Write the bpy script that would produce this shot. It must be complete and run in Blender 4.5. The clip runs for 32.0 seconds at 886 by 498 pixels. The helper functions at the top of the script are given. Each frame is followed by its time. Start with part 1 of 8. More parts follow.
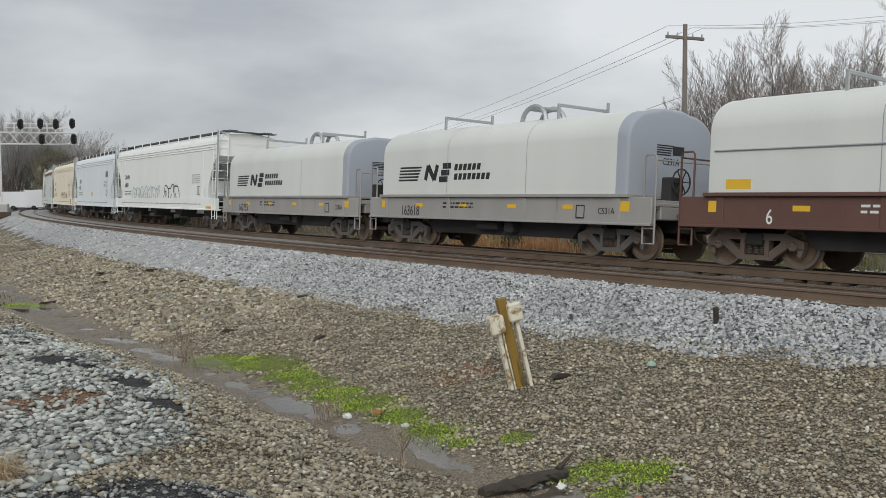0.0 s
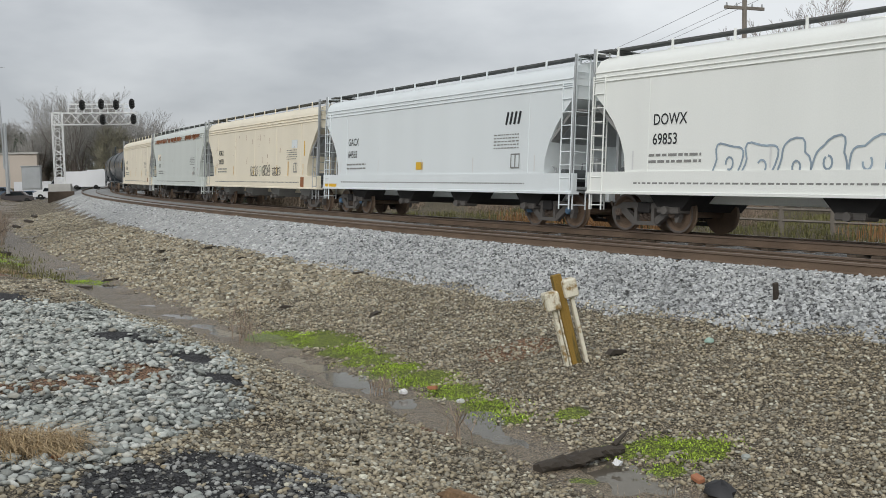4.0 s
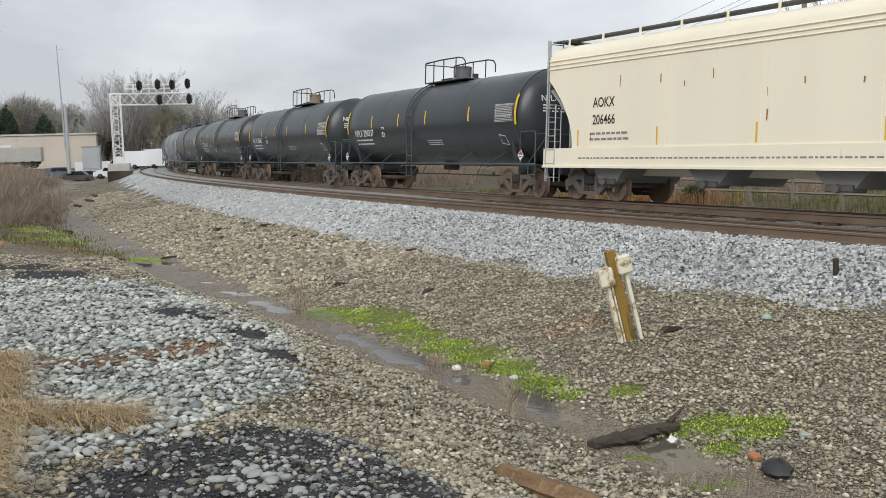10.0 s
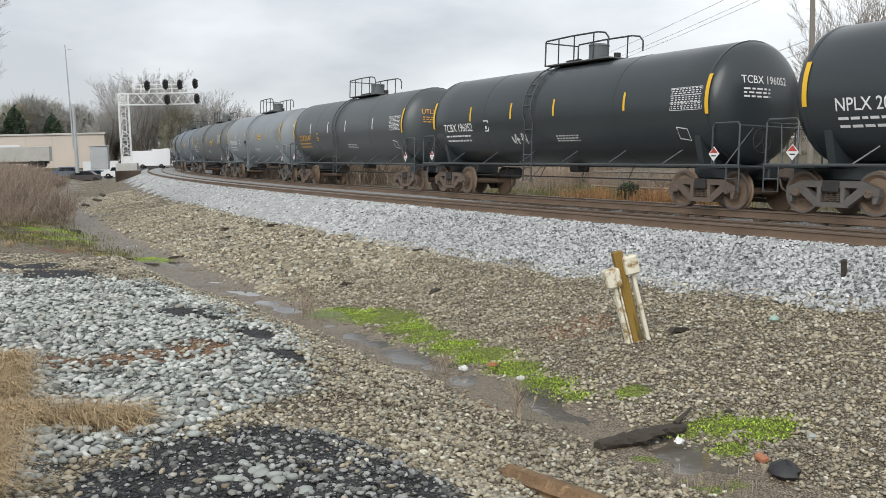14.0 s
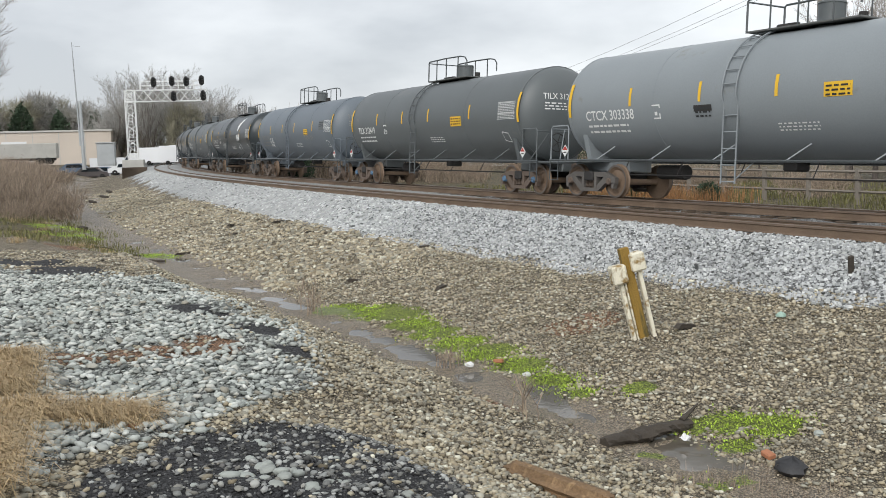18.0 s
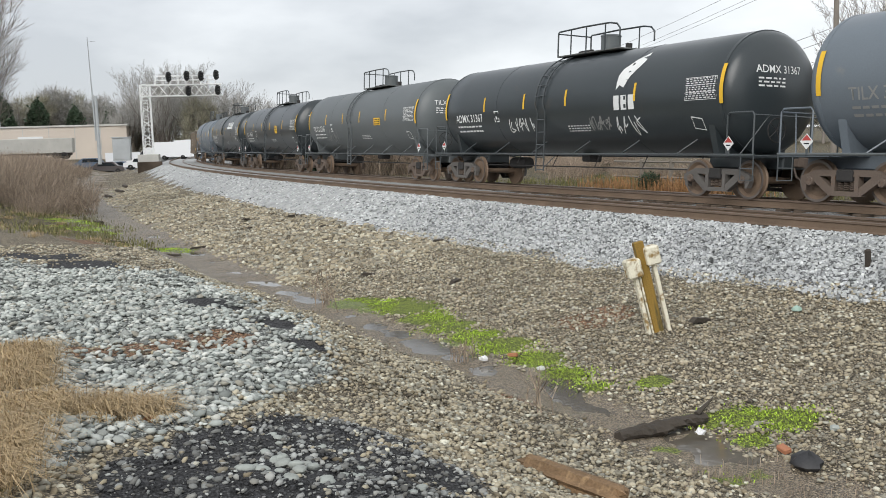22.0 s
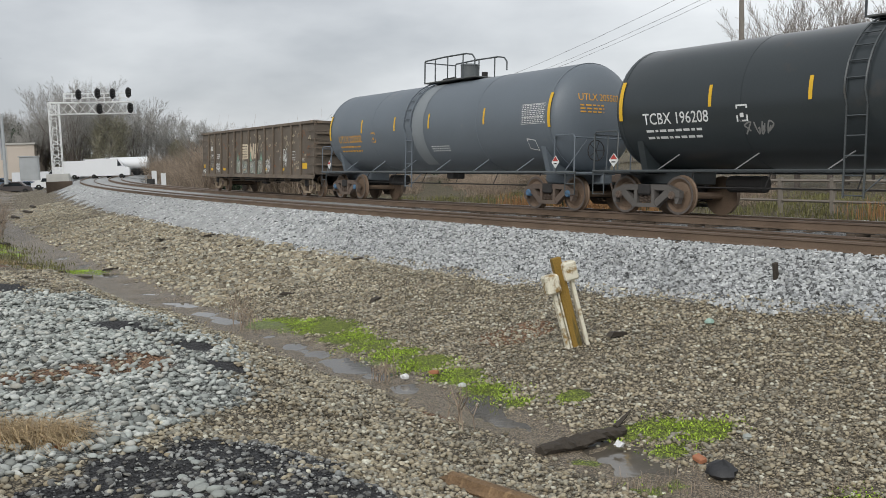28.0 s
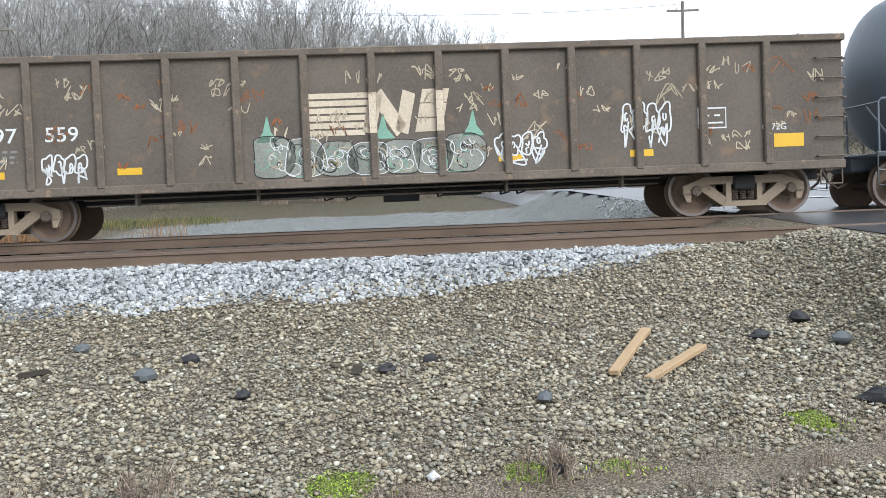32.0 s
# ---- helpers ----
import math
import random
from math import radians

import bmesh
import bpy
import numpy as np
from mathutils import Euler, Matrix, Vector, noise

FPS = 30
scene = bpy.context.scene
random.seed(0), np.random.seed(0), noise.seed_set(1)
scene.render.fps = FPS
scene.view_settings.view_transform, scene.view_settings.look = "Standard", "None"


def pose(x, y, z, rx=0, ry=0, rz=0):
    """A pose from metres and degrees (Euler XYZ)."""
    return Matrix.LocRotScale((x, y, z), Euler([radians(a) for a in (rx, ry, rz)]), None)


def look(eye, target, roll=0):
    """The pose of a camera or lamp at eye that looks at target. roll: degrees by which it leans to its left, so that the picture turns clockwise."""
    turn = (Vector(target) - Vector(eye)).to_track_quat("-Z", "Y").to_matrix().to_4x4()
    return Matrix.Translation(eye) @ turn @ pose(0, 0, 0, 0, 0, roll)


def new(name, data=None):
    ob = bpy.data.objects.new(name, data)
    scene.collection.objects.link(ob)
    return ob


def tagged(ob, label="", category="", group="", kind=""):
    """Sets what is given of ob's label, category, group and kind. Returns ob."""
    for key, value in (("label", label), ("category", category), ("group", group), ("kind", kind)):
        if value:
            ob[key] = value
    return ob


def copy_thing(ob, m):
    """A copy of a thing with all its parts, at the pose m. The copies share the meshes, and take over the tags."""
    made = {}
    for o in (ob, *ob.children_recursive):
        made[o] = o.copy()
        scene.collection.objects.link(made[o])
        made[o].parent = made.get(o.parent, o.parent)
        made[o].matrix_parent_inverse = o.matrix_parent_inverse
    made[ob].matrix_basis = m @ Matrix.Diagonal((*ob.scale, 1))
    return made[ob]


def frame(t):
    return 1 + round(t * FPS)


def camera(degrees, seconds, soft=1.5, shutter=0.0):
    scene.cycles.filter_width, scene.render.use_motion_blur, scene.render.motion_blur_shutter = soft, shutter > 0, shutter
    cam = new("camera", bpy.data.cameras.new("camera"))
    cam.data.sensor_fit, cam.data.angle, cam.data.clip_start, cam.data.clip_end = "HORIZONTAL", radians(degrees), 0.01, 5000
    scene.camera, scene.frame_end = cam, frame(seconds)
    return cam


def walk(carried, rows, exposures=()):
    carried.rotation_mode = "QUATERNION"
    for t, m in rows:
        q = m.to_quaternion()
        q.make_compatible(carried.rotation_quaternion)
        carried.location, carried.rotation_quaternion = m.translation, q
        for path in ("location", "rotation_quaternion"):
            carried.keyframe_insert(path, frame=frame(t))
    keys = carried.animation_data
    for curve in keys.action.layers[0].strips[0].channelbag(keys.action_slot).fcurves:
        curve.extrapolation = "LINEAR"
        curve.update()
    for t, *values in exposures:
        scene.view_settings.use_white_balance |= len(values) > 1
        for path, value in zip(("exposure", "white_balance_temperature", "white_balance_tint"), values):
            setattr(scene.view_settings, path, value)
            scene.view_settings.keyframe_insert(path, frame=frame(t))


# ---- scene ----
# ================= camera and its way =================
cam = camera(49.516, 32.0, soft=0.4)


def stand(x, y, z, yaw, pitch, roll):
    """A camera's pose: yaw to the left from +y, pitch upwards, roll as look()."""
    return pose(x, y, z, 90 + pitch, 0, yaw) @ pose(0, 0, 0, 0, 0, roll)


EYE = (0.0, 0.0, 1.635)
HELD = ((0.0, -6.36, -3.46, -0.48), (0.5, -6.4, -3.5, -0.55), (1.0, -6.16, -3.82, -0.66), (1.5, -4.65, -4.3, -0.95),
        (2.0, -4.59, -4.31, -0.95), (2.5, -4.42, -4.38, -0.95), (3.0, -4.09, -4.47, -1.02), (3.5, -3.62, -4.63, -0.98),
        (5.5, -1.9, -5.36, -1.25), (6.0, -1.73, -5.49, -1.33), (6.5, -1.04, -5.71, -1.46), (7.0, -0.26, -5.96, -1.47),
        (7.5, -0.03, -6.03, -1.58), (8.0, 0.02, -6.06, -1.57), (9.0, 0.02, -6.09, -1.57), (10.0, 0.11, -6.15, -1.55),
        (11.0, 0.37, -6.09, -1.43), (12.0, 0.51, -6.05, -1.36), (14.0, 0.52, -6.12, -1.45), (16.5, 0.86, -6.23, -1.47),
        (18.0, 0.89, -6.32, -1.5), (20.0, 1.15, -6.45, -1.58), (22.0, 1.75, -6.66, -1.64), (24.0, 1.79, -6.73, -1.7),
        (26.5, 1.4, -6.47, -1.66), (27.0, 0.74, -6.02, -1.83), (27.5, -0.11, -5.75, -1.88), (28.0, -3.09, -5.74, -1.8),
        (28.5, -4.84, -5.67, -1.71), (29.0, -4.9, -5.66, -1.73), (29.5, -6.06, -5.28, -1.81), (29.6, -6.85, -5.08, -1.95))
BACK = ((29.7, -0.2, -0.9, 1.72, -7.9, -5.0, -2.15), (29.8, -0.4, -2.1, 1.88, -8.95, -4.85, -2.4), (29.9, -0.42, -2.6, 1.9, -9.6, -4.75, -2.45),
        (30.0, -0.4, -2.72, 1.91, -10.5, -4.8, -2.5), (30.3, -0.5, -2.5, 1.9, -15.95, -6.05, -2.5), (30.5, -0.6, -1.74, 1.9, -19.9, -7.15, -2.25),
        (31.0, -0.68, -1.62, 1.84, -27.3, -7.72, -2.3), (31.3, -0.63, -1.32, 1.8, -34.9, -7.75, -2.85), (31.5, -0.56, -1.2, 1.7, -41.1, -7.35, -3.15),
        (31.7, -0.3, -1.0, 1.5, -48.8, -6.5, -2.9), (32.0, 0.36, -0.66, 1.18, -61.8, -5.25, -2.08))
walk(cam, [(t, stand(*EYE, *a)) for t, *a in HELD] + [(t, stand(*a)) for t, *a in BACK], exposures=[(0.0, -0.05, 6500, 10), (3.0, 0.02, 6500, 10), (6.0, 0.08, 6500, 10), (9.0, 0.27, 6500, 10), (12.5, 0.45, 6500, 10), (19.0, 0.5, 6500, 10), (24.0, 0.52, 6500, 10), (26.5, 0.42, 6500, 10), (28.0, 0.18, 6500, 10), (30.0, 0.26, 6500, 10), (31.0, 0.5, 6300, 10), (32.0, 0.9, 6000, 10)])

# ================= light =================
world = bpy.data.worlds.new("overcast_sky")
scene.world = world
world.use_nodes = True
wn, wl = world.node_tree.nodes, world.node_tree.links
wn.clear()
w_out = wn.new("ShaderNodeOutputWorld")
w_bg = wn.new("ShaderNodeBackground")
w_bg.inputs["Strength"].default_value = 0.1
w_sky = wn.new("ShaderNodeTexSky")
w_sky.sky_type, w_sky.sun_disc = "NISHITA", False
w_sky.sun_elevation, w_sky.sun_rotation = radians(35), radians(205)
w_co = wn.new("ShaderNodeTexCoord")
w_map = wn.new("ShaderNodeMapping")
w_map.inputs["Scale"].default_value = (1.0, 1.0, 2.6)
w_map.inputs["Location"].default_value = (0.35, 0.1, 0.2)
w_n1 = wn.new("ShaderNodeTexNoise")
w_n1.inputs["Scale"].default_value, w_n1.inputs["Detail"].default_value = 2.6, 6.0
w_n1.inputs["Roughness"].default_value = 0.5
w_ramp = wn.new("ShaderNodeValToRGB")
w_ramp.color_ramp.elements[0].position, w_ramp.color_ramp.elements[0].color = 0.35, (4.5, 4.75, 5.05, 1)
w_ramp.color_ramp.elements[1].position, w_ramp.color_ramp.elements[1].color = 0.66, (7.9, 8.15, 8.35, 1)
w_mix = wn.new("ShaderNodeMixRGB")
w_mix.inputs["Fac"].default_value = 0.93
wl.new(w_co.outputs["Generated"], w_map.inputs["Vector"])
wl.new(w_map.outputs["Vector"], w_n1.inputs["Vector"])
w_sep = wn.new("ShaderNodeSeparateXYZ")
wl.new(w_co.outputs["Generated"], w_sep.inputs["Vector"])
w_side = wn.new("ShaderNodeMath")
w_side.operation, w_side.inputs[1].default_value = "MULTIPLY_ADD", 0.32
wl.new(w_sep.outputs["X"], w_side.inputs[0])
wl.new(w_n1.outputs["Fac"], w_side.inputs[2])
wl.new(w_side.outputs[0], w_ramp.inputs["Fac"])
wl.new(w_sky.outputs["Color"], w_mix.inputs["Color1"])
wl.new(w_ramp.outputs["Color"], w_mix.inputs["Color2"])
wl.new(w_mix.outputs["Color"], w_bg.inputs["Color"])
wl.new(w_bg.outputs["Background"], w_out.inputs["Surface"])
sun = new("sun", bpy.data.lights.new("sun", "SUN"))
sun.data.energy, sun.data.angle, sun.data.color = 1.5, radians(40), (1.0, 0.98, 0.94)
sun.matrix_world = look((0, 0, 30), (18, 38, 0))


# ================= materials =================
def mat(name, color, rough=0.7, metal=0.0, vary=0.25, scale=6.0, fine=60.0, bump=0.15, spot=None, spot_amount=0.0, spot_scale=3.0,
        island=0.0, streak=False, coat=0.0, palette=None):
    """A surface with two scales of unevenness, fine relief, and stains of the colour spot."""
    m = bpy.data.materials.new(name)
    m.use_nodes = True
    n, l = m.node_tree.nodes, m.node_tree.links
    b = n["Principled BSDF"]
    co = n.new("ShaderNodeTexCoord")
    big, small = n.new("ShaderNodeTexNoise"), n.new("ShaderNodeTexNoise")
    big.inputs["Scale"].default_value, big.inputs["Detail"].default_value = scale * 0.35, 5
    small.inputs["Scale"].default_value, small.inputs["Detail"].default_value = fine, 3
    src = co.outputs["Object"]
    if streak:
        mp = n.new("ShaderNodeMapping")
        mp.inputs["Scale"].default_value = (1.6, 1.6, 0.14)
        l.new(src, mp.inputs["Vector"])
        l.new(mp.outputs["Vector"], big.inputs["Vector"])
    else:
        l.new(src, big.inputs["Vector"])
    l.new(src, small.inputs["Vector"])
    add = n.new("ShaderNodeMath")
    add.operation = "MULTIPLY_ADD"
    add.inputs[1].default_value = 0.6
    l.new(big.outputs["Fac"], add.inputs[0])
    half = n.new("ShaderNodeMath")
    half.operation = "MULTIPLY"
    half.inputs[1].default_value = 0.4
    l.new(small.outputs["Fac"], half.inputs[0])
    l.new(half.outputs[0], add.inputs[2])
    rng = n.new("ShaderNodeMapRange")
    rng.inputs["From Min"].default_value, rng.inputs["From Max"].default_value = 0.3, 0.7
    rng.inputs["To Min"].default_value, rng.inputs["To Max"].default_value = 1 - vary, 1 + vary
    l.new(add.outputs[0], rng.inputs["Value"])
    mul = n.new("ShaderNodeVectorMath")
    mul.operation = "SCALE"
    mul.inputs[0].default_value = color
    l.new(rng.outputs[0], mul.inputs["Scale"])
    last = mul.outputs["Vector"]
    if island:
        geo = n.new("ShaderNodeNewGeometry")
        r2 = n.new("ShaderNodeMapRange")
        r2.inputs["To Min"].default_value, r2.inputs["To Max"].default_value = 1 - island, 1 + island
        l.new(geo.outputs["Random Per Island"], r2.inputs["Value"])
        m2 = n.new("ShaderNodeVectorMath")
        m2.operation = "SCALE"
        l.new(last, m2.inputs[0])
        l.new(r2.outputs[0], m2.inputs["Scale"])
        last = m2.outputs["Vector"]
    if palette:
        geo = n.new("ShaderNodeNewGeometry")
        ramp = n.new("ShaderNodeValToRGB")
        while len(ramp.color_ramp.elements) < len(palette):
            ramp.color_ramp.elements.new(0.5)
        for i, c in enumerate(palette):
            ramp.color_ramp.elements[i].position = i / (len(palette) - 1)
            ramp.color_ramp.elements[i].color = (*c, 1)
        l.new(geo.outputs["Random Per Island"], ramp.inputs["Fac"])
        m3 = n.new("ShaderNodeVectorMath")
        m3.operation = "SCALE"
        l.new(ramp.outputs["Color"], m3.inputs[0])
        l.new(rng.outputs[0], m3.inputs["Scale"])
        last = m3.outputs["Vector"]
    if spot:
        sn = n.new("ShaderNodeTexNoise")
        sn.inputs["Scale"].default_value, sn.inputs["Detail"].default_value = spot_scale, 6
        sn.inputs["Roughness"].default_value = 0.65
        l.new(src if not streak else mp.outputs["Vector"], sn.inputs["Vector"])
        sr = n.new("ShaderNodeMapRange")
        sr.inputs["From Min"].default_value = 0.72 - spot_amount * 0.4
        sr.inputs["From Max"].default_value = 0.80 - spot_amount * 0.3
        l.new(sn.outputs["Fac"], sr.inputs["Value"])
        mx = n.new("ShaderNodeMixRGB")
        mx.inputs["Color2"].default_value = (*spot, 1)
        l.new(sr.outputs[0], mx.inputs["Fac"])
        l.new(last, mx.inputs["Color1"])
        last = mx.outputs["Color"]
    l.new(last, b.inputs["Base Color"])
    b.inputs["Roughness"].default_value, b.inputs["Metallic"].default_value = rough, metal
    b.inputs["Coat Weight"].default_value = coat
    if bump:
        bp = n.new("ShaderNodeBump")
        bp.inputs["Strength"].default_value, bp.inputs["Distance"].default_value = bump, 0.02
        l.new(small.outputs["Fac"], bp.inputs["Height"])
        l.new(bp.outputs["Normal"], b.inputs["Normal"])
    return m


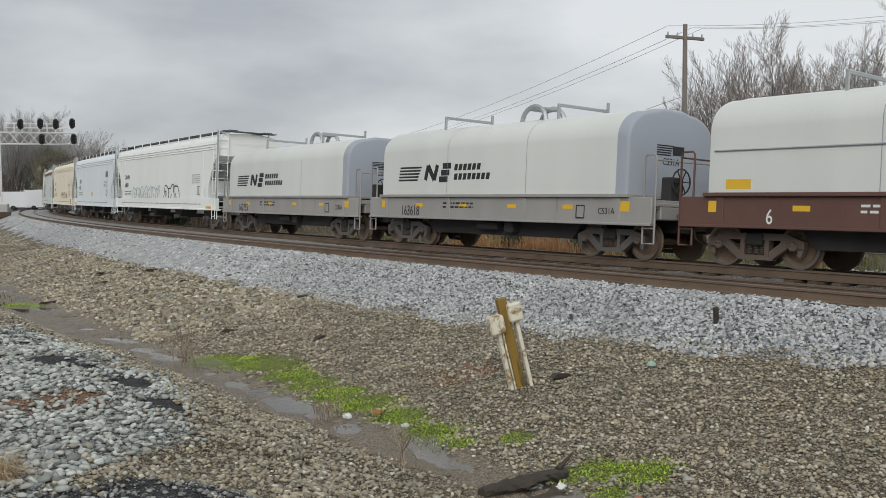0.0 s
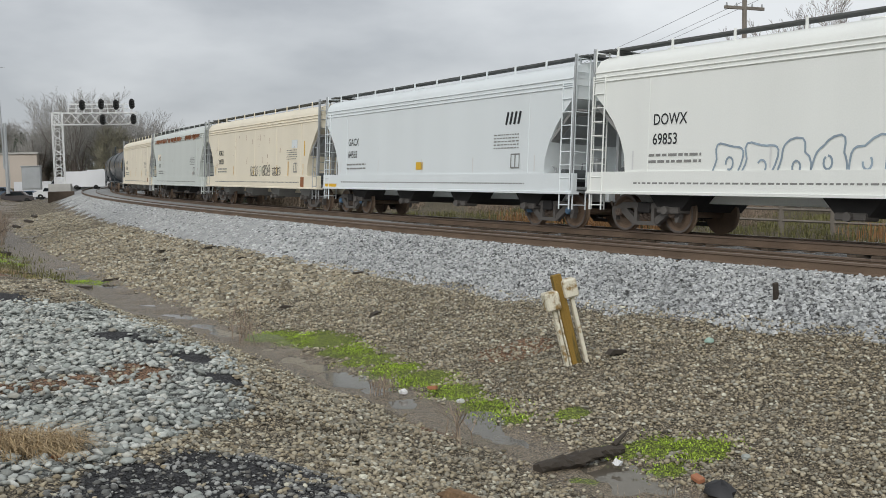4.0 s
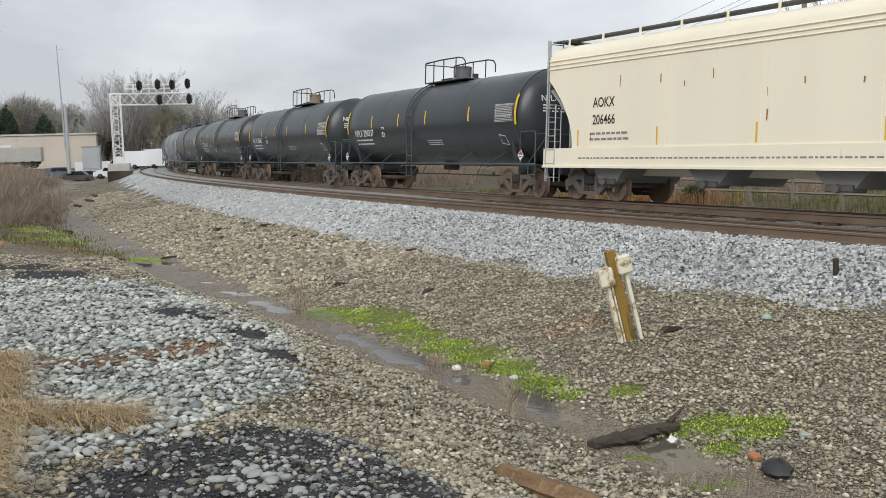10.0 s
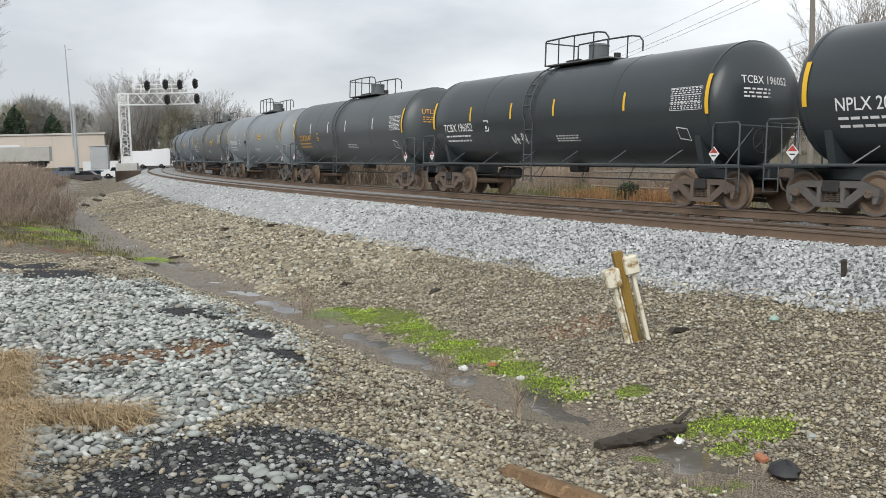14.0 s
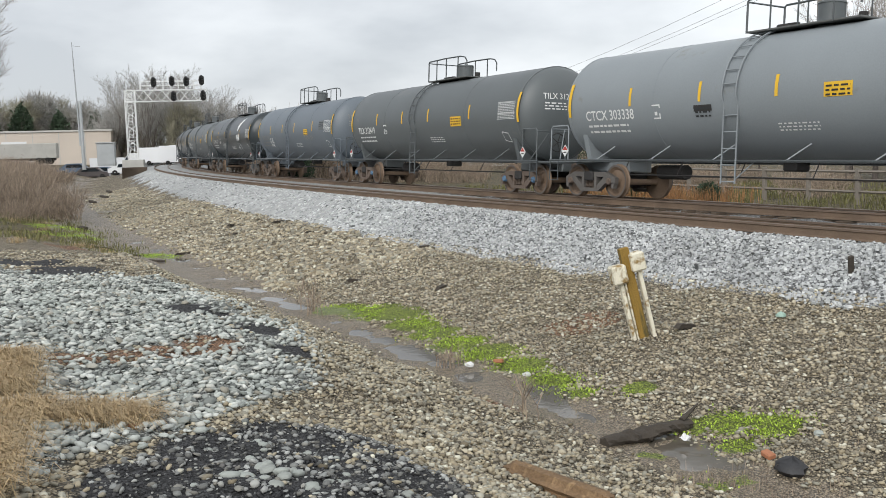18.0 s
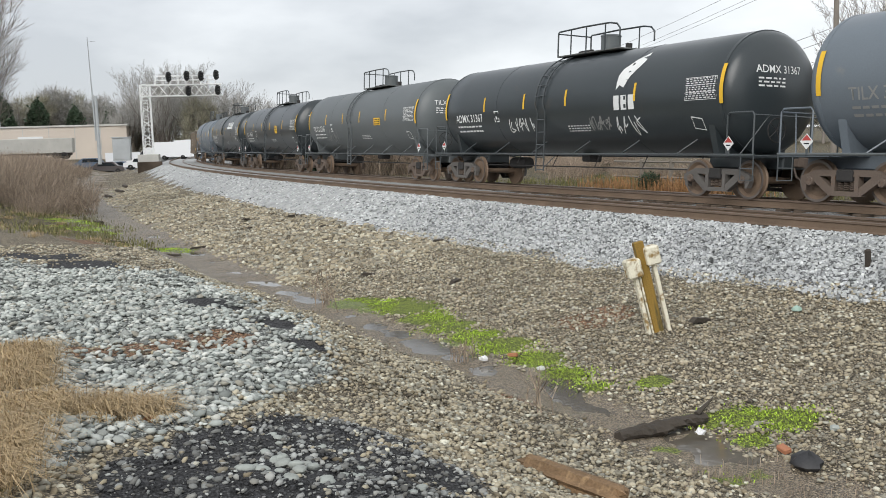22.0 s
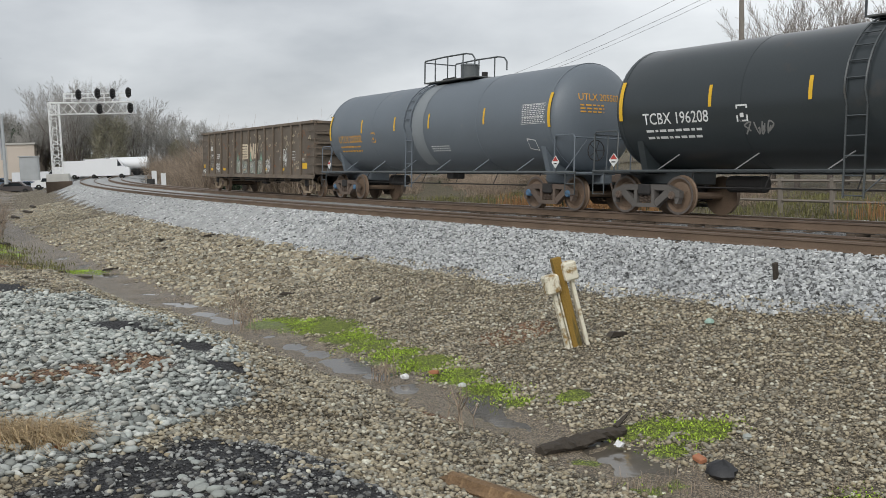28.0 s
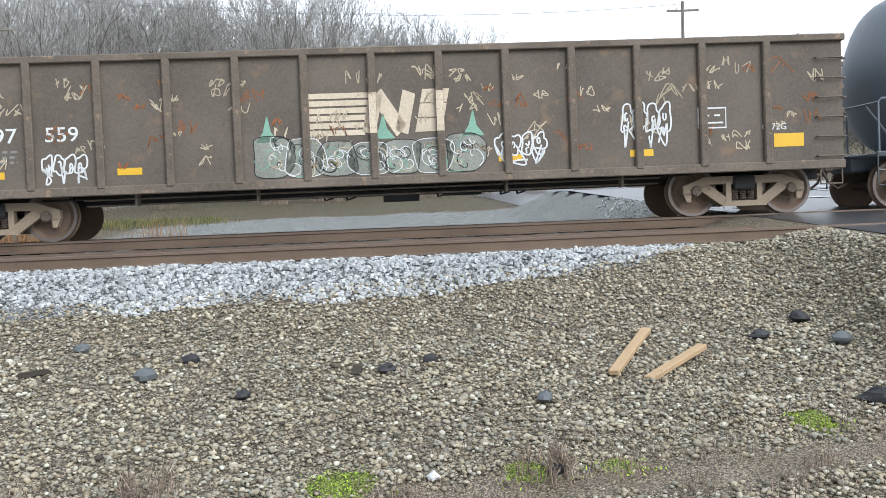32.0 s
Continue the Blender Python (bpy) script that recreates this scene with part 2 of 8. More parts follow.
M = {
    "rail": mat("rusty_rail_steel", (0.18, 0.128, 0.09), 0.75, 0.2, 0.3, 3, 50),
    "railhead": mat("worn_railhead", (0.23, 0.17, 0.13), 0.4, 0.5, 0.2, 2, 40, 0.05),
    "tie": mat("weathered_tie", (0.10, 0.075, 0.055), 0.9, 0, 0.35, 4, 30, 0.4),
    "ballast": mat("grey_ballast_stone", (0.44, 0.45, 0.445), 0.85, 0, 0.2, 3, 40, 0.2, palette=((0.07, 0.072, 0.07), (0.34, 0.355, 0.35), (0.50, 0.51, 0.50), (0.30, 0.31, 0.315), (0.58, 0.59, 0.585), (0.44, 0.45, 0.46), (0.70, 0.71, 0.70))),
    "bed": mat("far_ballast_bed", (0.36, 0.365, 0.36), 0.9, 0, 0.35, 8, 26, 0.6, (0.2, 0.19, 0.17), 0.2, 5),
    "gravel": mat("brown_river_gravel", (0.30, 0.25, 0.17), 0.8, 0, 0.25, 3, 40, 0.2, palette=((0.068, 0.059, 0.044), (0.269, 0.222, 0.146), (0.430, 0.373, 0.262), (0.311, 0.297, 0.239), (0.193, 0.169, 0.124), (0.524, 0.467, 0.350), (0.361, 0.309, 0.216), (0.255, 0.245, 0.204), (0.680, 0.654, 0.533))),
    "whitegravel": mat("pale_crushed_stone", (0.40, 0.42, 0.40), 0.85, 0, 0.2, 3, 40, 0.2, palette=((0.10, 0.105, 0.10), (0.33, 0.355, 0.33), (0.49, 0.51, 0.48), (0.25, 0.26, 0.24), (0.42, 0.45, 0.42), (0.62, 0.63, 0.59), (0.30, 0.28, 0.23))),
    "greychips": mat("dark_grey_mixed_chips", (0.15, 0.15, 0.145), 0.8, 0, 0.25, 3, 40, 0.2, palette=((0.05, 0.05, 0.05), (0.16, 0.16, 0.15), (0.28, 0.29, 0.28), (0.10, 0.10, 0.095), (0.2, 0.19, 0.165), (0.46, 0.47, 0.45), (0.13, 0.125, 0.12))),
    "blackgravel": mat("black_cinder", (0.03, 0.03, 0.032), 0.6, 0, 0.3, 3, 40, 0.2, island=0.5),
    "truck": mat("rusty_truck_casting", (0.15, 0.115, 0.092), 0.75, 0.15, 0.3, 4, 40, 0.2, (0.16, 0.08, 0.04), 0.3),
    "truckgrey": mat("grimy_truck_casting", (0.13, 0.12, 0.11), 0.75, 0.1, 0.3, 4, 40, 0.2),
    "wheel": mat("brown_wheel_steel", (0.22, 0.155, 0.108), 0.65, 0.15, 0.25, 4, 40, 0.1),
    "tread": mat("bright_tread_steel", (0.2, 0.17, 0.15), 0.45, 0.6, 0.15, 4, 40, 0.05),
    "truckdust": mat("dusty_tan_cast_truck", (0.33, 0.26, 0.185), 0.85, 0.0, 0.35, 4, 40, 0.1, (0.13, 0.1, 0.075), 0.3, 5),
    "bearing": mat("blue_bearing_cap", (0.09, 0.17, 0.27), 0.6, 0.0, 0.3, 6, 60),
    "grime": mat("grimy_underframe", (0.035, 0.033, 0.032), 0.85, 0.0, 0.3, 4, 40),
    "coverwhite": mat("dull_white_hood_paint", (0.70, 0.72, 0.68), 0.5, 0, 0.06, 1.4, 30, 0.03, (0.42, 0.4, 0.35), 0.12, 1.5, streak=True),
    "covergrey": mat("blue_grey_end_paint", (0.36, 0.39, 0.44), 0.55, 0, 0.06, 1.4, 30, 0.03),
    "framegrey": mat("grey_frame_paint", (0.34, 0.33, 0.31), 0.6, 0, 0.12, 2, 30, 0.05, (0.2, 0.14, 0.1), 0.2, 2.0, streak=True),
    "framebrown": mat("oxide_brown_frame_paint", (0.13, 0.065, 0.05), 0.65, 0, 0.15, 2, 30, 0.05),
    "hopperwhite": mat("white_hopper_paint", (0.88, 0.90, 0.86), 0.45, 0, 0.05, 1.2, 30, 0.03, (0.6, 0.58, 0.52), 0.05, 1.2, streak=True),
    "hopperblue": mat("pale_blue_white_paint", (0.79, 0.84, 0.85), 0.45, 0, 0.05, 1.2, 30, 0.03, (0.5, 0.5, 0.48), 0.1, 1.2, streak=True),
    "hoppercream": mat("cream_hopper_paint", (0.87, 0.80, 0.64), 0.5, 0, 0.06, 1.2, 30, 0.03, (0.5, 0.36, 0.22), 0.13, 1.6, streak=True),
    "hoppergrey": mat("pale_grey_hopper_paint", (0.66, 0.70, 0.66), 0.5, 0, 0.06, 1.2, 30, 0.03, (0.45, 0.3, 0.2), 0.12, 1.6, streak=True),
    "rust": mat("orange_rust", (0.30, 0.12, 0.05), 0.85, 0, 0.4, 5, 40, 0.2),
    "galv": mat("galvanised_steel", (0.42, 0.44, 0.45), 0.5, 0.4, 0.12, 3, 40, 0.05),
    "walk": mat("dark_grating", (0.13, 0.135, 0.13), 0.7, 0.3, 0.2, 3, 40),
    # darker hopper steel: shade of end recesses and underside put into the colour
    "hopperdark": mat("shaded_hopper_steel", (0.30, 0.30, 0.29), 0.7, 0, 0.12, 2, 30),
    "tankblack": mat("black_tank_paint", (0.037, 0.045, 0.049), 0.3, 0, 0.15, 1.0, 30, 0.03, (0.06, 0.055, 0.05), 0.25, 0.8),
    "tankcharcoal": mat("charcoal_tank_paint", (0.072, 0.082, 0.086), 0.38, 0, 0.12, 1.0, 30, 0.03, (0.09, 0.085, 0.075), 0.25, 0.8),
    "tankgrey": mat("blue_grey_tank_paint", (0.14, 0.165, 0.19), 0.45, 0, 0.1, 1.0, 30, 0.03, (0.20, 0.205, 0.20), 0.25, 0.7),
    "tankmid": mat("grey_tank_paint", (0.115, 0.128, 0.132), 0.45, 0, 0.1, 1.0, 30, 0.03, (0.18, 0.175, 0.16), 0.25, 0.7),
    "tanksteel": mat("pale_slate_tank_paint", (0.24, 0.265, 0.28), 0.5, 0, 0.1, 1.0, 30, 0.03, (0.2, 0.2, 0.18), 0.25, 0.7),
    "yellow": mat("yellow_reflective_sheet", (0.78, 0.47, 0.03), 0.5, 0, 0.08, 4, 40, 0.0),
    "white": mat("white_stencil_paint", (0.75, 0.76, 0.75), 0.6, 0, 0.1, 4, 40, 0.0),
    "orange": mat("orange_stencil_paint", (0.70, 0.36, 0.05), 0.6, 0, 0.1, 4, 40, 0.0),
    "ink": mat("black_stencil_paint", (0.02, 0.022, 0.025), 0.6, 0, 0.1, 4, 40, 0.0),
    "inkgrey": mat("faded_stencil_paint", (0.25, 0.25, 0.24), 0.6, 0, 0.1, 4, 40, 0.0),
    "chalk": mat("faded_chalk_scratches", (0.55, 0.47, 0.34), 0.8, 0, 0.4, 3, 30, 0.0),
    "bluepaint": mat("faint_blue_spray_outline", (0.30, 0.38, 0.45), 0.6, 0, 0.3, 3, 30, 0.0),
    "creamlogo": mat("dirty_cream_mark", (0.66, 0.56, 0.42), 0.7, 0, 0.25, 3, 30, 0.0, (0.3, 0.18, 0.1), 0.25, 4),
    "silverpaint": mat("dirty_silver_spray_paint", (0.25, 0.26, 0.22), 0.6, 0, 0.45, 3, 30, 0.0),
    "greenpaint": mat("pale_green_spray_paint", (0.22, 0.40, 0.30), 0.6, 0, 0.3, 3, 30, 0.0),
    "gonbrown": mat("weathered_brown_gondola_paint", (0.138, 0.114, 0.09), 0.75, 0, 0.35, 2, 30, 0.1, (0.215, 0.15, 0.1), 0.35, 2.2),
    "gonrib": mat("rust_streaked_rib", (0.16, 0.13, 0.1), 0.8, 0, 0.45, 3, 30, 0.15, (0.33, 0.23, 0.15), 0.35, 4),
    "concrete": mat("pale_concrete", (0.5, 0.49, 0.46), 0.85, 0, 0.15, 3, 40),
    "postwhite": mat("peeling_white_post_paint", (0.72, 0.68, 0.55), 0.7, 0, 0.2, 8, 80, 0.3, (0.28, 0.18, 0.06), 0.5, 9),
    "postwood": mat("mossy_ochre_wood", (0.27, 0.165, 0.032), 0.85, 0, 0.5, 6, 60, 0.5, (0.07, 0.065, 0.025), 0.5, 7, streak=True),
    "bark": mat("grey_brown_bark", (0.13, 0.11, 0.095), 0.9, 0, 0.3, 4, 40, 0.3),
    "twig": mat("bare_grey_twig", (0.25, 0.22, 0.195), 0.9, 0, 0.2, 4, 40, 0.0, island=0.35),
    # twig colour paled and greyed to stand in for distance haze
    "haze": mat("distant_hazed_twigs", (0.31, 0.30, 0.28), 0.95, 0, 0.25, 1.0, 20, 0.0, island=0.4),
    "trailer": mat("dull_trailer_paint", (0.42, 0.41, 0.38), 0.6, 0, 0.15, 2, 30, 0.0, (0.25, 0.2, 0.17), 0.25, 1.5),
    "domebrown": mat("rusty_tan_dome", (0.24, 0.185, 0.13), 0.7, 0, 0.25, 4, 40, 0.1),
    "twigbud": mat("budding_olive_twig", (0.25, 0.235, 0.17), 0.9, 0, 0.2, 4, 40, 0.0, island=0.4),
    "brush": mat("brown_winter_brush", (0.29, 0.23, 0.175), 0.9, 0, 0.2, 4, 40, 0.0, island=0.45),
    "evergreen": mat("dark_evergreen_needles", (0.035, 0.06, 0.03), 0.8, 0, 0.3, 4, 40, 0.0, island=0.4),
    "drygrass": mat("dull_olive_winter_grass", (0.15, 0.145, 0.055), 0.85, 0, 0.25, 4, 40, 0.0, island=0.5),
    "straw": mat("dry_straw_grass", (0.44, 0.33, 0.19), 0.8, 0, 0.15, 4, 40, 0.0, island=0.35),
    "sedge": mat("orange_broom_sedge", (0.36, 0.19, 0.08), 0.8, 0, 0.15, 4, 40, 0.0, island=0.4),
    "moss": mat("bright_green_moss", (0.34, 0.48, 0.05), 0.85, 0, 0.3, 6, 40, 0.0, island=0.45),
    "deadwood": mat("dark_rotten_wood", (0.055, 0.045, 0.035), 0.9, 0, 0.35, 6, 50, 0.4),
    "rawwood": mat("pale_split_lumber", (0.47, 0.33, 0.19), 0.8, 0, 0.15, 6, 50, 0.2),
    "brownwood": mat("red_brown_split_log", (0.185, 0.115, 0.06), 0.85, 0, 0.5, 5, 50, 0.6, (0.34, 0.225, 0.12), 0.4, 5, streak=True),
    "polewood": mat("weathered_pole_wood", (0.23, 0.205, 0.175), 0.9, 0, 0.2, 4, 40, 0.2),
    "wire": mat("dark_cable", (0.14, 0.14, 0.14), 0.6, 0, 0.1, 4, 40, 0.0),
    "gantry": mat("white_painted_lattice_steel", (0.8, 0.81, 0.8), 0.5, 0.1, 0.08, 3, 40, 0.0),
    "signal": mat("matt_black_signal_paint", (0.018, 0.018, 0.018), 0.6, 0, 0.1, 4, 40, 0.0),
    "beige": mat("pinkish_beige_wall_panel", (0.58, 0.51, 0.44), 0.8, 0, 0.08, 0.5, 20),
    "vanwhite": mat("white_vehicle_paint", (0.75, 0.76, 0.77), 0.35, 0, 0.04, 1, 20, 0.0, coat=0.3),
    "carred": mat("dark_red_vehicle_paint", (0.07, 0.06, 0.06), 0.35, 0, 0.05, 1, 20, 0.0, coat=0.4),
    "carblue": mat("grey_blue_vehicle_paint", (0.10, 0.14, 0.2), 0.35, 0, 0.05, 1, 20, 0.0, coat=0.4),
    "glass": mat("dark_window_glass", (0.02, 0.025, 0.03), 0.08, 0, 0.05, 1, 20, 0.0),
    "tyre": mat("black_rubber_tyre", (0.02, 0.02, 0.02), 0.85, 0, 0.1, 4, 40),
    "asphalt": mat("wet_dark_asphalt", (0.07, 0.071, 0.074), 0.3, 0, 0.2, 2, 60, 0.2),
    "roadline": mat("white_road_paint", (0.62, 0.62, 0.6), 0.7, 0, 0.15, 4, 40),
    "roof": mat("grey_shingle_roof", (0.28, 0.29, 0.3), 0.85, 0, 0.15, 3, 40),
    "siding": mat("white_house_siding", (0.72, 0.73, 0.73), 0.7, 0, 0.05, 2, 30),
    "water": mat("shallow_puddle_water", (0.115, 0.10, 0.08), 0.06, 0, 0.2, 2, 9, 0.04),
    "brick": mat("orange_brick_bit", (0.40, 0.17, 0.09), 0.85, 0, 0.2, 8, 60),
    "paleglass": mat("pale_green_stone", (0.33, 0.47, 0.40), 0.4, 0, 0.15, 6, 60),
    "litter": mat("white_litter_plastic", (0.75, 0.75, 0.75), 0.5, 0, 0.1, 6, 60),
    "red": mat("faded_red_placard", (0.45, 0.06, 0.05), 0.6, 0, 0.1, 4, 40, 0.0),
}


# ================= mesh helpers =================
class Solid:
    """Collects vertices and faces for one mesh."""

    def __init__(self):
        self.v, self.f = [], []

    def add(self, vs, fs):
        k = len(self.v)
        self.v += [tuple(v) for v in vs]
        self.f += [tuple(i + k for i in f) for f in fs]
        return self

    def box(self, x0, x1, y0, y1, z0, z1, m=None):
        vs = [(x, y, z) for x in (x0, x1) for y in (y0, y1) for z in (z0, z1)]
        if m is not None:
            vs = [m @ Vector(v) for v in vs]
        return self.add(vs, [(0, 1, 3, 2), (4, 6, 7, 5), (0, 4, 5, 1), (2, 3, 7, 6), (0, 2, 6, 4), (1, 5, 7, 3)])

    def slab(self, x0, x1, y0, y1, z0, z1, c=0.02, m=None):
        """A box with chamfered edges."""
        vs, mid = [], ((x0 + x1) / 2, (y0 + y1) / 2, (z0 + z1) / 2)
        half = (abs(x1 - x0) / 2, abs(y1 - y0) / 2, abs(z1 - z0) / 2)
        c = min(c, *(h * 0.45 for h in half))
        idx = {}
        for sx in (-1, 1):
            for sy in (-1, 1):
                for sz in (-1, 1):
                    for ax in range(3):
                        s = (sx, sy, sz)
                        p = [mid[i] + s[i] * (half[i] - (0 if i == ax else c)) for i in range(3)]
                        idx[(sx, sy, sz, ax)] = len(vs)
                        vs.append(p)
        fs = []
        for ax in range(3):
            a, b = [i for i in range(3) if i != ax]
            for sg in (-1, 1):
                ring = []
                for sa, sb in ((-1, -1), (1, -1), (1, 1), (-1, 1)):
                    s = [0, 0, 0]
                    s[ax], s[a], s[b] = sg, sa, sb
                    ring.append(idx[(*s, ax)])
                fs.append(tuple(ring))
            for sa in (-1, 1):
                for sb in (-1, 1):
                    q = []
                    for sg, order in ((-1, (a, b)), (1, (b, a))):
                        for wh in order:
                            s = [0, 0, 0]
                            s[ax], s[a], s[b] = sg, sa, sb
                            q.append(idx[(*s, wh)])
                    fs.append(tuple(q))
        for sx in (-1, 1):
            for sy in (-1, 1):
                for sz in (-1, 1):
                    fs.append(tuple(idx[(sx, sy, sz, ax)] for ax in range(3)))
        if m is not None:
            vs = [m @ Vector(v) for v in vs]
        return self.add(vs, fs)

    def rod(self, p, q, r, n=6, r2=None):
        p, q = Vector(p), Vector(q)
        d = (q - p).normalized()
        a = d.orthogonal().normalized()
        b = d.cross(a)
        r2 = r if r2 is None else r2
        vs = [p + (a * math.cos(2 * math.pi * i / n) + b * math.sin(2 * math.pi * i / n)) * r for i in range(n)]
        vs += [q + (a * math.cos(2 * math.pi * i / n) + b * math.sin(2 * math.pi * i / n)) * r2 for i in range(n)]
        fs = [(i, (i + 1) % n, n + (i + 1) % n, n + i) for i in range(n)]
        return self.add(vs, fs + [tuple(range(n))[::-1], tuple(range(n, 2 * n))])

    def pipe(self, pts, r, n=6):
        pts = [Vector(p) for p in pts]
        rings, a = [], None
        for i, p in enumerate(pts):
            d = (pts[min(i + 1, len(pts) - 1)] - pts[max(i - 1, 0)]).normalized()
            a = d.orthogonal().normalized() if a is None else (a - d * a.dot(d)).normalized()
            b = d.cross(a)
            rings.append([p + (a * math.cos(2 * math.pi * k / n) + b * math.sin(2 * math.pi * k / n)) * r for k in range(n)])
        vs = [v for ring in rings for v in ring]
        fs = [(i * n + k, i * n + (k + 1) % n, (i + 1) * n + (k + 1) % n, (i + 1) * n + k) for i in range(len(pts) - 1) for k in range(n)]
        return self.add(vs, fs + [tuple(range(n))[::-1], tuple(range(len(vs) - n, len(vs)))])

    def prism(self, poly, y0, y1, axis="y"):
        """A polygon in the x-z plane, from y0 to y1 (axis "x": in the y-z plane, along x; "z": in x-y, upwards)."""
        n = len(poly)
        put = {"y": lambda a, b, t: (a, t, b), "x": lambda a, b, t: (t, a, b), "z": lambda a, b, t: (a, b, t)}[axis]
        vs = [put(a, b, y0) for a, b in poly] + [put(a, b, y1) for a, b in poly]
        fs = [(i, (i + 1) % n, n + (i + 1) % n, n + i) for i in range(n)]
        return self.add(vs, fs + [tuple(range(n))[::-1], tuple(range(n, 2 * n))])

    def loft(self, rings, closed=True, caps=True):
        n = len(rings[0])
        vs = [v for r in rings for v in r]
        m = n if closed else n - 1
        fs = [(i * n + k, i * n + (k + 1) % n, (i + 1) * n + (k + 1) % n, (i + 1) * n + k) for i in range(len(rings) - 1) for k in range(m)]
        if caps:
            fs += [tuple(range(n))[::-1], tuple(range(len(vs) - n, len(vs)))]
        return self.add(vs, fs)

    def disc(self, c, r0, r1, y, n=20):
        """A wheel-like ring in the x-z plane at c, from y[0] to y[1]."""
        cx, cz = c
        rings = []
        for rr, yy in ((r0, y[0]), (r1, y[0]), (r1, y[1]), (r0, y[1])):
            rings.append([(cx + rr * math.cos(2 * math.pi * i / n), yy, cz + rr * math.sin(2 * math.pi * i / n)) for i in range(n)])
        return self.loft(rings + rings[:1], caps=False)

    def mesh(self, name, smooth=35):
        me = bpy.data.meshes.new(name)
        me.from_pydata(self.v, [], self.f)
        bm = bmesh.new()
        bm.from_mesh(me)
        bmesh.ops.recalc_face_normals(bm, faces=bm.faces)
        bm.to_mesh(me)
        bm.free()
        if smooth:
            me.polygons.foreach_set("use_smooth", [True] * len(me.polygons))
            me.set_sharp_from_angle(angle=radians(smooth))
        return me


SHARED = {}


def part(name, solid, material, parent=None, label="", key=None, m=None, smooth=35):
    """One mesh object, under parent if given. key: alike parts share one mesh; solid may be a function that makes it."""
    if key is None or key not in SHARED:
        s = solid() if callable(solid) else solid
        me = s if isinstance(s, bpy.types.Mesh) else s.mesh(name, smooth)
        if not me.materials:
            me.materials.append(material)
        if key is not None:
            SHARED[key] = me
    me = SHARED[key] if key is not None else me
    ob = new(name, me)
    if me.materials[0] is not material:
        ob.material_slots[0].link = "OBJECT"
        ob.material_slots[0].material = material
    ob.parent = parent
    if m is not None:
        ob.matrix_local = m
    if label:
        ob["label"] = label
    return ob


def thing(name, label, category, group="", m=None, kind=""):
    ob = new(name)
    ob.empty_display_size = 0.2
    if m is not None:
        ob.matrix_basis = m
    return tagged(ob, label, category, group, kind)


def raw_mesh(name, v, f, material, smooth=False):
    """A mesh from arrays of vertices and of equal-sided faces."""
    v, f = np.asarray(v, np.float32), np.asarray(f, np.int32)
    me = bpy.data.meshes.new(name)
    me.vertices.add(len(v))
    me.vertices.foreach_set("co", v.ravel())
    me.loops.add(f.size)
    me.loops.foreach_set("vertex_index", f.ravel())
    me.polygons.add(len(f))
    me.polygons.foreach_set("loop_start", np.arange(0, f.size, f.shape[1], dtype=np.int32))
    me.polygons.foreach_set("use_smooth", np.full(len(f), smooth))
    me.update(calc_edges=True)
    me.materials.append(material)
    return me


def text_mesh(words, size, wrap=None, bold=0.0, slant=0.0, squeeze=1.0):
    """Letters as a mesh in the x-z plane that face -y, from the left bottom corner. wrap(x, z) lays them on a curved face."""
    cu = bpy.data.curves.new("letters", "FONT")
    cu.body, cu.size, cu.offset, cu.shear, cu.resolution_u = words, size * 1.37, bold * size, slant, 3
    ob = bpy.data.objects.new("letters", cu)
    scene.collection.objects.link(ob)
    me = bpy.data.meshes.new_from_object(ob)
    bpy.data.objects.remove(ob)
    for v in me.vertices:
        x, z = v.co.x * squeeze, v.co.y
        v.co = (x, 0.0, z) if wrap is None else wrap(x, z)
    me.materials.clear()
    return me


# ================= the line of the track =================
S = np.arange(-460.0, 470.0, 0.5)
CURVATURE = np.interp(S, (-70, -30, 10, 30, 50, 75, 100, 130, 170, 230), (0, -0.00016, -0.00282, -0.00193, -0.00208, -0.00216, -0.00229, -0.00222, -0.00236, -0.0013))
TURN = np.cumsum(CURVATURE) * 0.5
I0 = int(np.argmin(abs(S)))
TURN = 2.12451 + TURN - TURN[I0]
CX, CY = np.cumsum(np.cos(TURN)) * 0.5, np.cumsum(np.sin(TURN)) * 0.5
CX, CY = CX - CX[I0] + 12.001, CY - CY[I0] + 7.631
GAUGE, SPACING, CANT = 1.51, 3.2, 0.087
FAR = SPACING + GAUGE / 2


def grade(s):
    """The height of the rails along the line, which falls away gently round the curve."""
    return np.interp(s, (-60, 0, 10, 20, 60, 120, 180, 260), (-0.05, -0.015, -0.017, -0.035, -0.13, -0.288, -0.452, -0.68))


def on_track(s, o, z=0.0):
    """The place s metres along the near rail of the near track (to the far end of the curve) and o metres behind it."""
    x, y, a = np.interp(s, S, CX), np.interp(s, S, CY), np.interp(s, S, TURN)
    return Vector((x + math.sin(a) * o, y - math.cos(a) * o, z + float(grade(s))))


def heading(s):
    return float(np.interp(s, S, TURN))


def hash_noise(x, y, seed=0):
    """Smooth value noise over arrays."""
    xi, yi = np.floor(x), np.floor(y)
    fx, fy = x - xi, y - yi
    fx, fy = fx * fx * (3 - 2 * fx), fy * fy * (3 - 2 * fy)

    def h(a, b):
        v = np.sin(a * 127.1 + b * 311.7 + seed * 74.7) * 43758.5453
        return v - np.floor(v)
    top = h(xi, yi) * (1 - fx) + h(xi + 1, yi) * fx
    low = h(xi, yi + 1) * (1 - fx) + h(xi + 1, yi + 1) * fx
    return top * (1 - fy) + low * fy


KS = np.arange(0, len(S), 4)


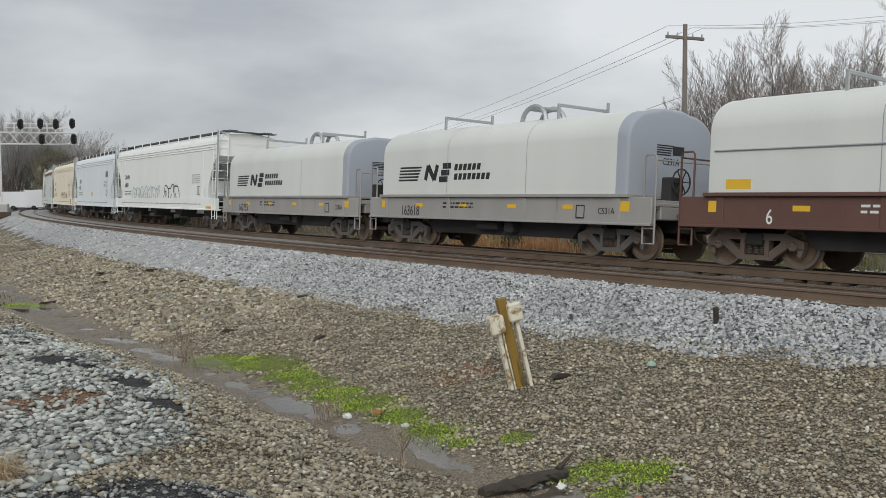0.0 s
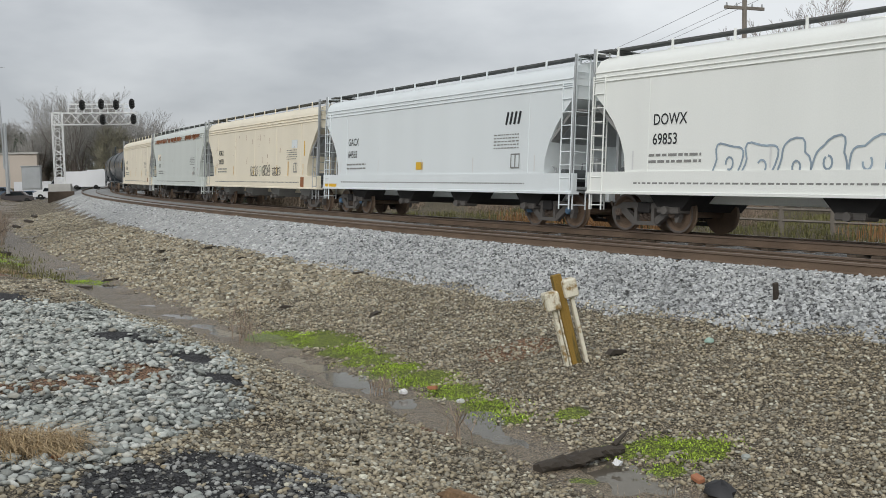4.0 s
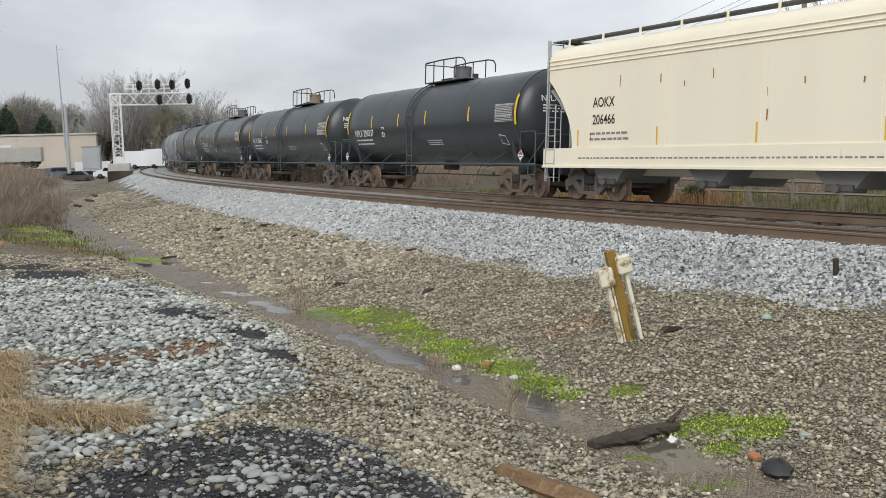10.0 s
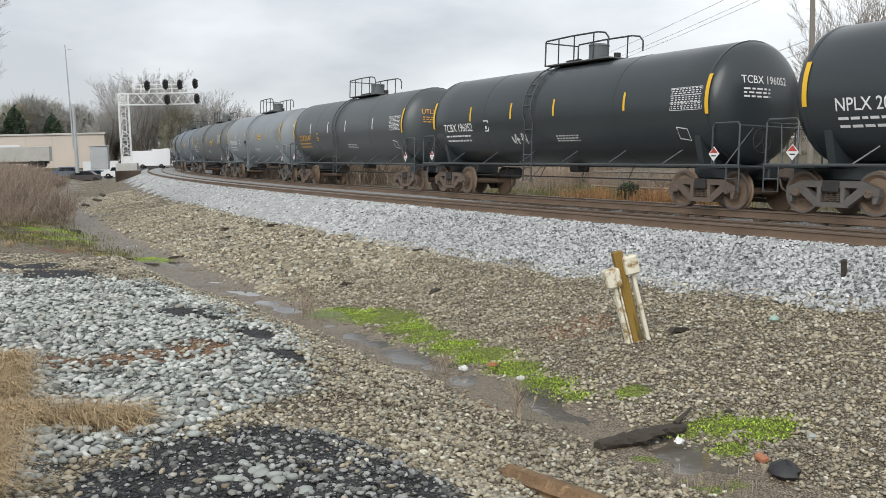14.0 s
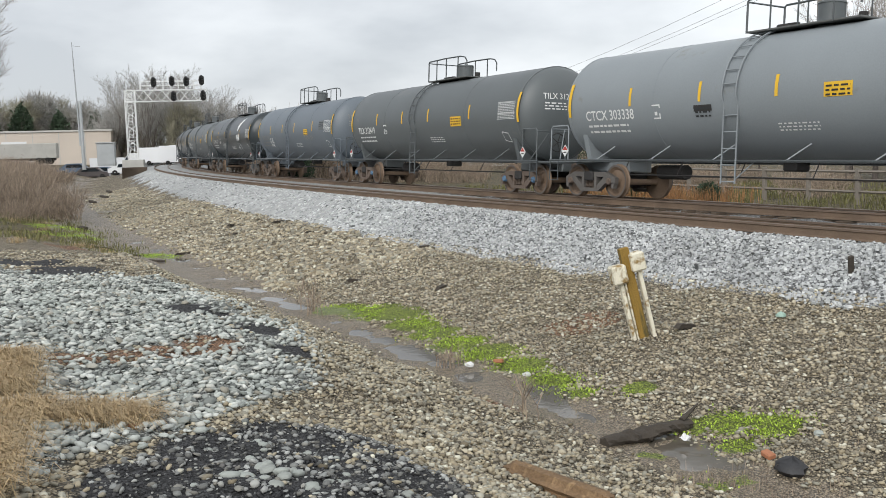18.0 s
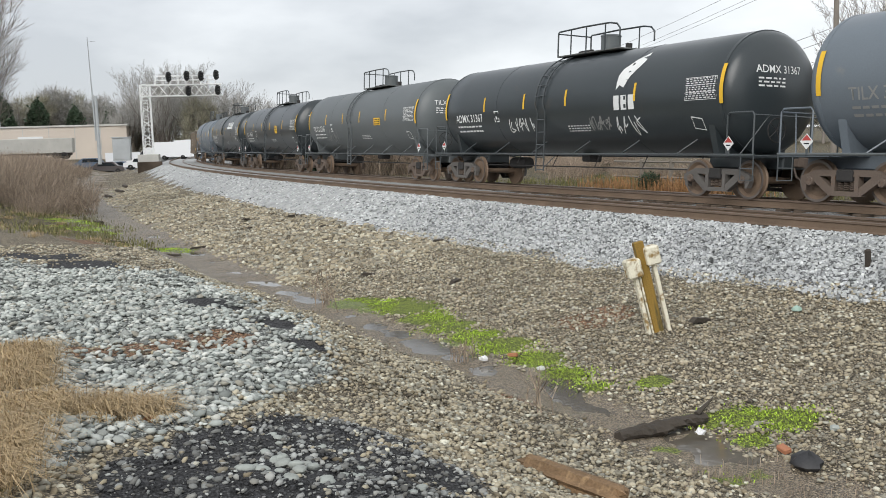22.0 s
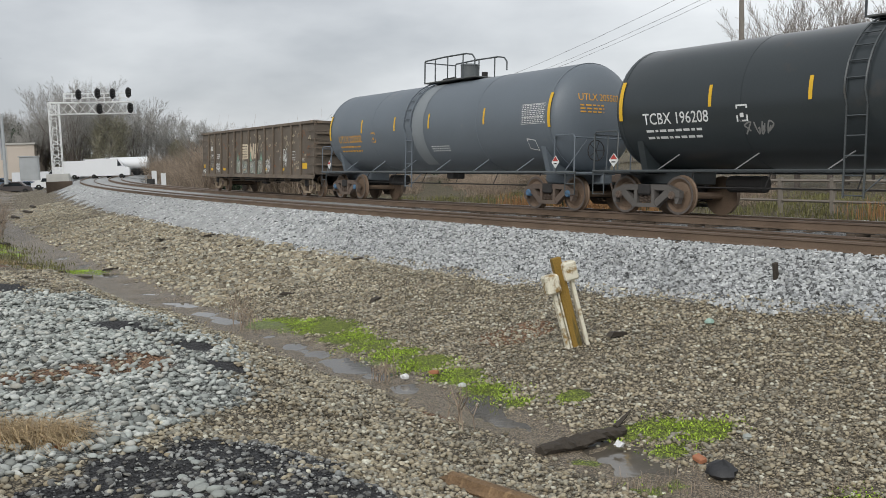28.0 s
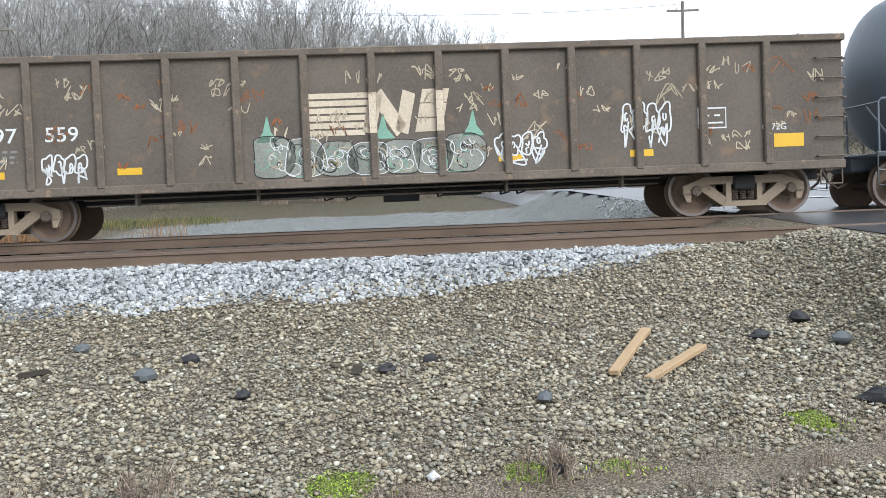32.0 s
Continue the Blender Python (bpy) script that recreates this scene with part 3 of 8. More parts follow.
def along(x, y):
    """Arrays of s and d (metres in front of the near rail) for places x, y."""
    x, y = np.asarray(x, float), np.asarray(y, float)
    k = np.empty(x.shape, int)
    for a in range(0, len(x), 4000):
        d2 = (x[a:a + 4000, None] - CX[KS][None]) ** 2 + (y[a:a + 4000, None] - CY[KS][None]) ** 2
        k[a:a + 4000] = KS[d2.argmin(1)]
    dx, dy = x - CX[k], y - CY[k]
    return S[k] + dx * np.cos(TURN[k]) + dy * np.sin(TURN[k]), -(dx * np.sin(TURN[k]) - dy * np.cos(TURN[k]))


def step(v, a, b):
    t = np.clip((v - a) / (b - a), 0, 1)
    return t * t * (3 - 2 * t)


def height(x, y, rough=True):
    """The ground's height over arrays of places, with s and d."""
    s, d = along(x, y)
    d2 = d + 0.5 * (hash_noise(s * 0.35, d * 0.2, 3) - 0.5) * step(d, 2.0, 4.0)
    low = np.interp(d2, (-60, -24, -12, -8.5, -6.2, -5.0, 0.35, 0.8, 2.6, 6.0, 6.7, 7.4, 8.2, 9.2, 10.4, 12, 14, 18, 60),
                    (-1.2, -1.0, -0.8, -0.75, -0.5, -0.24, -0.21, -0.24, -0.95, -1.49, -1.555, -1.6, -1.52, -1.3, -0.85, -0.33, -0.05, 0.0, 0.0))
    high = np.interp(d2, (-60, -24, -12, -8.5, -6.2, -5.0, 0.35, 0.8, 2.6, 6.0, 6.7, 7.4, 8.1, 9.2, 10.5, 12, 14, 18, 60),
                     (-1.2, -1.0, -0.8, -0.75, -0.5, -0.24, -0.21, -0.24, -0.95, -1.49, -1.555, -1.6, -1.5, -1.08, -0.36, -0.22, -0.05, 0.0, 0.0))
    w = step(s, 6.5, 9.5) * (1 - step(s, 18, 24))
    z = low * (1 - w) + high * w
    far = step(s, 22, 34) * step(d, 9, 12)
    z = z - 0.45 * far * (1 - step(s, 48, 75))
    east = step(-s, 6.3, 7.7) * (1 - step(-s, 20.5, 24))
    z = z * (1 - east * step(d, -30, -20) * (1 - step(d, 9, 14))) + east * -0.03 * step(d, -30, -20) * (1 - step(d, 9, 14))
    z = z + grade(s) * (1 - step(np.hypot(x, y), 260, 400))
    if rough:
        z = z + (hash_noise(x * 1.7, y * 1.7, 1) - 0.5) * 0.10 * step(abs(d - 1), 0.5, 2.2) * (1 - east)
        z = z + (hash_noise(x * 6, y * 6, 2) - 0.5) * 0.04 * (1 - east * 0.8)
    hill = 16 * step(np.hypot(x - 30, y - 20), 70, 260) * step(-d, 50, 200)
    return z + hill * (1 - step(s, 60, 130)), s, d


def ground_z(x, y):
    return float(height(np.array([x]), np.array([y]), False)[0][0])


# ================= ground, rails =================
def spread(lo, hi, fine, reach, grow=1.12):
    """Coordinates with an even step from lo to hi that widens out to +-reach."""
    mid = list(np.arange(lo, hi + fine / 2, fine))
    a, b, st = [], [], fine
    v = mid[-1]
    while v < reach:
        st *= grow
        v += st
        b.append(v)
    v, st = mid[0], fine
    while v > -reach:
        st *= grow
        v -= st
        a.append(v)
    return np.array(a[::-1] + mid + b)


def zone_attribute(me, name, values):
    at = me.attributes.new(name, "FLOAT", "POINT")
    at.data.foreach_set("value", np.asarray(values, np.float32))


def ground_material():
    """Gravel, mud, moss and grass by the zones that the ground's sheet carries."""
    m = bpy.data.materials.new("trackside_ground")
    m.use_nodes = True
    n, l = m.node_tree.nodes, m.node_tree.links
    b = n["Principled BSDF"]
    b.inputs["Roughness"].default_value = 0.85
    co = n.new("ShaderNodeTexCoord")
    warp = n.new("ShaderNodeTexNoise")
    warp.inputs["Scale"].default_value, warp.inputs["Detail"].default_value = 30.0, 2
    l.new(co.outputs["Object"], warp.inputs["Vector"])
    shift = n.new("ShaderNodeVectorMath")
    shift.operation = "MULTIPLY_ADD"
    shift.inputs[1].default_value = (0.02, 0.02, 0.02)
    l.new(warp.outputs["Color"], shift.inputs[0])
    l.new(co.outputs["Object"], shift.inputs[2])
    cell, fine = n.new("ShaderNodeTexVoronoi"), n.new("ShaderNodeTexVoronoi")
    cell.inputs["Scale"].default_value, fine.inputs["Scale"].default_value = 24.0, 50.0
    cell.inputs["Randomness"].default_value = 0.9
    l.new(shift.outputs["Vector"], cell.inputs["Vector"])
    l.new(shift.outputs["Vector"], fine.inputs["Vector"])
    big = n.new("ShaderNodeTexNoise")
    big.inputs["Scale"].default_value, big.inputs["Detail"].default_value = 0.9, 6
    l.new(co.outputs["Object"], big.inputs["Vector"])
    sep = n.new("ShaderNodeSeparateColor")
    l.new(cell.outputs["Color"], sep.inputs["Color"])
    sep2 = n.new("ShaderNodeSeparateColor")
    l.new(fine.outputs["Color"], sep2.inputs["Color"])
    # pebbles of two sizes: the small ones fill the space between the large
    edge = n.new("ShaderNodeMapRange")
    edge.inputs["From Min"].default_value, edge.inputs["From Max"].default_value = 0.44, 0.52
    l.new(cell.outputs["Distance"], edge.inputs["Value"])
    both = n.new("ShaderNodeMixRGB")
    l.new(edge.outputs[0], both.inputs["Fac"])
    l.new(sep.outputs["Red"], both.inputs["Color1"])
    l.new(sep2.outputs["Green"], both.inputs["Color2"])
    # shade between pebbles painted in: colour darkens away from each pebble's middle
    gap_shade = n.new("ShaderNodeMapRange")
    gap_shade.inputs["From Min"].default_value, gap_shade.inputs["From Max"].default_value = 0.38, 0.6
    gap_shade.inputs["To Min"].default_value, gap_shade.inputs["To Max"].default_value = 1.0, 0.25
    l.new(fine.outputs["Distance"], gap_shade.inputs["Value"])

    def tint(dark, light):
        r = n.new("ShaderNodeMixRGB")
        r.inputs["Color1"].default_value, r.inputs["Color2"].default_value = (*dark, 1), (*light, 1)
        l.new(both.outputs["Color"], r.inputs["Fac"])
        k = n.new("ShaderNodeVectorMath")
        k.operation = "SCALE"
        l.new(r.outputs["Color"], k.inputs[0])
        l.new(gap_shade.outputs[0], k.inputs["Scale"])
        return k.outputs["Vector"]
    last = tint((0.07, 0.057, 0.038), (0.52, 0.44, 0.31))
    for name, dark, light in (("grass", (0.09, 0.085, 0.04), (0.24, 0.18, 0.1)), ("ballast", (0.13, 0.132, 0.132), (0.62, 0.63, 0.63)),
                              ("pale", (0.13, 0.135, 0.125), (0.58, 0.6, 0.56)), ("red", (0.22, 0.12, 0.065), (0.42, 0.25, 0.15)),
                              ("mud", (0.25, 0.2, 0.14), (0.42, 0.34, 0.24)), ("cinder", (0.018, 0.018, 0.02), (0.075, 0.075, 0.078)),
                              ("moss", (0.12, 0.145, 0.03), (0.36, 0.45, 0.06)), ("paved", (0.045, 0.046, 0.05), (0.075, 0.076, 0.08))):
        at = n.new("ShaderNodeAttribute")
        at.attribute_name = name
        wob = n.new("ShaderNodeMath")
        wob.operation = "MULTIPLY_ADD"
        wob.inputs[1].default_value = 0.9
        wob.inputs[2].default_value = -0.45
        l.new(big.outputs["Fac"], wob.inputs[0])
        sm = n.new("ShaderNodeMath")
        sm.operation = "ADD"
        l.new(wob.outputs[0], sm.inputs[0])
        l.new(at.outputs["Fac"], sm.inputs[1])
        sh = n.new("ShaderNodeMapRange")
        sh.inputs["From Min"].default_value, sh.inputs["From Max"].default_value = 0.40, 0.60
        l.new(sm.outputs[0], sh.inputs["Value"])
        mx = n.new("ShaderNodeMixRGB")
        l.new(sh.outputs[0], mx.inputs["Fac"])
        l.new(last, mx.inputs["Color1"])
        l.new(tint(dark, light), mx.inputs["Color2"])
        last = mx.outputs["Color"]
        if name == "mud":
            wet = n.new("ShaderNodeMapRange")
            wet.inputs["To Min"].default_value, wet.inputs["To Max"].default_value = 0.85, 0.4
            l.new(sh.outputs[0], wet.inputs["Value"])
            l.new(wet.outputs[0], b.inputs["Roughness"])
    l.new(last, b.inputs["Base Color"])
    bp = n.new("ShaderNodeBump")
    bp.inputs["Strength"].default_value, bp.inputs["Distance"].default_value = 0.8, 0.03
    bp.invert = True
    l.new(cell.outputs["Distance"], bp.inputs["Height"])
    bp2 = n.new("ShaderNodeBump")
    bp2.inputs["Strength"].default_value, bp2.inputs["Distance"].default_value = 0.7, 0.012
    bp2.invert = True
    l.new(fine.outputs["Distance"], bp2.inputs["Height"])
    l.new(bp.outputs["Normal"], bp2.inputs["Normal"])
    l.new(bp2.outputs["Normal"], b.inputs["Normal"])
    return m


def blob(x, y, spots):
    """1 inside the round spots (x, y, radius), falling off round them."""
    v = np.zeros_like(x)
    for px, py, r in spots:
        v = np.maximum(v, 1 - step(np.hypot(x - px, y - py), r * 0.6, r * 1.4))
    return v


MOSS = ((-2.3, 18.6, 0.60), (-1.7, 18.2, 0.60), (-1.2, 17.6, 0.60), (-0.85, 16.7, 0.54), (-0.4, 16.0, 0.50), (0.0, 15.1, 0.48), (0.45, 14.3, 0.43), (0.85, 13.4, 0.43), (1.2, 12.6, 0.36), (1.5, 12.0, 0.24),
        (2.26, 11.92, 0.27), (2.5, 10.5, 0.28), (2.95, 10.45, 0.34), (3.4, 10.3, 0.34), (2.85, 9.75, 0.2), (1.93, 9.5, 0.15), (2.64, 8.75, 0.16), (2.3, 8.5, 0.16), (4.4, 6.6, 0.4),
        (5.2, 5.9, 0.45), (4.0, 7.9, 0.3), (-9.5, 29.5, 0.8), (-13.5, 33.0, 1.0), (-15.0, 36.0, 1.2), (6.9, 3.9, 0.3), (8.35, 1.94, 0.2), (7.8, 2.6, 0.2), (9.96, 0.52, 0.22))
CINDER = ((-1.55, 5.9, 0.4), (-1.1, 6.5, 0.5), (-0.8, 7.15, 0.4), (-0.9, 5.6, 0.6), (-1.6, 5.2, 0.55), (-0.35, 6.3, 0.45), (-0.3, 5.2, 0.7), (-1.2, 4.6, 0.8), (-3.3, 11.5, 0.3), (-2.9, 11.2, 0.25), (-2.2, 10.2, 0.28), (-1.7, 9.6, 0.22), (-6.3, 15.2, 0.6), (-7.4, 16.2, 0.7))
RED = ((-3.1, 8.45, 0.3), (-2.8, 8.75, 0.28), (-3.4, 8.3, 0.25), (-2.5, 9.3, 0.35), (1.75, 15.1, 0.5), (2.2, 15.3, 0.4), (0.4, 11.4, 0.5), (-13.2, 33.7, 0.9), (-10.5, 28.5, 1.0), (-9.2, 24.0, 1.2), (-8.0, 21.5, 0.9))
STRAW = ((-3.05, 6.2, 0.18), (-2.6, 6.3, 0.14), (-2.35, 6.35, 0.1), (-3.4, 6.75, 0.2), (-3.65, 7.3, 0.2), (-2.95, 5.6, 0.15), (-2.75, 5.1, 0.16), (-2.6, 4.7, 0.2), (-3.9, 7.8, 0.2))


def outer(s):
    """How far the pale ballast reaches in front of the near rail."""
    return np.interp(s, (-5.4, -4.5, -1, 4, 9, 14), (0.2, 1.1, 1.5, 1.8, 2.3, 2.62))


def heap(x, y):
    """1 on the heap of pale crushed stone at the edge of the lot."""
    rim = np.interp(y, (4.6, 5.5, 6.3, 7.5, 8.6, 9.8, 11.3, 13.6, 15.2), (-2.6, -2.2, -1.85, -1.8, -1.45, -1.4, -2.3, -3.5, -4.8))
    rim = rim + 0.5 * (hash_noise(x * 1.6, y * 1.6, 12) - 0.5)
    return step(rim - x, -0.15, 0.3) * (1 - step(y, 14.6, 15.4)) * step(y, 3.6, 4.6) * (1 - step(-x, 9, 11))


def build_ground():
    xs, ys = spread(-18, 16, 0.16, 3200), spread(-6, 34, 0.16, 3200)
    gx, gy = np.meshgrid(xs, ys)
    x, y = gx.ravel(), gy.ravel()
    z, s, d = height(x, y)
    w, h = len(xs), len(ys)
    i = (np.arange(h - 1)[:, None] * w + np.arange(w - 1)[None]).ravel()
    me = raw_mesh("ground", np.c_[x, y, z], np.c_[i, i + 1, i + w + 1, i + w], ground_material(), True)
    near = 1 - step(np.hypot(x, y), 120, 200)
    edge = outer(s)
    zone_attribute(me, "ballast", (step(d, -8.2, -7) * (1 - step(d, edge - 0.2, edge + 0.25)) * step(s, -5.8, -4.8) * (1 - step(s, 200, 240)) * (1 - 0.9 * step(s, 40, 50) * step(d, 1.9, 2.0))))
    yard = step(-d, 7, 8) * (1 - step(-d, 24, 30)) * (1 - step(s, 2, 14)) * step(s, -9.4, -8.4)
    zone_attribute(me, "pale", np.maximum(np.maximum(heap(x, y), yard),
                                          step(-d, 40, 44) * (1 - step(-d, 60, 66)) * step(s, 16, 22) * (1 - step(s, 40, 46))))
    zone_attribute(me, "mud", (1 - step(abs(d - np.interp(s, (-6, -2, 3), (6.0, 6.6, 7.4))), 0.2, np.interp(s, (3, 7), (0.55, 1.0)))) * near * (1 - step(s, 60, 90)) * 0.85 + 0.75 * step(s, 15, 20) * (1 - step(abs(d - 8.2), 1.4, 2.8)) * near)
    zone_attribute(me, "cinder", blob(x, y, CINDER))
    zone_attribute(me, "red", blob(x, y, RED))
    zone_attribute(me, "moss", blob(x, y, MOSS) * (0.7 + 0.6 * hash_noise(x * 3.1, y * 3.1, 6)))
    zone_attribute(me, "grass", np.maximum(step(-d, 8.5, 10) * (1 - yard), np.maximum(step(d, 8, 11) * step(s, 26, 34), step(np.hypot(x, y), 60, 90) * step(abs(d), 7, 12))))
    road = step(-s, 7.75, 7.95) * (1 - step(-s, 20.0, 20.4))
    zone_attribute(me, "paved", np.maximum(road, step(d, 22, 26) * step(s, 95, 105) * (1 - step(s, 190, 220))))
    ob = new("ground", me)
    tagged(ob, "gravel and mud trackside ground with grass beyond", "ground", kind="structure")
    return ob


def sweep(profile, o, s0, s1, lean, dz, ds=1.0):
    """A profile (across, up) drawn along the track at the offset o."""
    rings = []
    for s in np.arange(s0, s1 + 0.01, ds):
        ring = []
        for a, u in profile:
            p = on_track(s, o + a * math.cos(lean) - 0 * u, dz + u)
            ring.append(p)
        rings.append(ring)
    return Solid().loft(rings)


HEAD = ((-0.037, 0.0), (-0.037, -0.035), (0.037, -0.035), (0.037, 0.0), (0.025, 0.006), (-0.025, 0.006))
WEB = ((-0.03, -0.035), (-0.012, -0.05), (-0.012, -0.15), (-0.07, -0.172), (-0.07, -0.185), (0.07, -0.185), (0.07, -0.172), (0.012, -0.15), (0.012, -0.05), (0.03, -0.035))
build_ground()


def build_bed():
    """The ballast of the double track beyond the near stretch, as one crowned bed."""
    rows = []
    ds = (-7.6, -7.0, -5.2, -2.5, 0.35, 0.8, 1.4, 2.0, 2.45, 2.8)
    ss = np.arange(24, 232, 1.0)
    v = []
    for d in ds:
        p = np.array([tuple(on_track(a, -d)) for a in ss])
        wob = 0.3 * (hash_noise(ss * 0.8, ss * 0 + d, 4) - 0.5) if d > 2 else 0 * ss
        p2 = np.array([tuple(on_track(a, -d - w)) for a, w in zip(ss, wob)])
        z = height(p[:, 0], p[:, 1], False)[0] + (0.05 if -7.2 < d < 2.6 else -0.35) * np.minimum(1, (ss - 24) / 8)
        v.append(np.c_[p2[:, 0], p2[:, 1], z])
    n = len(ss)
    f = [(k * n + i, k * n + i + 1, (k + 1) * n + i + 1, (k + 1) * n + i) for k in range(len(ds) - 1) for i in range(n - 1)]
    ob = new("ballast_bed", raw_mesh("ballast_bed", np.concatenate(v), f, M["bed"], True))
    tagged(ob, "pale crushed stone bed under the far tracks", "ballast", kind="structure")


build_bed()
for n, (o, dz) in enumerate(((0, 0), (GAUGE, -CANT), (SPACING, 0), (SPACING + GAUGE, -CANT))):
    rail = thing("rail", "rust-brown steel rail with a worn head on the ballast", "rail", "rails of the double track", kind="structure")
    part("rail_web", sweep(WEB, o, -120, 260, 0, dz), M["rail"], rail)
    part("rail_head", sweep(HEAD, o, -120, 260, 0, dz), M["railhead"], rail, "worn brown running surface")


def tie_mesh():
    return Solid().slab(-0.11, 0.11, -1.05, 1.05, -0.16, 0.0, 0.015)


def build_ties():
    v, f = [], []
    base = tie_mesh()
    bv = np.array(base.v)
    faces4 = [q for q in base.f if len(q) == 4]
    k = 0
    for line in (GAUGE / 2, FAR):
        for s in np.arange(-60, 200, 0.52):
            p, a = on_track(s, line, -0.2 - CANT / 2), heading(s)
            if -20.6 < s < -7.6:
                continue
            c, sn = math.cos(a), math.sin(a)
            tilt = CANT / GAUGE
            q = np.c_[p.x + bv[:, 0] * c + bv[:, 1] * sn, p.y + bv[:, 0] * sn - bv[:, 1] * c, p.z + bv[:, 2] - bv[:, 1] * tilt]
            v.append(q)
            f += [tuple(i + k for i in fc) for fc in faces4]
            k += len(bv)
    ob = new("railway_ties", raw_mesh("railway_ties", np.concatenate(v), f, M["tie"]))
    tagged(ob, "weathered wooden ties sunk in the ballast", "tie", kind="stuff")


build_ties()


def stones(name, label, material, places, sizes, seed, flat=0.6, blocky=False):
    """Many small stones, each of its own shape, on the ground."""
    rng = np.random.default_rng(seed)
    p = (1 + 5 ** 0.5) / 2
    ico = np.array([(-1, p, 0), (1, p, 0), (-1, -p, 0), (1, -p, 0), (0, -1, p), (0, 1, p), (0, -1, -p), (0, 1, -p), (p, 0, -1), (p, 0, 1), (-p, 0, -1), (-p, 0, 1)])
    ico /= np.linalg.norm(ico[0])
    tri = np.array([(0, 11, 5), (0, 5, 1), (0, 1, 7), (0, 7, 10), (0, 10, 11), (1, 5, 9), (5, 11, 4), (11, 10, 2), (10, 7, 6), (7, 1, 8), (3, 9, 4), (3, 4, 2),
                    (3, 2, 6), (3, 6, 8), (3, 8, 9), (4, 9, 5), (2, 4, 11), (6, 2, 10), (8, 6, 7), (9, 8, 1)])
    if blocky:
        ico = np.array([(-1, -1, -1), (1, -1, -1), (1, 1, -1), (-1, 1, -1), (-1, -1, 1), (1, -1, 1), (1, 1, 1), (-1, 1, 1)]) * (0.72, 0.72, 0.72)
        ico[4:, :2] *= 0.72
        tri = np.array([(0, 2, 1), (0, 3, 2), (4, 5, 6), (4, 6, 7), (0, 1, 5), (0, 5, 4), (1, 2, 6), (1, 6, 5), (2, 3, 7), (2, 7, 6), (3, 0, 4), (3, 4, 7)])
    k = len(ico)
    n = len(places)
    shape = ico[None] * (1 + rng.uniform(-0.24, 0.24, (n, k, 1)))
    shape = shape * np.stack([rng.uniform(0.7, 1.35, n), rng.uniform(0.7, 1.2, n), rng.uniform(0.7, 1.1, n) * flat], -1)[:, None]
    a, b = rng.uniform(0, 6.283, n), rng.normal(0, 0.45, n)
    ca, sa, cb, sb = np.cos(a)[:, None], np.sin(a)[:, None], np.cos(b)[:, None], np.sin(b)[:, None]
    x, y, z = shape[..., 0], shape[..., 1], shape[..., 2]
    y, z = y * cb - z * sb, y * sb + z * cb
    x, y = x * ca - y * sa, x * sa + y * ca
    v = np.stack([x, y, z], -1) * sizes[:, None, None] + places[:, None]
    f = (tri[None] + (np.arange(n) * k)[:, None, None]).reshape(-1, 3)
    ob = new(name, raw_mesh(name, v.reshape(-1, 3), f, material, not blocky))
    return tagged(ob, label, "gravel", kind="stuff")


def scatter(rng, n, s_range, d_range, near_power=1.6):
    """Places on the ground, denser towards the low end of s_range."""
    s = s_range[0] + (s_range[1] - s_range[0]) * rng.uniform(0, 1, n) ** near_power
    d = rng.uniform(*d_range, n)
    x = np.interp(s, S, CX) - np.sin(np.interp(s, S, TURN)) * d
    y = np.interp(s, S, CY) + np.cos(np.interp(s, S, TURN)) * d
    return x, y, s, d


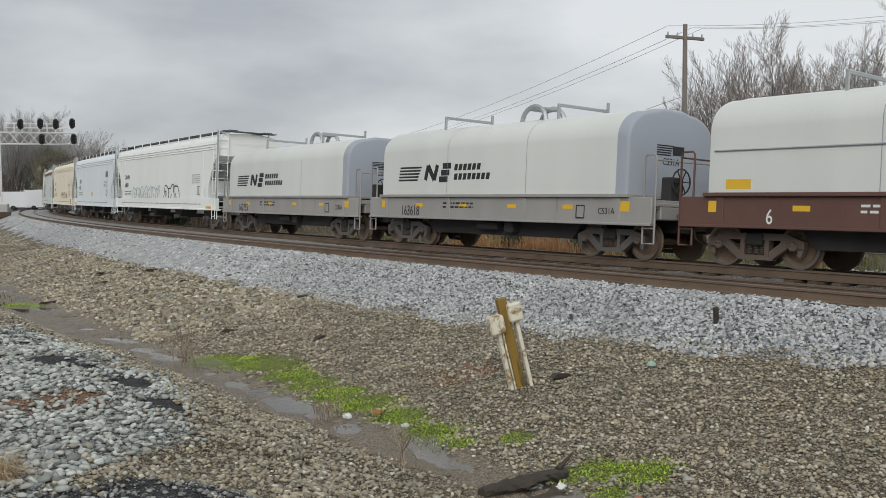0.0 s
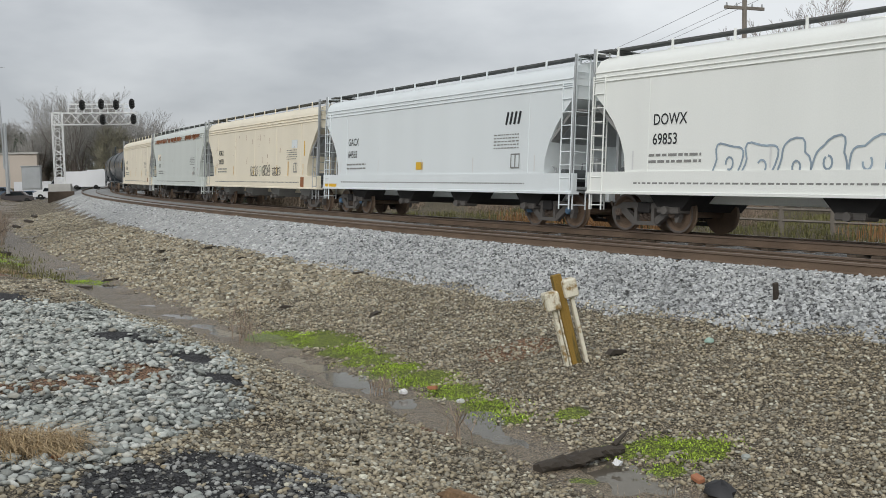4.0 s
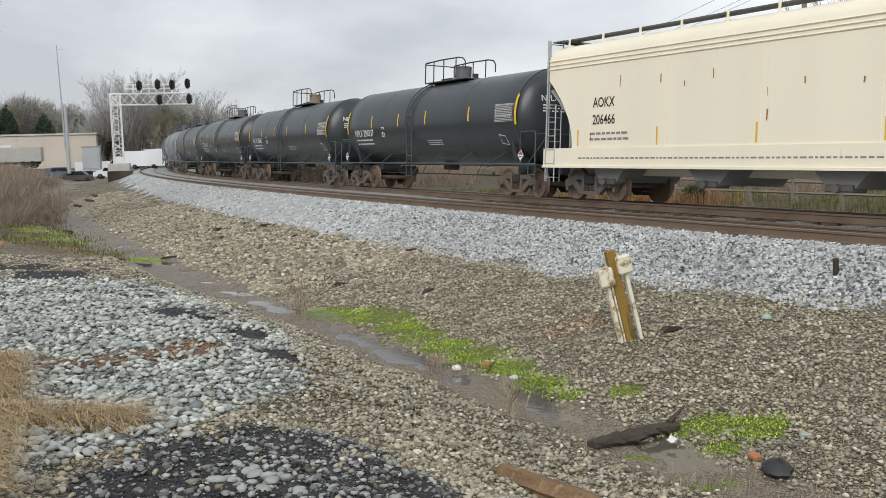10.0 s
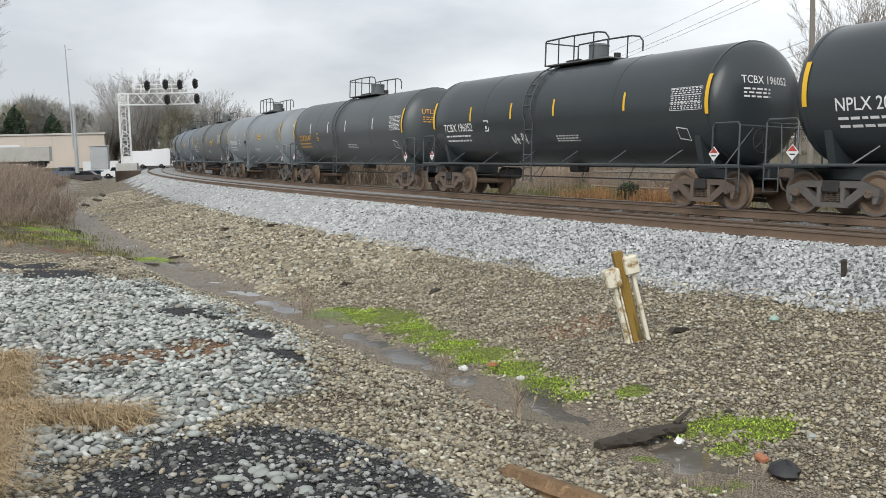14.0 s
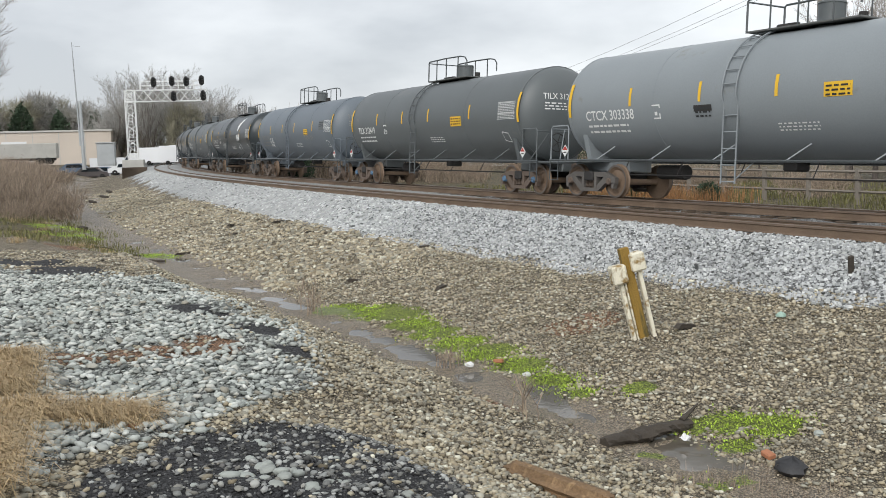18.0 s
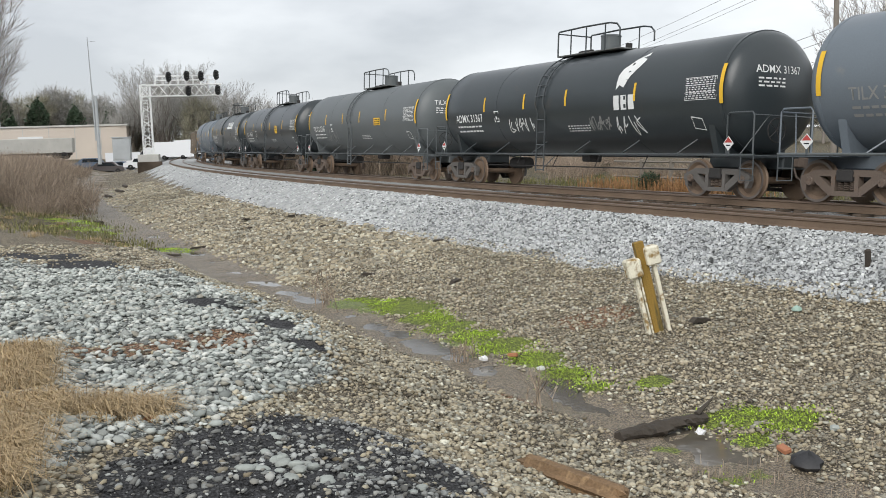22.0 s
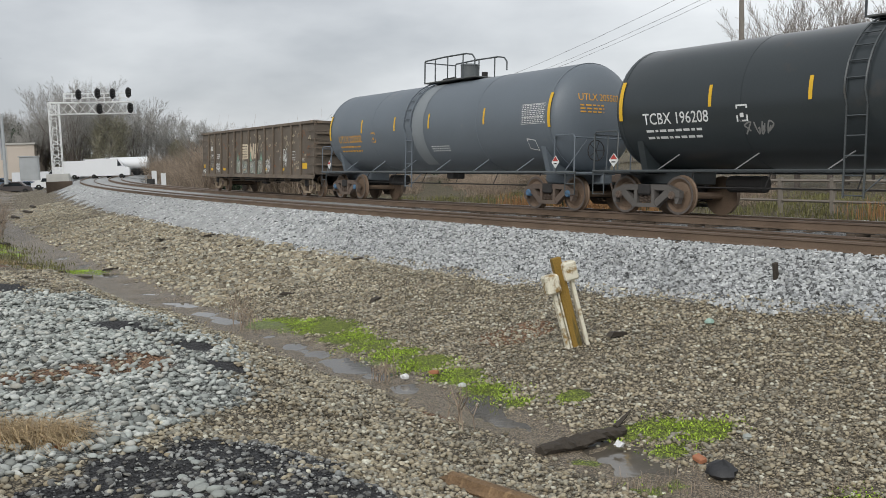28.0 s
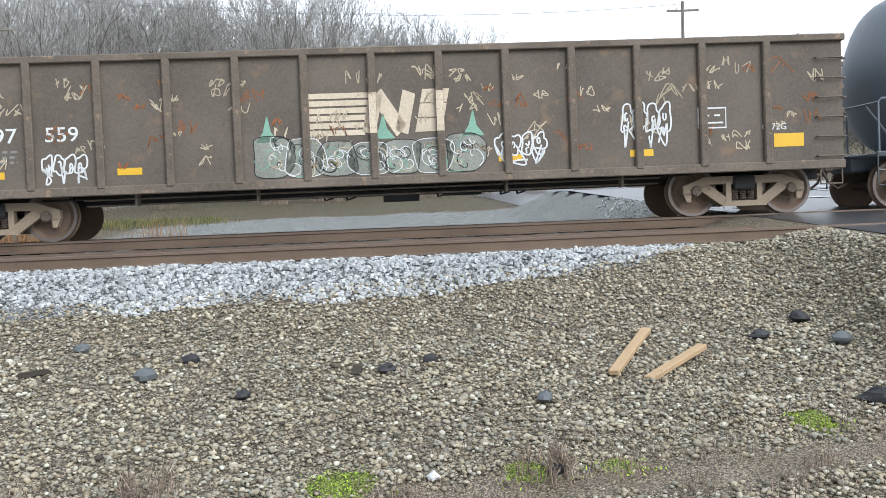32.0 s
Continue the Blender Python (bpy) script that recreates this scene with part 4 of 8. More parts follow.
def build_stones():
    rng = np.random.default_rng(5)
    for n, span, power, lo, hi, seed in ((40000, (-5.5, 25), 1.1, 0.02, 0.042, 11), (15000, (25, 95), 1.3, 0.045, 0.08, 18)):
        x, y, s, d = scatter(rng, n, span, (0.12, 2.95), power)
        keep = d < outer(s) + 0.5 * (hash_noise(s * 1.3, d * 0 + 3, 8) - 0.5)
        x, y = x[keep], y[keep]
        z = height(x, y)[0]
        stones("ballast", "pale grey crushed stone ballast heaped beside the rail", M["ballast"], np.c_[x, y, z + rng.uniform(0.0, 0.03, len(x))], rng.uniform(lo, hi, len(x)), seed, 0.75, True)
    for n, span, wide, power, lo, hi, seed in ((100000, (-7.6, 20), (0.1, 10.6), 1.15, 0.012, 0.034, 12), (17000, (20, 75), (2.5, 7.4), 1.3, 0.04, 0.075, 19)):
        x, y, s, d = scatter(rng, n, span, wide, power)
        z = height(x, y)[0]
        keep = (abs(d - np.interp(s, (-6, -2, 3), (6.05, 6.65, 7.45))) > np.interp(s, (3, 7), (0.12, 0.3)) + np.interp(s, (3, 7), (0.35, 0.55)) * rng.uniform(0, 1, len(x))) & (blob(x, y, MOSS) < rng.uniform(0.3, 1, len(x))) & (d > outer(s) - 0.25)
        stones("river_gravel", "brown and tan rounded gravel on the bank", M["gravel"], np.c_[x, y, z + rng.uniform(0.0, 0.022, len(x))][keep], (rng.uniform(lo, hi, len(x)) * (1 + 0.4 * (rng.uniform(0, 1, len(x)) > 0.94)))[keep], seed, 0.65, seed == 19)
    x, y, s, d = scatter(rng, 38000, (2.5, 19), (9.4, 16.0), 1.4)
    z = height(x, y)[0]
    pale = heap(x, y)
    black = blob(x, y, CINDER)
    keep = (rng.uniform(0, 1, len(x)) < pale * (1 - 0.95 * black) * (1 - 0.75 * blob(x, y, RED)) * (1 - 0.8 * blob(x, y, STRAW)))
    stones("crushed_stone", "pale blue-grey crushed stone piled on the lot", M["whitegravel"], np.c_[x, y, z + rng.uniform(0.0, 0.03, len(x))][keep], rng.uniform(0.016, 0.048, len(x))[keep], 13, 0.5)
    keep2 = ~keep & (rng.uniform(0, 1, len(x)) > black * 0.97) & (rng.uniform(0, 1, len(x)) > 0.6 * pale)
    stones("mixed_gravel", "mixed brown gravel trodden into the lot", M["gravel"], np.c_[x, y, z][keep2] + (0, 0, 0.006), rng.uniform(0.012, 0.032, len(x))[keep2], 14)
    px, py = rng.uniform(-2.5, 9.5, 19000), rng.uniform(-1.5, 7.5, 19000)
    d = along(px, py)[1]
    keep = (d > 10.3) & (d < 15.5) & (py > 0.4) & (blob(px, py, CINDER) < 0.5) & (px > -1.9)
    px, py = px[keep], py[keep]
    stones("lot_gravel", "mixed brown gravel on the lot beside the ditch", M["gravel"], np.c_[px, py, height(px, py)[0] + 0.006], rng.uniform(0.012, 0.034, len(px)), 21)
    px = rng.uniform(-2.9, 0.5, 11000)
    py = rng.uniform(4.0, 7.8, 11000)
    keep = blob(px, py, CINDER) > rng.uniform(0.2, 1, len(px))
    px, py = px[keep], py[keep]
    stones("cinders", "black cinder gravel spilled on the lot", M["blackgravel"], np.c_[px, py, height(px, py)[0]], rng.uniform(0.006, 0.016, len(px)), 15, 0.7, True)
    px, py = rng.uniform(-2.6, 0.4, 5200), rng.uniform(4.0, 7.8, 5200)
    keep = blob(px, py, CINDER) > 0.5
    px, py = px[keep], py[keep]
    stones("stone_chips", "grey stone chips strewn over the cinders", M["greychips"], np.c_[px, py, height(px, py)[0] + 0.008], 0.006 + 0.026 * rng.uniform(0, 1, len(px)) ** 2.5, 17, 0.55)
    x, y, s, d = scatter(rng, 6500, (-9.2, 20), (-13, -5.2), 1.0)
    stones("yard_gravel", "grey gravel behind the tracks", M["ballast"], np.c_[x, y, height(x, y)[0]], rng.uniform(0.02, 0.05, len(x)), 16, 0.7, True)




# ================= the train =================
def truck_frame():
    s = Solid()
    for y0, y1 in ((-0.07, 0.07),):
        s.prism([(-1.13, 0.40), (-1.13, 0.56), (-0.72, 0.71), (0.72, 0.71), (1.13, 0.56), (1.13, 0.40), (0.99, 0.38), (0.68, 0.57), (-0.68, 0.57), (-0.99, 0.38)], y0, y1)
        for q in (-1, 1):
            s.prism([(q * 0.86, 0.50), (q * 0.66, 0.58), (q * 0.27, 0.28), (q * 0.40, 0.17)], y0, y1)
            s.prism([(q * 0.24, 0.22), (q * 0.34, 0.22), (q * 0.34, 0.6), (q * 0.24, 0.6)], y0 - 0.015, y1 + 0.015)
            s.prism([(q * 1.07, 0.26), (q * 1.13, 0.42), (q * 0.98, 0.42), (q * 0.99, 0.26)], y0, y1)
        s.prism([(-0.42, 0.16), (0.42, 0.16), (0.34, 0.26), (-0.34, 0.26)], y0 - 0.02, y1 + 0.02)
    return s


def truck_springs():
    return Solid().pipe([(0.058 * math.cos(t), 0.058 * math.sin(t), 0.27 + 0.2 * t / 31.4) for t in np.linspace(0, 31.4, 36)], 0.014, 4)


def truck_bolster():
    s = Solid().slab(-0.2, 0.2, -1.12, 1.12, 0.46, 0.72, 0.03)
    s.slab(-0.85, 0.85, -0.12, 0.12, 0.62, 0.72, 0.02)
    for q in (-1, 1):
        s.slab(q * 0.62, q * 0.52, -0.9, 0.9, 0.35, 0.45, 0.01)
    return s


def lathe_y(profile, n=22):
    """Turned about the y axis from (radius, y) pairs."""
    rings = [[(r * math.cos(2 * math.pi * i / n), y, r * math.sin(2 * math.pi * i / n)) for i in range(n)] for r, y in profile]
    return Solid().loft(rings, caps=True)


def wheelset_mesh():
    s = Solid()
    for q in (-1, 1):
        w = lathe_y([(0.07, q * 0.88), (0.12, q * 0.87), (0.13, q * 0.80), (0.33, q * 0.77), (0.40, q * 0.825), (0.452, q * 0.825), (0.457, q * 0.80), (0.462, q * 0.74),
                     (0.487, q * 0.715), (0.487, q * 0.69), (0.42, q * 0.69), (0.14, q * 0.68), (0.09, q * 0.66)])
        s.add(w.v, w.f)
    s.rod((0, -0.7, 0), (0, 0.7, 0), 0.085, 10)
    for k in range(4):
        a = k * math.pi / 2
        s.rod((0.22 * math.cos(a), -0.80, 0.22 * math.sin(a)), (0.22 * math.cos(a), -0.775, 0.22 * math.sin(a)), 0.03, 6)
    return s


def bearing_mesh():
    s = lathe_y([(0.02, -0.075), (0.085, -0.075), (0.10, -0.05), (0.10, 0.06)], 12)
    for k in range(3):
        a = k * 2.094 + 0.5
        s.rod((0.05 * math.cos(a), -0.095, 0.05 * math.sin(a)), (0.05 * math.cos(a), -0.07, 0.05 * math.sin(a)), 0.017, 6)
    return s


WHEELSETS = []


def add_trucks(car, centre, index, frame_mat="truck", cap_mat="truck"):
    for x in (-centre, centre):
        tr = part("truck", truck_bolster, M["grime"], car, "four-wheeled cast steel truck", key="bolster", m=pose(x, 0, 0))
        for q in (-1, 1):
            part("side_frame", truck_frame, M[frame_mat], tr, key="sideframe", m=pose(0, q * 0.99, 0))
            for sx in (-0.15, 0, 0.15):
                part("coil_spring", truck_springs, M["truck"], tr, key="springs", m=pose(sx, q * 0.99, 0))
            for a in (-0.89, 0.89):
                part("bearing_cap", bearing_mesh, M[cap_mat], tr, key="bearing", m=pose(a, q * 1.03, 0.457, 0, 0, 0 if q < 0 else 180))
                part("wheel_rim", lambda: Solid().disc((0, 0), 0.405, 0.459, (-0.003, 0.0), 24), M["tread"], tr, "bright worn rim face", key="rim", m=pose(a, q * 0.8285, 0.457))
        for a in (-0.89, 0.89):
            ws = part("wheelset", wheelset_mesh, M["wheel"], tr, key="wheelset", m=pose(a, 0, 0.457))
            WHEELSETS.append((ws, index, a))


def coupler_mesh():
    s = Solid().slab(-0.75, 0.02, -0.09, 0.09, 0.78, 0.98, 0.02)
    s.slab(0.0, 0.2, -0.15, 0.13, 0.74, 1.0, 0.03)
    s.pipe([(-0.1, -0.3, 0.75), (0.0, -0.32, 0.55), (0.2, -0.28, 0.42), (0.4, -0.24, 0.5)], 0.025, 6)
    return s


def add_couplers(car, half):
    for q in (0, 180):
        part("coupler", coupler_mesh, M["truck"], car, key="coupler", m=pose(0, 0, 0, 0, 0, q) @ pose(half - 0.1, 0, 0))


def strokes(paths, width, wrap):
    """Flat painted strokes along paths of (x, z), laid on a face by wrap(x, z)."""
    s = Solid()
    for path in paths:
        left, right = [], []
        for i, (x, z) in enumerate(path):
            ax, az = path[max(i - 1, 0)]
            bx, bz = path[min(i + 1, len(path) - 1)]
            d = math.hypot(bx - ax, bz - az) or 1
            nx, nz = -(bz - az) / d * width / 2, (bx - ax) / d * width / 2
            left.append(wrap(x + nx, z + nz))
            right.append(wrap(x - nx, z - nz))
        s.loft([left, right], closed=False, caps=False)
    return s


def scrawl(rng, x0, x1, z0, z1, letters):
    """Loops and hooks in a row, like sprayed letters that say nothing."""
    letters = max(2, min(letters, round((x1 - x0) / (0.62 * (z1 - z0)))))
    paths, w = [], (x1 - x0) / letters
    for k in range(letters):
        n = int(rng.integers(4, 7))
        px = x0 + (k + rng.uniform(-0.1, 1.1, n)) * w
        pz = rng.uniform(z0, z1, n)
        pz[0], pz[1] = (z0, z1) if rng.uniform() > 0.5 else (z1, z0)
        pts = []
        for i in range(n - 1):
            a, b = max(i - 1, 0), min(i + 2, n - 1)
            for t in np.linspace(0, 1, 6)[:-1]:
                t2, t3 = t * t, t * t * t
                f = (-0.5 * t3 + t2 - 0.5 * t, 1.5 * t3 - 2.5 * t2 + 1, -1.5 * t3 + 2 * t2 + 0.5 * t, 0.5 * t3 - 0.5 * t2)
                pts.append((f[0] * px[a] + f[1] * px[i] + f[2] * px[i + 1] + f[3] * px[b], f[0] * pz[a] + f[1] * pz[i] + f[2] * pz[i + 1] + f[3] * pz[b]))
        paths.append(pts)
    return paths


def bubble_letters(rng, x0, x1, z0, z1, letters):
    """Closed rounded outlines in a row, like swollen sprayed letters that say nothing, each with an eye or a slit."""
    runs, w = [], (x1 - x0) / letters
    for k in range(letters):
        cx, cz, hw, hh = x0 + (k + 0.5) * w, (z0 + z1) / 2, w * rng.uniform(0.5, 0.6), (z1 - z0) * 0.5
        turn, lobes = rng.uniform(0, 6.28), int(rng.integers(2, 5))
        ring = []
        for t in np.linspace(0, 2 * math.pi, 29):
            r = 0.86 + 0.16 * math.cos(lobes * t + turn) + 0.06 * math.cos(5 * t)
            ca, sa = math.cos(t), math.sin(t)
            ring.append((cx + hw * r * math.copysign(abs(ca) ** 0.7, ca) + 0.12 * hw * sa, cz + hh * r * math.copysign(abs(sa) ** 0.7, sa)))
        runs.append(ring)
        ex, ez = cx + rng.uniform(-0.2, 0.2) * hw, cz + rng.uniform(-0.25, 0.3) * hh
        runs.append([(ex + 0.22 * hw * math.cos(t), ez + 0.26 * hh * math.sin(t)) for t in np.linspace(turn, turn + rng.uniform(3.5, 6.28), 11)])
        if rng.uniform() > 0.4:
            runs.append([(cx - 0.1 * hw, cz - 0.9 * hh), (cx + rng.uniform(-0.2, 0.2) * hw, cz - 0.45 * hh), (cx + 0.25 * hw, cz - 0.3 * hh)])
    return runs


def patch(x0, x1, z0, z1, wrap, nz=1, nx=1):
    s = Solid()
    rows = [[wrap(x0 + (x1 - x0) * i / nx, z0 + (z1 - z0) * k / nz) for i in range(nx + 1)] for k in range(nz + 1)]
    return s.loft(rows, closed=False, caps=False)


def lines_of_bars(x0, z0, rows, width, high, gap, wrap, rng):
    """Rows of short bars where small print stands."""
    s = Solid()
    for k in range(rows):
        x = x0
        while x < x0 + width:
            w = rng.uniform(0.08, 0.22) * max(0.5, high / 0.05)
            p = patch(x, min(x + w, x0 + width), z0 - k * (high + gap), z0 - k * (high + gap) + high, wrap)
            s.add(p.v, p.f)
            x += w + 0.05
    return s


def ladder(x, y, z0, z1, wide=0.4, axis="x", rungs=None, r=0.016):
    s = Solid()
    dx, dy = (wide / 2, 0) if axis == "x" else (0, wide / 2)
    for q in (-1, 1):
        s.rod((x + q * dx, y + q * dy, z0), (x + q * dx, y + q * dy, z1), r * 1.3, 6)
    for z in np.linspace(z0 + 0.12, z1 - 0.1, rungs or max(2, int((z1 - z0) / 0.33))):
        s.rod((x - dx, y - dy, z), (x + dx, y + dy, z), r, 5)
    return s


def flat_at(y):
    return lambda x, z: (x, y, z)


def tank_car(index, spacing, paint, code, number, letter_mat="white", stripe="yellow", extras=(), cap="truck", rng_seed=1, dome_mat=None, label=""):
    rng = np.random.default_rng(rng_seed)
    half = spacing / 2
    R, zc = 1.5, 2.56
    a = half - 0.85
    car = thing("tank_car", label, "tank car", "cars of the freight train")
    shell = Solid()
    prof = [(-a + (1 - math.sqrt(max(0, 1 - q * q))) * 0.62, R * q) for q in (0.02, 0.3, 0.55, 0.75, 0.9, 0.97, 1.0)]
    prof += [(x, R) for x in np.linspace(-a + 1.8, a - 1.8, 5)]
    prof += [(a - (1 - math.sqrt(max(0, 1 - q * q))) * 0.62, R * q) for q in (1.0, 0.97, 0.9, 0.75, 0.55, 0.3, 0.02)]
    n = 40
    shell.loft([[(x, r * math.cos(2 * math.pi * i / n), zc + r * math.sin(2 * math.pi * i / n)) for i in range(n)] for x, r in prof])
    sh = part("tank_shell", shell, paint, car, key=("shell", round(spacing, 2)), smooth=50)
    wrap = lambda x, z, g=0.006: (x, -math.sqrt(max(0.01, (R + g) ** 2 - (z - zc) ** 2)), z)
    for x in (-a + 0.62, -a * 0.45, a * 0.45, a - 0.62):
        band = Solid().loft([[(xx, rr * math.cos(2 * math.pi * i / n), zc + rr * math.sin(2 * math.pi * i / n)) for i in range(n)] for xx, rr in
                             ((x - 0.05, R - 0.01), (x - 0.045, R + 0.007), (x + 0.045, R + 0.007), (x + 0.05, R - 0.01))], caps=False)
        part("weld_band", band, paint, sh, key=("band", round(x, 2)))
    for q in (-1, 1):
        part("walkway_rail", Solid().rod((-half + 0.4, q * 1.36, 1.03), (half - 0.4, q * 1.36, 1.03), 0.032, 6), M["tankcharcoal"] if paint is not M["tankgrey"] else M["tankmid"], car, key=("wrail", round(spacing, 2), q))
        for x in np.linspace(-a + 2.0, a - 2.0, 6):
            part("brace_strut", lambda: Solid().rod((-0.22, q * 1.36, 1.04), (0.16, q * 1.02, 1.42), 0.022, 5), paint, car, key=("strut", q), m=pose(x, 0, 0))
    for q in (-1, 1):
        sad = Solid()
        sad.slab(q * (half - 0.42), q * (half - 2.9), -0.42, 0.42, 0.72, 1.06, 0.03)
        sad.slab(q * (half - 0.42), q * (half - 1.75), -1.36, 1.36, 0.97, 1.03, 0.01)
        sad.prism([(-1.05, 1.0), (1.05, 1.0), (1.3, 1.9), (1.05, 1.55), (0, 1.12), (-1.05, 1.55), (-1.3, 1.9)], q * (half - 1.85), q * (half - 2.05), "x")
        part("bolster_saddle", sad, paint, car, key=("saddle", round(spacing, 2), q))
        hr = Solid()
        for y in (-1.36, 1.36):
            x0, x1 = q * (half - 0.45), q * (half - 1.3)
            hr.pipe([(x0, y, 1.0), (x0, y, 1.95), (x0 - q * 0.06, y, 2.02), (x1 + q * 0.06, y, 2.02), (x1, y, 1.95), (x1, y, 1.0)], 0.022, 6)
        hr.rod((q * (half - 0.45), -1.36, 1.95), (q * (half - 0.45), 1.36, 1.95), 0.02, 6)
        hr.rod((q * (half - 0.9), -1.36, 1.0), (q * (half - 0.45), -0.9, 1.95), 0.016, 5)
        part("end_handrail", hr, M["tankcharcoal"] if paint is M["tankblack"] else paint, car, key=("endrail", round(spacing, 2), q))
        for y in (-1.36, 1.36):
            sp = Solid()
            x0 = q * (half - 0.62)
            sp.pipe([(x0 - 0.2, y, 1.0), (x0 - 0.2, y, 0.45), (x0 + 0.2, y, 0.45), (x0 + 0.2, y, 1.0)], 0.018, 5)
            sp.rod((x0 - 0.2, y, 0.72), (x0 + 0.2, y, 0.72), 0.016, 5)
            part("step_iron", sp, M["tankcharcoal"], car, key=("step", round(spacing, 2), q, y))
        hx, hz = q * (half - 1.2), 1.3
        pl = part("placard", Solid().prism([(hx - 0.17, hz), (hx, hz - 0.17), (hx + 0.17, hz), (hx, hz + 0.17)], -1.405, -1.395), M["white"], car, "white diamond hazard placard with a red upper half")
        part("red_half", Solid().add([(hx - 0.13, -1.408, hz + 0.02), (hx + 0.13, -1.408, hz + 0.02), (hx, -1.408, hz + 0.15)], [(0, 1, 2)]), M["red"], pl, "red upper half of the placard")
        part("placard_print", Solid().box(hx - 0.07, hx + 0.07, -1.408, -1.406, hz - 0.06, hz - 0.03), M["ink"], pl)
        part("placard_bracket", Solid().slab(hx - 0.03, hx + 0.03, -1.393, -1.375, 1.0, hz + 0.1, 0.004).slab(hx - 0.12, hx + 0.12, -1.393, -1.378, hz - 0.03, hz + 0.03, 0.003), M["tankcharcoal"], car)
    lad = Solid()
    lw = 0.22
    for q in (-1, 1):
        pts = [(q * lw, -1.46, 0.5), (q * lw, -1.46, zc - 0.25)] + [(q * lw, -(R + 0.06) * math.cos(b), zc + (R + 0.06) * math.sin(b)) for b in np.linspace(0.0, 1.35, 9)]
        lad.pipe(pts, 0.024, 5)
    for z in np.linspace(0.55, zc - 0.1, 6):
        lad.rod((-lw, -1.46, z), (lw, -1.46, z), 0.017, 5)
    for b in np.linspace(0.15, 1.25, 6):
        p = (-(R + 0.06) * math.cos(b), zc + (R + 0.06) * math.sin(b))
        lad.rod((-lw, *p), (lw, *p), 0.017, 5)
    lad.rod((lw, -1.46, 0.6), (lw + 0.4, -1.25, 1.04), 0.015, 5)
    part("ladder", lad, M["tankcharcoal"] if paint is M["tankblack"] else paint, car, key="tankladder", m=pose(-0.7, 0, 0))
    top = zc + R
    plat = Solid().slab(-1.15, 2.0, -0.62, 0.62, top + 0.0, top + 0.045, 0.01)
    part("top_platform", plat, M["walk"], car, key="tankplat")
    rail_s = Solid()
    rz = top + 0.78
    for y in (-0.62, 0.62):
        rail_s.pipe([(-1.15, y, top), (-1.15, y, rz - 0.04), (-1.1, y, rz), (0.2, y, rz + 0.02), (1.5, y, rz), (1.85, y, rz - 0.06), (2.0, y, rz - 0.2), (2.0, y, top + 0.3)], 0.026, 6)
        for x in (-0.45, 0.35, 1.3):
            rail_s.rod((x, y, top), (x, y, rz), 0.022, 5)
    rail_s.rod((-1.15, -0.62, rz - 0.05), (-1.15, 0.62, rz - 0.05), 0.022, 5)
    part("top_handrail", rail_s, M["tankcharcoal"] if paint is not M["tankblack"] else M["tankblack"], car, "safety railing round the hatch", key="tanktoprail")
    dome = Solid().rod((0.75, 0, top - 0.05), (0.75, 0, top + 0.5), 0.3, 20)
    dome.rod((0.75, 0, top + 0.5), (0.75, 0, top + 0.55), 0.32, 20, 0.29)
    dome.rod((0.75, 0, top + 0.0), (0.75, 0, top + 0.06), 0.46, 20)
    part("valve_dome", dome, dome_mat or M["tankmid"], car, key="tankdome")
    mw = Solid().rod((-0.45, 0, top - 0.05), (-0.45, 0, top + 0.16), 0.27, 16)
    mw.slab(-0.75, -0.15, -0.05, 0.05, top + 0.14, top + 0.21, 0.01)
    mw.rod((1.5, 0.1, top - 0.05), (1.5, 0.1, top + 0.24), 0.1, 10)
    part("manway", mw, M["grime"], car, key="tankmanway")
    un = Solid().rod((-a + 2.6, 0.3, 0.75), (-a + 3.6, 0.3, 0.75), 0.2, 10)
    un.slab(-0.2, 0.2, -0.25, 0.25, 0.82, 1.08, 0.04)
    for y in (-0.7, 0.55):
        un.rod((-half + 2.4, y, 0.66), (half - 2.4, y, 0.66), 0.018, 5)
    for x in np.linspace(-half + 3, half - 3, 6):
        un.rod((x, -0.7, 0.66), (x, -0.5, 1.04), 0.014, 4)
    part("brake_rigging", un, M["grime"], car, key=("tankunder", round(spacing, 2)))
    wheel = Solid()
    for k in range(14):
        b0, b1 = 2 * math.pi * k / 14, 2 * math.pi * (k + 1) / 14
        wheel.rod((0, 0.28 * math.cos(b0), 0.28 * math.sin(b0)), (0, 0.28 * math.cos(b1), 0.28 * math.sin(b1)), 0.014, 5)
    for k in range(5):
        wheel.rod((0, 0, 0), (0.02, 0.28 * math.cos(k * 1.257), 0.28 * math.sin(k * 1.257)), 0.011, 4)
    part("brake_wheel", wheel, M["grime"], car, key="tankbrake", m=pose(half - 0.55, -0.55, 1.62))
    sm = M[stripe]
    for x in (-4.3, -1.75, 0.6, 3.85):
        part("reflector", patch(x, x + 0.09, zc - 0.12, zc + 0.36, wrap, 4), sm, car, "narrow reflective stripe")
    for x in (-a + 0.6, a - 0.62):
        part("end_reflector", patch(x, x + 0.12, zc - 0.32, zc + 0.62, lambda u, v: wrap(u, v, 0.016), 12), M["yellow"], car, "long yellow reflective stripe")
    lm = M[letter_mat]
    x0 = -a + 1.38
    if code:
        part("lettering", text_mesh(code + " " + number, 0.27, lambda x, z: wrap(x0 + x, zc - 0.44 + z), 0.012, 0, 0.92), lm, car)
        def on_head(y, z):
            r2 = min(0.98, (y * y + (z - zc) ** 2) / (R * R))
            return (a - 0.62 + 0.62 * math.sqrt(1 - r2) + 0.008, y, z)
